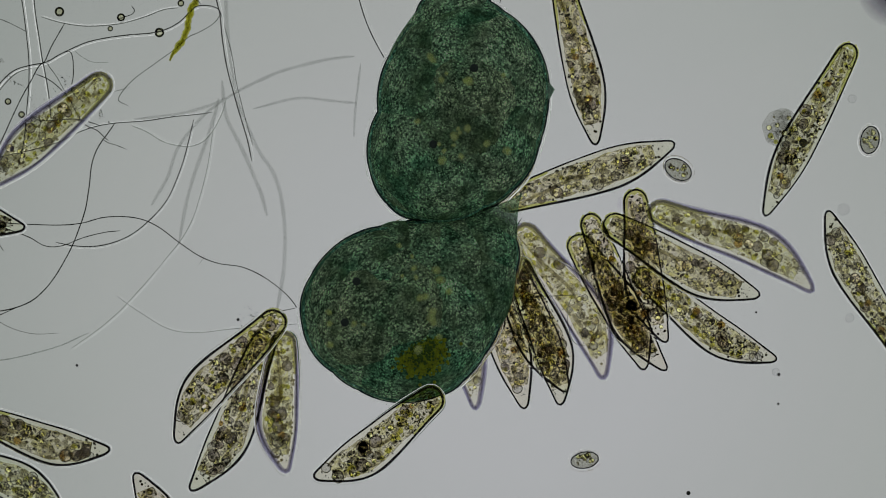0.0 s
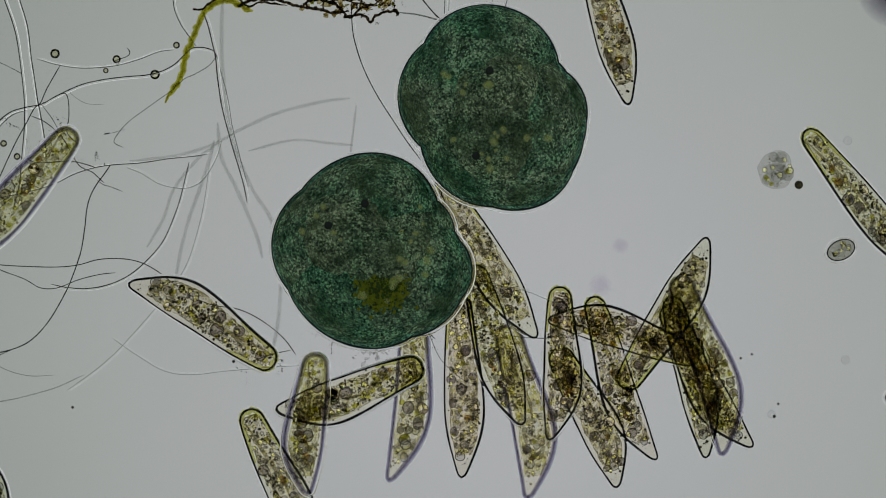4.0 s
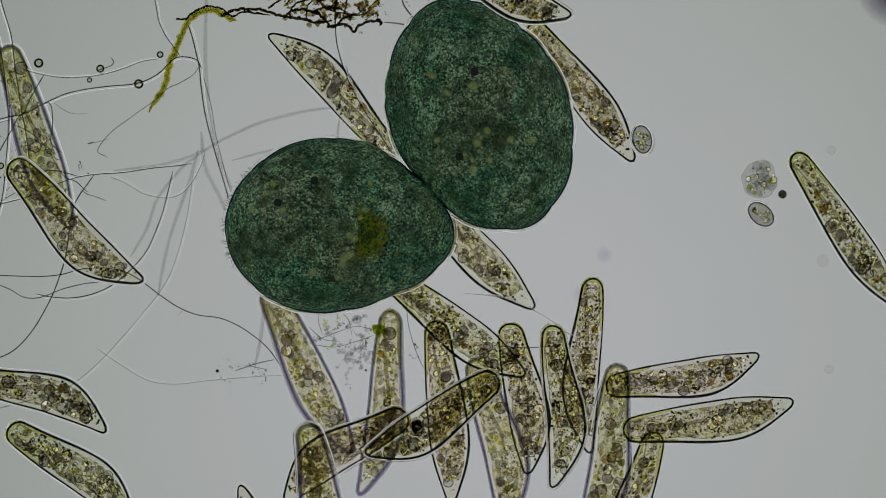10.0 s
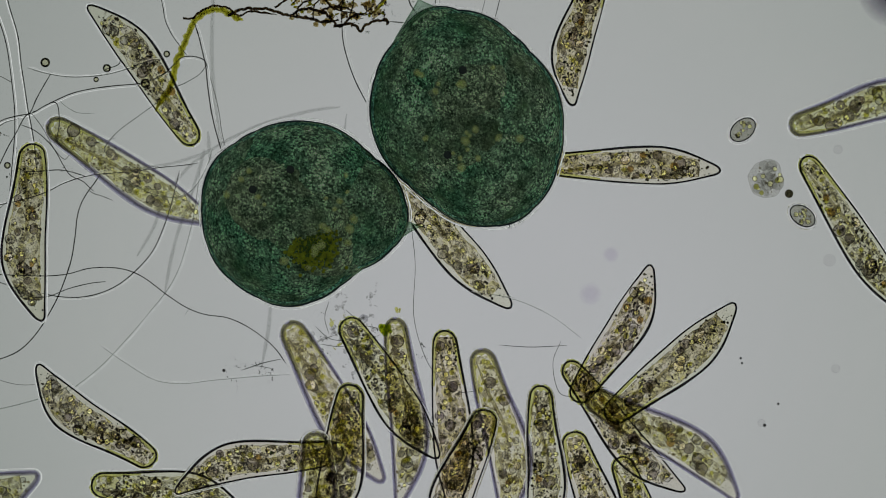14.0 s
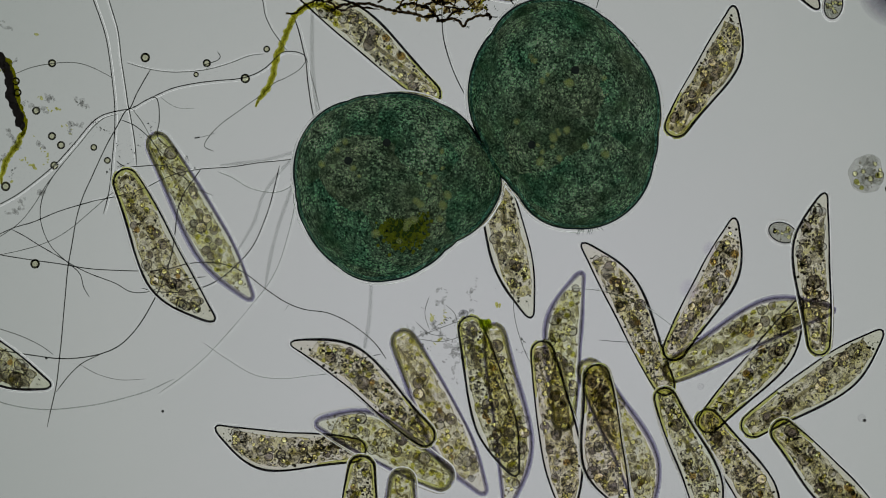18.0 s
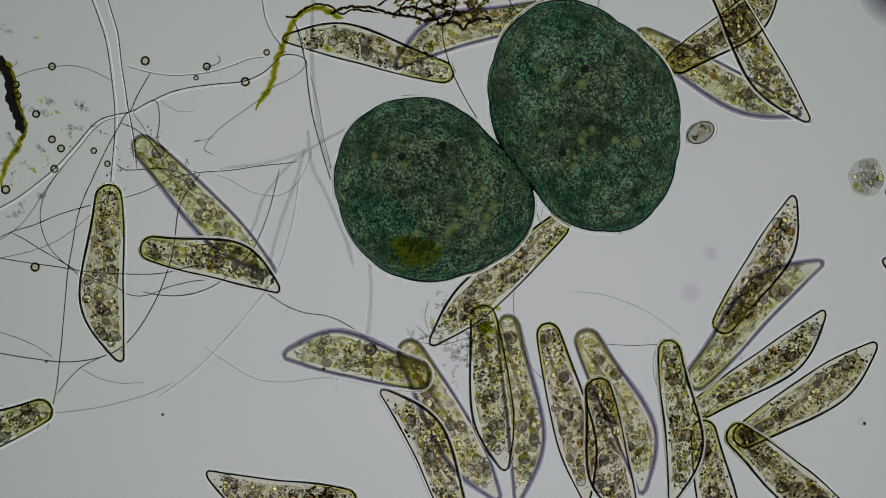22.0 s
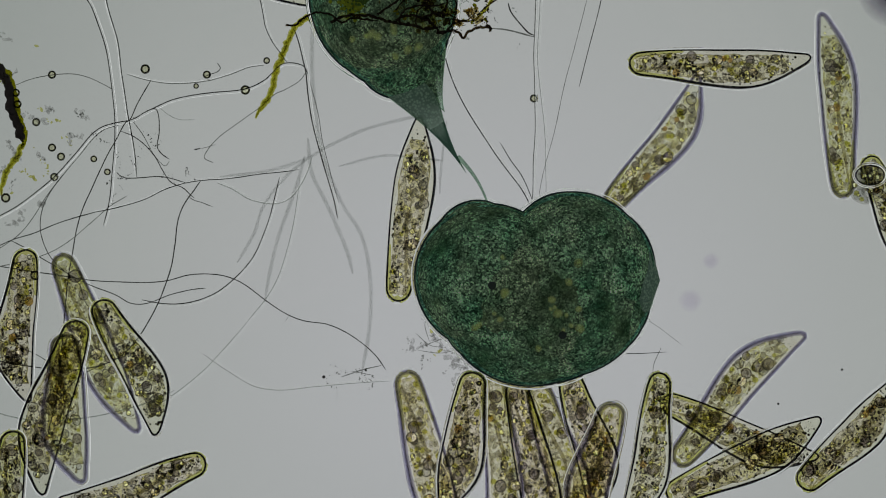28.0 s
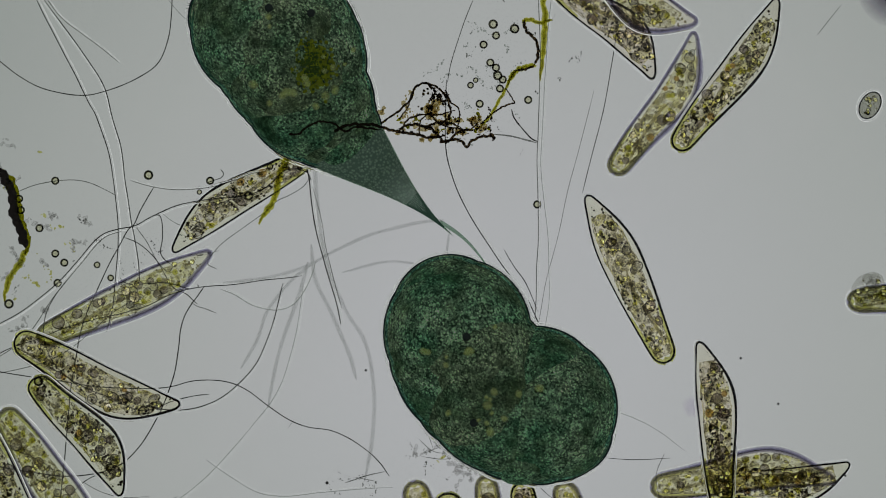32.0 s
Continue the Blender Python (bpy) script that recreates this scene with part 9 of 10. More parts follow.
    walk(paramecia[30], [(0, pose(-1.012, .073, .76, 0, 0, 34)), (11, pose(-1.012, .073, .76, 0, 0, 34)), (12, pose(-.649, .073, .76, 0, 0, 34)), (13, pose(-.523, .027, .76, 0, 0, 42)), (14, pose(-.664, -.001, .76, 0, 0, 64)), (15, pose(-.544, .012, .76, 0, 0, 44)), (18, pose(-.9, -.217, .76, 0, 0, 63)), (20, pose(-.929, -.23, .76, 0, 0, 27)), (20.25, pose(-.693, -.174, .76, 0, 0, 91)), (20.5, pose(-.457, -.117, .76, 0, 0, 154)), (21, pose(-.427, -.109, .76, 0, 0, 166)), (22, pose(-.394, -.023, .76, 0, 0, 162)), (23, pose(-.503, -.076, .76, 0, 0, 119)), (24, pose(-.595, -.114, .76, 0, 0, 86)), (25, pose(-.659, -.105, .76, 0, 0, 56)), (28, pose(-.529, -.184, .76, 0, 0, 113)), (29, pose(-.549, -.17, .76, 0, 0, 112)), (30, pose(-.532, -.159, .76, 0, 0, 131)), (31, pose(-.659, -.139, .76, 0, 0, 100)), (32, pose(-.622, -.106, .76, 0, 0, 127))])
    walk(paramecia[31], [(0, pose(-1.048, -.148, .52, 0, 0, -42)), (7, pose(-1.048, -.148, .52, 0, 0, -42)), (8, pose(-.6, -.148, .52, 0, 0, -42)), (8.5, pose(-.601, -.122, .52, 0, 0, -104)), (9, pose(-.602, -.096, .52, 0, 0, -167)), (10, pose(-.513, -.254, .52, 0, 0, -202)), (10.5, pose(-.525, -.248, .52, 0, 0, -141)), (11, pose(-.538, -.242, .52, 0, 0, -80)), (12, pose(-1.048, -.242, .52, 0, 0, -80)), (32, pose(-1.048, -.242, .52, 0, 0, -80))])
    walk(paramecia[32], [(0, pose(-.124, -.994, .042, 0, 0, 114)), (4, pose(-.125, -.999, .042, 0, 0, 114)), (5, pose(-.099, -.158, .042, 0, 0, 114)), (6, pose(-.055, -.145, .042, 0, 0, 136)), (7, pose(-.05, -.166, .042, 0, 0, 140)), (8, pose(-.042, -.195, .042, 0, 0, 132)), (9, pose(-.042, -.22, .042, 0, 0, 121)), (10, pose(-.053, -.22, .042, 0, 0, 117)), (11, pose(-.037, -.238, .042, 0, 0, 116)), (12, pose(-.027, -.264, .042, 0, 0, 117)), (13, pose(-.022, -.275, .042, 0, 0, 118)), (14, pose(-.018, -.281, .042, 0, 0, 121)), (15, pose(-.029, -.295, .042, 0, 0, 118)), (18, pose(-.006, -.308, .042, 0, 0, 118)), (19, pose(-.01, -.304, .042, 0, 0, 119)), (20, pose(-.004, -.31, .042, 0, 0, 121)), (21, pose(0, -.309, .042, 0, 0, 122)), (22, pose(.012, -.317, .042, 0, 0, 121)), (23, pose(.017, -.317, .042, 0, 0, 120)), (24, pose(.003, -.314, .042, 0, 0, 115)), (25, pose(-.014, -.325, .042, 0, 0, 113)), (28, pose(-.027, -.374, .042, 0, 0, 106)), (29, pose(-.023, -.377, .042, 0, 0, 108)), (30, pose(-.021, -.383, .042, 0, 0, 105)), (31, pose(-.021, -.378, .042, 0, 0, 106)), (32, pose(-.018, -.382, .042, 0, 0, 106))])
    walk(paramecia[33], [(0, pose(-.184, -.904, .46, 0, 0, 36)), (5, pose(-.184, -.904, .46, 0, 0, 36)), (6, pose(-.184, -.392, .46, 0, 0, 36)), (7, pose(-.191, -.335, .46, 0, 0, 8)), (8, pose(-.162, -.318, .46, 0, 0, -18)), (9, pose(-.162, -.904, .46, 0, 0, -18)), (32, pose(-.162, -.904, .46, 0, 0, -18))])
    walk(paramecia[34], [(0, pose(-.147, -.908, .64, 0, 0, -92)), (9, pose(-.147, -.908, .64, 0, 0, -92)), (10, pose(-.147, -.554, .64, 0, 0, -92)), (11, pose(-.143, -.207, .64, 0, 0, -101)), (12, pose(-.104, -.255, .64, 0, 0, -40)), (13, pose(-.194, -.351, .64, 0, 0, -4)), (14, pose(-.138, -.369, .64, 0, 0, 14)), (15, pose(-.113, -.386, .64, 0, 0, 17)), (18, pose(-.133, -.243, .64, 0, 0, -35)), (19, pose(-.021, -.366, .64, 0, 0, -40)), (20, pose(-.138, -.38, .64, 0, 0, -22)), (21, pose(-.034, -.36, .64, 0, 0, -63)), (22, pose(-.021, -.367, .64, 0, 0, -60)), (23, pose(-.005, -.356, .64, 0, 0, -59)), (24, pose(-.138, -.441, .64, 0, 0, -67)), (25, pose(-.137, -.912, .64, 0, 0, -67)), (32, pose(-.137, -.912, .64, 0, 0, -67))])
    walk(paramecia[35], [(0, pose(-.404, -.911, .4, 0, 0, -40)), (12, pose(-.404, -.911, .4, 0, 0, -40)), (13, pose(-.404, -.273, .4, 0, 0, -40)), (14, pose(-.44, -.298, .4, 0, 0, -40)), (15, pose(-.341, -.34, .4, 0, 0, -18)), (18, pose(-.272, -.355, .4, 0, 0, -9)), (19, pose(-.295, -.342, .4, 0, 0, -9)), (20, pose(-.322, -.279, .4, 0, 0, -42)), (21, pose(-.27, -.37, .4, 0, 0, -9)), (22, pose(-.289, -.434, .4, 0, 0, -11)), (23, pose(-.334, -.384, .4, 0, 0, -22)), (23.5, pose(-.282, -.355, .4, 0, 0, -91)), (24, pose(-.23, -.326, .4, 0, 0, -160)), (24.5, pose(-.354, -.354, .4, 0, 0, -88)), (25, pose(-.478, -.382, .4, 0, 0, -16)), (28, pose(-.548, -.407, .4, 0, 0, 15)), (29, pose(-.152, -.23, .4, 0, 0, -37)), (30, pose(-.154, -.702, .4, 0, 0, -37)), (32, pose(-.154, -.702, .4, 0, 0, -37))])
    walk(paramecia[36], [(0, pose(-1.037, -.423, .58, 0, 0, -169)), (13, pose(-1.037, -.423, .58, 0, 0, -169)), (14, pose(-.645, -.424, .58, 0, 0, -169)), (15, pose(-.594, -.386, .58, 0, 0, -149)), (16.5, pose(-.347, -.368, .58, 0, 0, -86)), (18, pose(-.1, -.351, .58, 0, 0, -24)), (19, pose(-.2, -.35, .58, 0, 0, -43)), (20, pose(-.323, -.397, .58, 0, 0, 3)), (21, pose(-.181, -.357, .58, 0, 0, -62)), (22, pose(-.149, -.195, .58, 0, 0, -9)), (23, pose(-.071, -.412, .58, 0, 0, -54)), (24, pose(-.405, -.419, .58, 0, 0, -2)), (24.33, pose(-.369, -.415, .58, 0, 0, 49)), (24.67, pose(-.334, -.41, .58, 0, 0, 99)), (25, pose(-.299, -.405, .58, 0, 0, 149)), (28, pose(-.652, -.264, .58, 0, 0, 97)), (29, pose(-.57, -.172, .58, 0, 0, 106)), (30, pose(-.498, -.1, .58, 0, 0, 133)), (31, pose(-.508, -.187, .58, 0, 0, 162)), (32, pose(-.696, -.177, .58, 0, 0, 131))])
    walk(paramecia[37], [(0, pose(-1.028, -.171, .76, 0, 0, 125)), (14, pose(-1.028, -.171, .76, 0, 0, 125)), (15, pose(-.766, -.18, .76, 0, 0, 125)), (18, pose(-.781, -.177, .76, 0, 0, 147)), (19, pose(-.858, -.343, .76, 0, 0, 151)), (20, pose(-.674, -.365, .76, 0, 0, 146)), (21, pose(-.766, -.47, .76, 0, 0, 165)), (21.5, pose(-.776, -.396, .76, 0, 0, 96)), (22, pose(-.786, -.322, .76, 0, 0, 28)), (23, pose(-.775, -.315, .76, 0, 0, 38)), (24, pose(-.703, -.297, .76, 0, 0, 85)), (25, pose(-.644, -.317, .76, 0, 0, 107)), (28, pose(-.745, -.424, .76, 0, 0, 88)), (29, pose(-.709, -.118, .76, 0, 0, 94)), (30, pose(-.865, -.056, .76, 0, 0, 61)), (31, pose(-.715, -.2, .76, 0, 0, 103)), (32, pose(-.747, -.205, .76, 0, 0, 117))])
    walk(paramecia[38], [(0, pose(-.36, -.905, .52, 0, 0, 125)), (23, pose(-.36, -.905, .52, 0, 0, 125)), (24, pose(-.358, -.47, .52, 0, 0, 125)), (24.5, pose(-.398, -.352, .52, 0, 0, 198)), (25, pose(-.438, -.234, .52, 0, 0, 271)), (26, pose(-.538, -.196, .52, 0, 0, 331)), (27, pose(-.638, -.158, .52, 0, 0, 391)), (28, pose(-.739, -.12, .52, 0, 0, 451)), (29, pose(-.83, -.101, .52, 0, 0, 445)), (30, pose(-1.251, -.068, .52, 0, 0, 445)), (32, pose(-1.251, -.068, .52, 0, 0, 445))])
    walk(paramecia[39], [(0, pose(-.323, 1.18, .048, 0, 0, 86)), (6, pose(-.323, 1.18, .048, 0, 0, 86)), (7, pose(-.323, .542, .048, 0, 0, 86)), (8, pose(-.347, .543, .048, 0, 0, 86)), (8.5, pose(-.237, .451, .048, 0, 0, 17)), (9, pose(-.127, .36, .048, 0, 0, -52)), (10, pose(-.003, .292, .048, 0, 0, -44)), (11, pose(-.223, .668, .048, 0, 0, -63)), (13, pose(-.596, .652, .048, 0, 0, -35)), (13.5, pose(-.451, .37, .048, 0, 0, -18)), (14, pose(-.362, .328, .048, 0, 0, -52)), (15, pose(-.327, .334, .048, 0, 0, -65)), (18, pose(-.131, .37, .048, 0, 0, -37)), (19, pose(-.188, .41, .048, 0, 0, -24)), (20, pose(-.128, .345, .048, 0, 0, -28)), (21, pose(-.106, .315, .048, 0, 0, -46)), (22, pose(-.136, .361, .048, 0, 0, -12)), (23, pose(-.159, .407, .048, 0, 0, 3)), (23.33, pose(-.126, .397, .048, 0, 0, 60)), (23.67, pose(-.093, .387, .048, 0, 0, 117)), (24, pose(-.059, .377, .048, 0, 0, 175)), (25, pose(-.297, .456, .048, 0, 0, 144)), (28, pose(-.367, .562, .048, 0, 0, 139)), (28.5, pose(-.363, .497, .048, 0, 0, 77)), (29, pose(-.36, .432, .048, 0, 0, 15)), (30, pose(-.377, .359, .048, 0, 0, 36)), (31, pose(-.37, .311, .048, 0, 0, 54)), (32, pose(-.375, .303, .048, 0, 0, 35))])
    walk(paramecia[40], [(0, pose(-.012, 1.161, .054, 0, 0, -12)), (17, pose(-.005, 1.158, .054, 0, 0, -12)), (18, pose(-.004, .507, .054, 0, 0, -12)), (19, pose(-.017, .408, .054, 0, 0, -19)), (20, pose(.001, .363, .054, 0, 0, -5)), (21, pose(.005, .359, .054, 0, 0, 9)), (22, pose(.045, .397, .054, 0, 0, 21)), (23, pose(-.009, .363, .054, 0, 0, 28)), (23.33, pose(.103, .375, .054, 0, 0, 84)), (23.67, pose(.216, .386, .054, 0, 0, 141)), (24, pose(.329, .398, .054, 0, 0, 198)), (25, pose(.273, .29, .054, 0, 0, 200)), (28, pose(.394, .204, .054, 0, 0, 236)), (29, pose(.181, .199, .054, 0, 0, 203)), (29.5, pose(.211, .211, .054, 0, 0, 246)), (30, pose(.241, .224, .054, 0, 0, 288)), (31, pose(.326, .225, .054, 0, 0, 246)), (32, pose(.391, .471, .054, 0, 0, 240))])
    walk(paramecia[41], [(0, pose(.449, 1.156, .06, 0, 0, 79)), (13, pose(.447, 1.15, .06, 0, 0, 79)), (14, pose(.435, .397, .06, 0, 0, 79)), (14.33, pose(.428, .472, .06, 0, 0, 137)), (14.67, pose(.42, .546, .06, 0, 0, 196)), (15, pose(.411, .62, .06, 0, 0, 254)), (17.5, pose(.51, .213, .06, 0, 0, 204)), (18, pose(.484, .316, .06, 0, 0, 244)), (19, pose(.436, .41, .06, 0, 0, 228)), (19.5, pose(.447, .466, .06, 0, 0, 177)), (20, pose(.458, .522, .06, 0, 0, 125)), (21, pose(.203, .46, .06, 0, 0, 122)), (21.5, pose(.362, .433, .06, 0, 0, 171)), (22, pose(.521, .407, .06, 0, 0, 220)), (23, pose(.358, .529, .06, 0, 0, 203)), (24, pose(.36, 1.144, .06, 0, 0, 203)), (32, pose(.361, 1.132, .06, 0, 0, 203))])
    walk(paramecia[42], [(0, pose(.596, 1.136, .4, 0, 0, 112)), (17, pose(.596, 1.136, .4, 0, 0, 112)), (18, pose(.597, .564, .4, 0, 0, 112)), (19, pose(.609, .311, .4, 0, 0, 109)), (20, pose(.553, .301, .4, 0, 0, 76)), (20.5, pose(.464, .394, .4, 0, 0, 141)), (21, pose(.375, .488, .4, 0, 0, 205)), (21.5, pose(.464, .422, .4, 0, 0, 164)), (22, pose(.554, .356, .4, 0, 0, 123)), (23, pose(.769, -.043, .4, 0, 0, 188)), (24, pose(.633, -.004, .4, 0, 0, 138)), (25, pose(.632, .051, .4, 0, 0, 159)), (28, pose(.491, .341, .4, 0, 0, 182)), (29, pose(.485, .295, .4, 0, 0, 162)), (30, pose(.345, .186, .4, 0, 0, 98)), (31, pose(.48, .3, .4, 0, 0, 147)), (31.5, pose(.491, .408, .4, 0, 0, 191)), (32, pose(.503, .515, .4, 0, 0, 236))])
    walk(paramecia[43], [(0, pose(1.244, -.048, .58, 0, 0, -92)), (17, pose(1.244, -.048, .58, 0, 0, -92)), (18, pose(.649, -.049, .58, 0, 0, -92)), (19, pose(.642, -.011, .58, 0, 0, -99)), (19.5, pose(.656, .043, .58, 0, 0, -43)), (20, pose(.671, .098, .58, 0, 0, 13)), (21, pose(.756, .112, .58, 0, 0, -13)), (22, pose(.9, -.058, .58, 0, 0, -12)), (23, pose(1.245, -.058, .58, 0, 0, -12)), (32, pose(1.245, -.058, .58, 0, 0, -12))])
    walk(paramecia[44], [(0, pose(.388, 1.184, .042, 0, 0, -176)), (18, pose(.4, 1.178, .042, 0, 0, -176)), (19, pose(.4, .389, .042, 0, 0, -176)), (20, pose(.392, .381, .042, 0, 0, -172)), (21, pose(.443, .337, .042, 0, 0, -188)), (22, pose(.501, .315, .042, 0, 0, -206)), (23, pose(.53, .301, .042, 0, 0, -217)), (24, pose(.503, .225, .042, 0, 0, -236)), (25, pose(.735, -.124, .042, 0, 0, -238)), (26, pose(.729, .012, .042, 0, 0, -186)), (27, pose(.725, .145, .042, 0, 0, -135)), (28, pose(.721, .28, .042, 0, 0, -83)), (29, pose(.717, .223, .042, 0, 0, -69)), (29.5, pose(.805, .176, .042, 0, 0, -109)), (30, pose(.892, .133, .042, 0, 0, -148)), (31, pose(.901, .096, .042, 0, 0, -170)), (32, pose(.906, .129, .042, 0, 0, -172))])
    walk(paramecia[45], [(0, pose(.32, 1.114, .52, 0, 0, 114)), (23, pose(.32, 1.114, .52, 0, 0, 114)), (24, pose(.322, .542, .52, 0, 0, 114)), (25, pose(.493, .342, .52, 0, 0, 159)), (28, pose(.648, .525, .52, 0, 0, 157)), (29, pose(.499, .339, .52, 0, 0, 173)), (30, pose(.433, .322, .52, 0, 0, 231)), (31, pose(.452, -.153, .52, 0, 0, 190)), (31.5, pose(.461, -.124, .52, 0, 0, 234)), (32, pose(.469, -.096, .52, 0, 0, 278))])
    walk(paramecia[46], [(0, pose(.222, 1.136, .054, 0, 0, -171)), (16.5, pose(.222, 1.136, .054, 0, 0, -171)), (17.5, pose(.218, .242, .054, 0, 0, -171)), (18, pose(.221, .241, .054, 0, 0, -170)), (19, pose(.223, .156, .054, 0, 0, -157)), (20, pose(.187, .13, .054, 0, 0, -160)), (21, pose(.181, .147, .054, 0, 0, -157)), (22, pose(.247, .234, .054, 0, 0, -142)), (22.5, pose(.361, .037, .054, 0, 0, -152)), (23, pose(.363, .027, .054, 0, 0, -165)), (24, pose(.456, -.094, .054, 0, 0, -180)), (24.5, pose(.525, -.155, .054, 0, 0, -231)), (25, pose(.594, -.216, .054, 0, 0, -283)), (27.5, pose(1.001, .055, .054, 0, 0, -243)), (29, pose(.355, .075, .054, 0, 0, -216)), (30, pose(.557, .03, .054, 0, 0, -153)), (31, pose(.621, -.341, .054, 0, 0, -167)), (32, pose(.616, -.217, .054, 0, 0, -170))])
    walk(paramecia[47], [(0, pose(.347, 1.095, .46, 0, 0, 94)), (24, pose(.347, 1.095, .46, 0, 0, 94)), (25, pose(.348, .515, .46, 0, 0, 94)), (28, pose(.329, .597, .46, 0, 0, 129)), (29, pose(.332, .612, .46, 0, 0, 140)), (30, pose(.356, .613, .46, 0, 0, 152)), (31, pose(.325, .598, .46, 0, 0, 140)), (32, pose(.285, .603, .46, 0, 0, 136))])
    walk(paramecia[48], [(0, pose(.371, 1.257, .64, 0, 0, 150)), (29, pose(.371, 1.257, .64, 0, 0, 150)), (30, pose(.369, .741, .64, 0, 0, 150)), (31, pose(.333, .679, .64, 0, 0, 152)), (32, pose(.324, .655, .64, 0, 0, 147))])
    walk(paramecia[49], [(0, pose(.894, -.9, .4, 0, 0, 142)), (14, pose(.894, -.9, .4, 0, 0, 142)), (15, pose(.717, -.575, .4, 0, 0, 142)), (18, pose(.674, -.402, .4, 0, 0, 139)), (19, pose(.631, -.402, .4, 0, 0, 153)), (20, pose(.631, -.392, .4, 0, 0, 151)), (21, pose(.615, -.378, .4, 0, 0, 142)), (22, pose(.603, -.394, .4, 0, 0, 146)), (23, pose(.575, -.412, .4, 0, 0, 153)), (24, pose(.556, -.455, .4, 0, 0, 158)), (28, pose(.721, -.319, .4, 0, 0, 229)), (29, pose(.765, -.214, .4, 0, 0, 231)), (30, pose(1.238, -.181, .4, 0, 0, 231)), (32, pose(1.238, -.181, .4, 0, 0, 231))])
    walk(paramecia[50], [(0, pose(.422, -.904, .58, 0, 0, 100)), (8, pose(.422, -.904, .58, 0, 0, 100)), (9, pose(.422, -.253, .58, 0, 0, 100)), (10, pose(.397, -.27, .58, 0, 0, 90)), (11, pose(.382, -.345, .58, 0, 0, 96)), (12, pose(.384, -.345, .58, 0, 0, 95)), (13, pose(.358, -.365, .58, 0, 0, 84)), (14, pose(.353, -.376, .58, 0, 0, 85)), (15, pose(.344, -.39, .58, 0, 0, 91)), (18, pose(.43, -.38, .58, 0, 0, 106)), (19, pose(.411, -.308, .58, 0, 0, 98)), (20, pose(.416, -.308, .58, 0, 0, 98)), (21, pose(.412, -.302, .58, 0, 0, 96)), (22, pose(.406, -.299, .58, 0, 0, 91)), (23, pose(.391, -.294, .58, 0, 0, 81)), (24, pose(.357, -.313, .58, 0, 0, 75)), (25, pose(.377, -.267, .58, 0, 0, 70)), (28, pose(.355, -.34, .58, 0, 0, 75)), (29, pose(.367, -.36, .58, 0, 0, 81)), (30, pose(.365, -.695, .58, 0, 0, 81)), (32, pose(.365, -.695, .58, 0, 0, 81))])
    walk(paramecia[51], [(0, pose(.285, -.933, .048, 0, 0, 95)), (22, pose(.296, -.94, .048, 0, 0, 95)), (23, pose(.296, -.496, .048, 0, 0, 95)), (24, pose(.22, -.348, .048, 0, 0, 106)), (25, pose(.289, -.351, .048, 0, 0, 95)), (28, pose(.265, -.342, .048, 0, 0, 100)), (29, pose(.269, -.362, .048, 0, 0, 100)), (30, pose(.267, -.727, .048, 0, 0, 100)), (32, pose(.267, -.726, .048, 0, 0, 100))])
    walk(paramecia[52], [(0, pose(1.232, -.414, .52, 0, 0, 68)), (23, pose(1.232, -.414, .52, 0, 0, 68)), (24, pose(.887, -.416, .52, 0, 0, 68)), (25, pose(.686, -.248, .52, 0, 0, 93)), (28, pose(.269, -.374, .52, 0, 0, 81)), (29, pose(.277, -.372, .52, 0, 0, 84)), (30, pose(.275, -.68, .52, 0, 0, 84)), (32, pose(.275, -.68, .52, 0, 0, 84))])
    walk(paramecia[53], [(0, pose(.216, -.882, .7, 0, 0, 92)), (24, pose(.216, -.882, .7, 0, 0, 92)), (25, pose(.217, -.62, .7, 0, 0, 92)), (27.5, pose(.032, -.326, .7, 0, 0, 72)), (28, pose(.032, -.319, .7, 0, 0, 77)), (29, pose(.034, -.319, .7, 0, 0, 79)), (29.67, pose(-.027, -.295, .7, 0, 0, 24)), (30.33, pose(-.088, -.272, .7, 0, 0, -30)), (31, pose(-.148, -.249, .7, 0, 0, -84)), (31.33, pose(-.093, -.277, .7, 0, 0, -144)), (31.67, pose(-.037, -.305, .7, 0, 0, -204)), (32, pose(.019, -.333, .7, 0, 0, -264))])
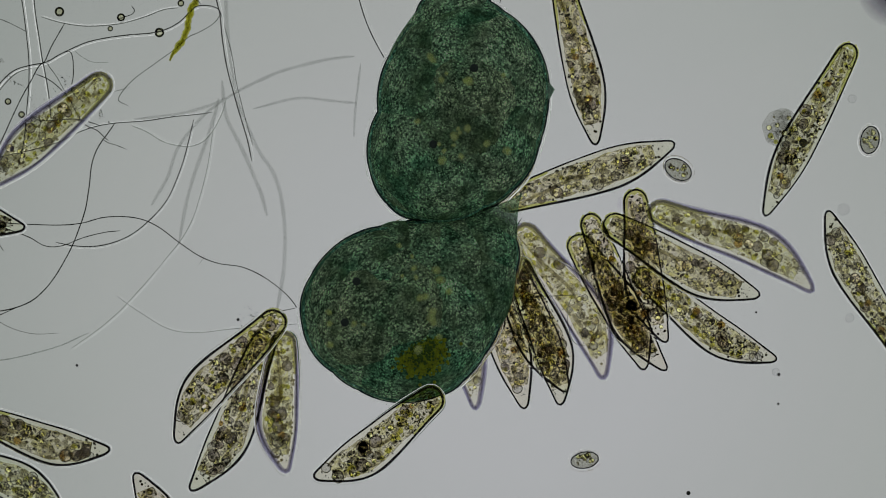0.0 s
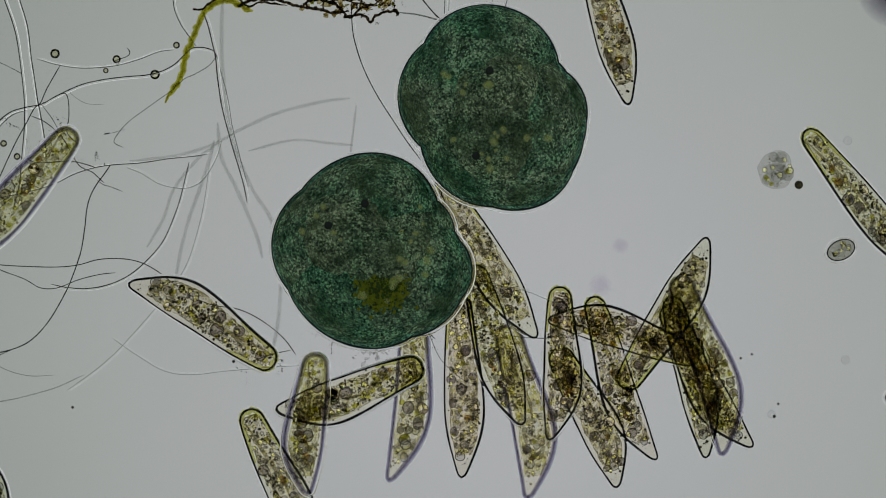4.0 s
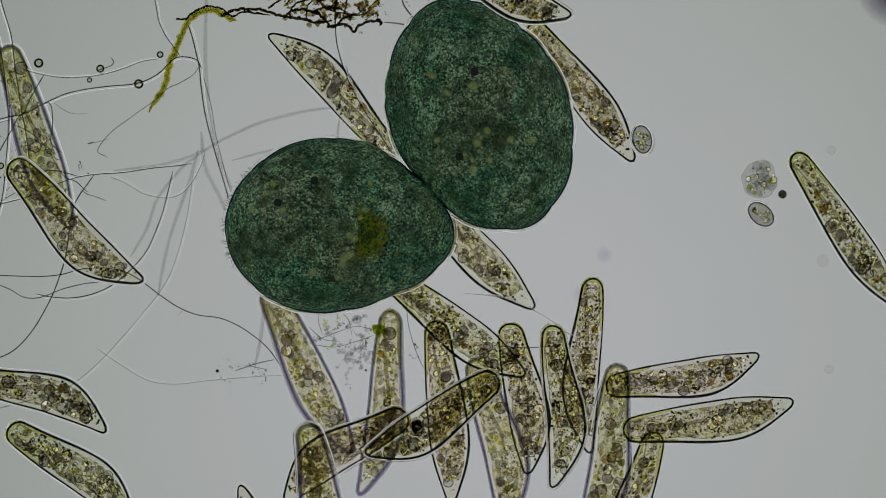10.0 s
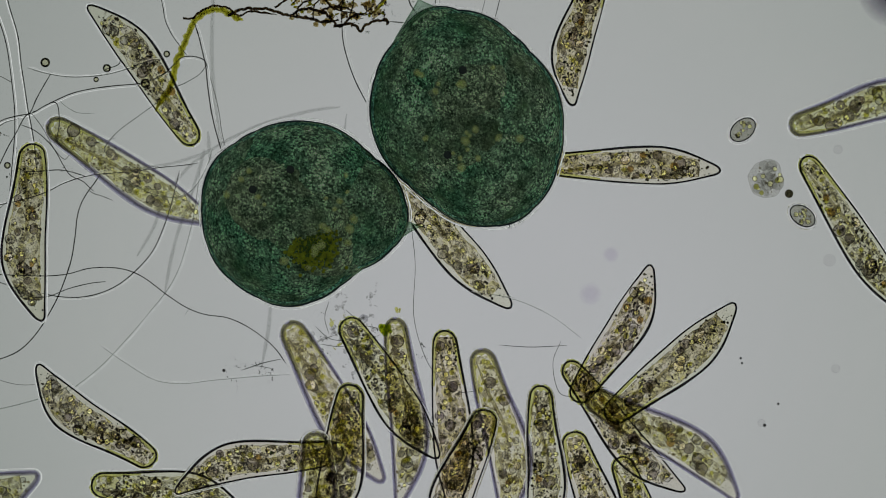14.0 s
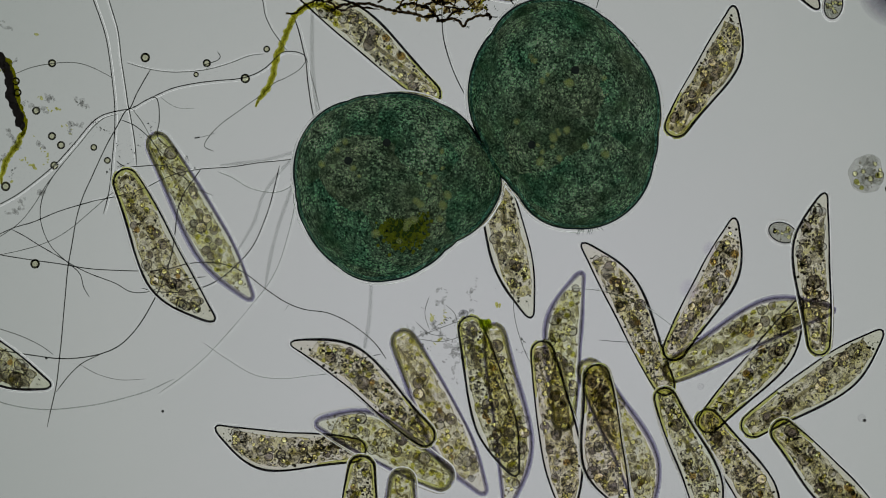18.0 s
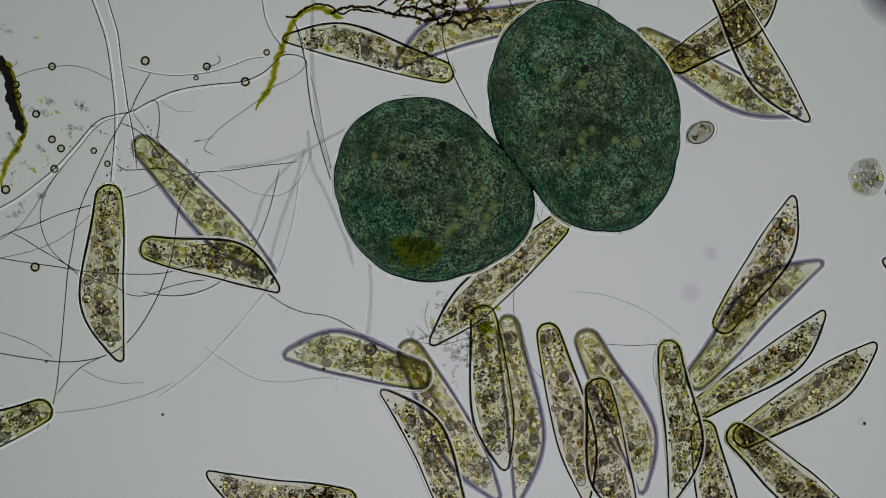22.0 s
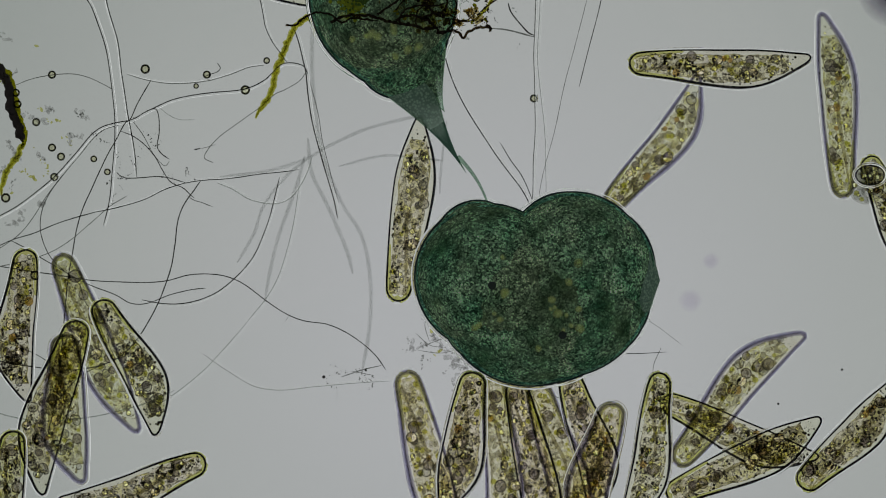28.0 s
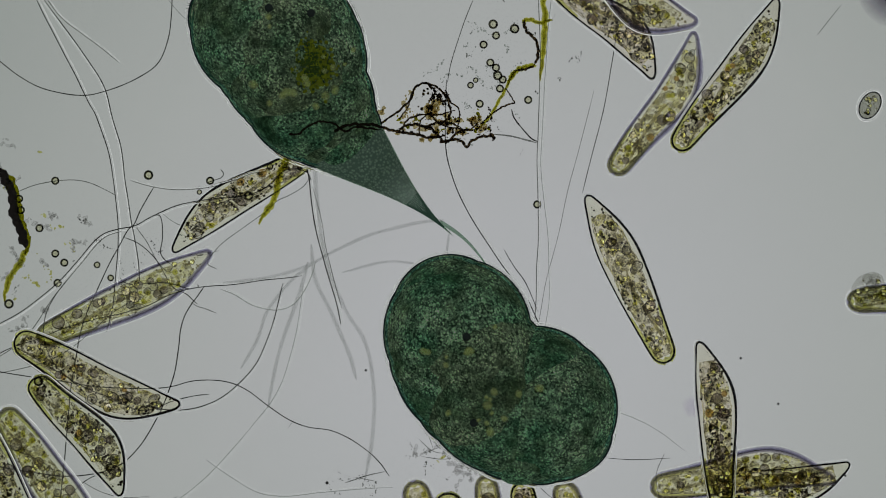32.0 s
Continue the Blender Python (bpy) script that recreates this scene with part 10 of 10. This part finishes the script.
    walk(ovals[0], [(0, pose(.571, .05, .45, 0, 0, -30)), (.5, pose(.546, .107, .45, 0, 0, 25)), (1, pose(.521, .163, .45, 0, 0, 80)), (1.5, pose(.63, .195, .45, 0, 0, 35)), (2, pose(.739, .227, .45, 0, 0, -10)), (2.5, pose(.903, .234, .45, 0, 0, -10)), (4.5, pose(.853, -.061, .45, 0, 0, 30)), (4.75, pose(.85, -.029, .45, 0, 0, -25)), (5, pose(.848, .002, .45, 0, 0, -80)), (6, pose(.687, .239, .45, 0, 0, -60)), (7, pose(.546, .355, .45, 0, 0, -10)), (8, pose(.676, .201, .45, 0, 0, 60)), (9, pose(.698, .058, .45, 0, 0, 60)), (9.5, pose(.727, .061, .45, 0, 0, 10)), (10, pose(.755, .065, .45, 0, 0, -40)), (11, pose(.733, .1, .45, 0, 0, -20)), (12, pose(.634, .073, .45, 0, 0, 10)), (13, pose(.691, .147, .45, 0, 0, 50)), (14, pose(.711, .213, .45, 0, 0, 40)), (15, pose(.686, .169, .45, 0, 0, -10)), (17.5, pose(.62, .036, .45, 0, 0, 0)), (18, pose(.598, .023, .45, 0, 0, -20)), (18.5, pose(.594, .058, .45, 0, 0, 30)), (19, pose(.59, .093, .45, 0, 0, 80)), (19.5, pose(.567, .098, .45, 0, 0, 30)), (20, pose(.543, .103, .45, 0, 0, -20)), (20.5, pose(.541, .128, .45, 0, 0, 30)), (21, pose(.539, .153, .45, 0, 0, 80)), (22, pose(.454, .205, .45, 0, 0, 30)), (23, pose(.454, .178, .45, 0, 0, 30)), (24, pose(.505, .153, .45, 0, 0, 0)), (25, pose(.494, .137, .45, 0, 0, 0)), (28, pose(.752, .145, .45, 0, 0, 0)), (29, pose(.575, .395, .45, 0, 0, 50)), (30, pose(.585, .398, .45, 0, 0, 0)), (31, pose(.602, .365, .45, 0, 0, -60)), (31.5, pose(.674, .413, .45, 0, 0, 0)), (32, pose(.746, .462, .45, 0, 0, 60))])
    walk(ovals[1], [(0, pose(.905, .101, .5, 0, 0, 80)), (1, pose(1.064, .05, .5, 0, 0, 40)), (8, pose(1.102, .183, .5, 0, 0, 50)), (9.5, pose(.607, .114, .5, 0, 0, 70)), (9.67, pose(.586, .141, .5, 0, 0, 20)), (9.83, pose(.565, .169, .5, 0, 0, -30)), (10, pose(.544, .196, .5, 0, 0, -80)), (10.33, pose(.608, .179, .5, 0, 0, -25)), (10.67, pose(.672, .161, .5, 0, 0, 30)), (11, pose(.736, .144, .5, 0, 0, 85)), (11.5, pose(.738, .114, .5, 0, 0, 12)), (12, pose(.74, .084, .5, 0, 0, -60)), (13, pose(.782, .074, .5, 0, 0, 0)), (14, pose(.813, .061, .5, 0, 0, -35)), (15, pose(.735, -.163, .5, 0, 0, 30)), (17.5, pose(.745, .422, .5, 0, 0, 60)), (18, pose(.684, .421, .5, 0, 0, 80)), (19, pose(.709, .555, .5, 0, 0, 80)), (20, pose(.709, 1.001, .5, 0, 0, 80)), (32, pose(.709, 1.001, .5, 0, 0, 80))])
    walk(ovals[2], [(0, pose(.404, -.458, .55, 0, 0, 10)), (1, pose(.601, -.488, .55, 0, 0, 0)), (2, pose(.763, -.424, .55, 0, 0, 15)), (2.5, pose(.822, -.404, .55, 0, 0, 10)), (4.5, pose(1.077, -.252, .55, 0, 0, 0)), (5.5, pose(1.332, -.251, .55, 0, 0, 0)), (32, pose(1.332, -.251, .55, 0, 0, 0))])
    walk(ovals[3], [(0, pose(.516, -.599, .6, 0, 0, 60)), (1, pose(.69, -.506, .6, 0, 0, 85)), (2, pose(.799, -.479, .6, 0, 0, 15)), (2.5, pose(.858, -.481, .6, 0, 0, 10)), (4.5, pose(1.092, -.349, .6, 0, 0, 0)), (5.5, pose(1.326, -.348, .6, 0, 0, 0)), (32, pose(1.326, -.348, .6, 0, 0, 0))])


motions()
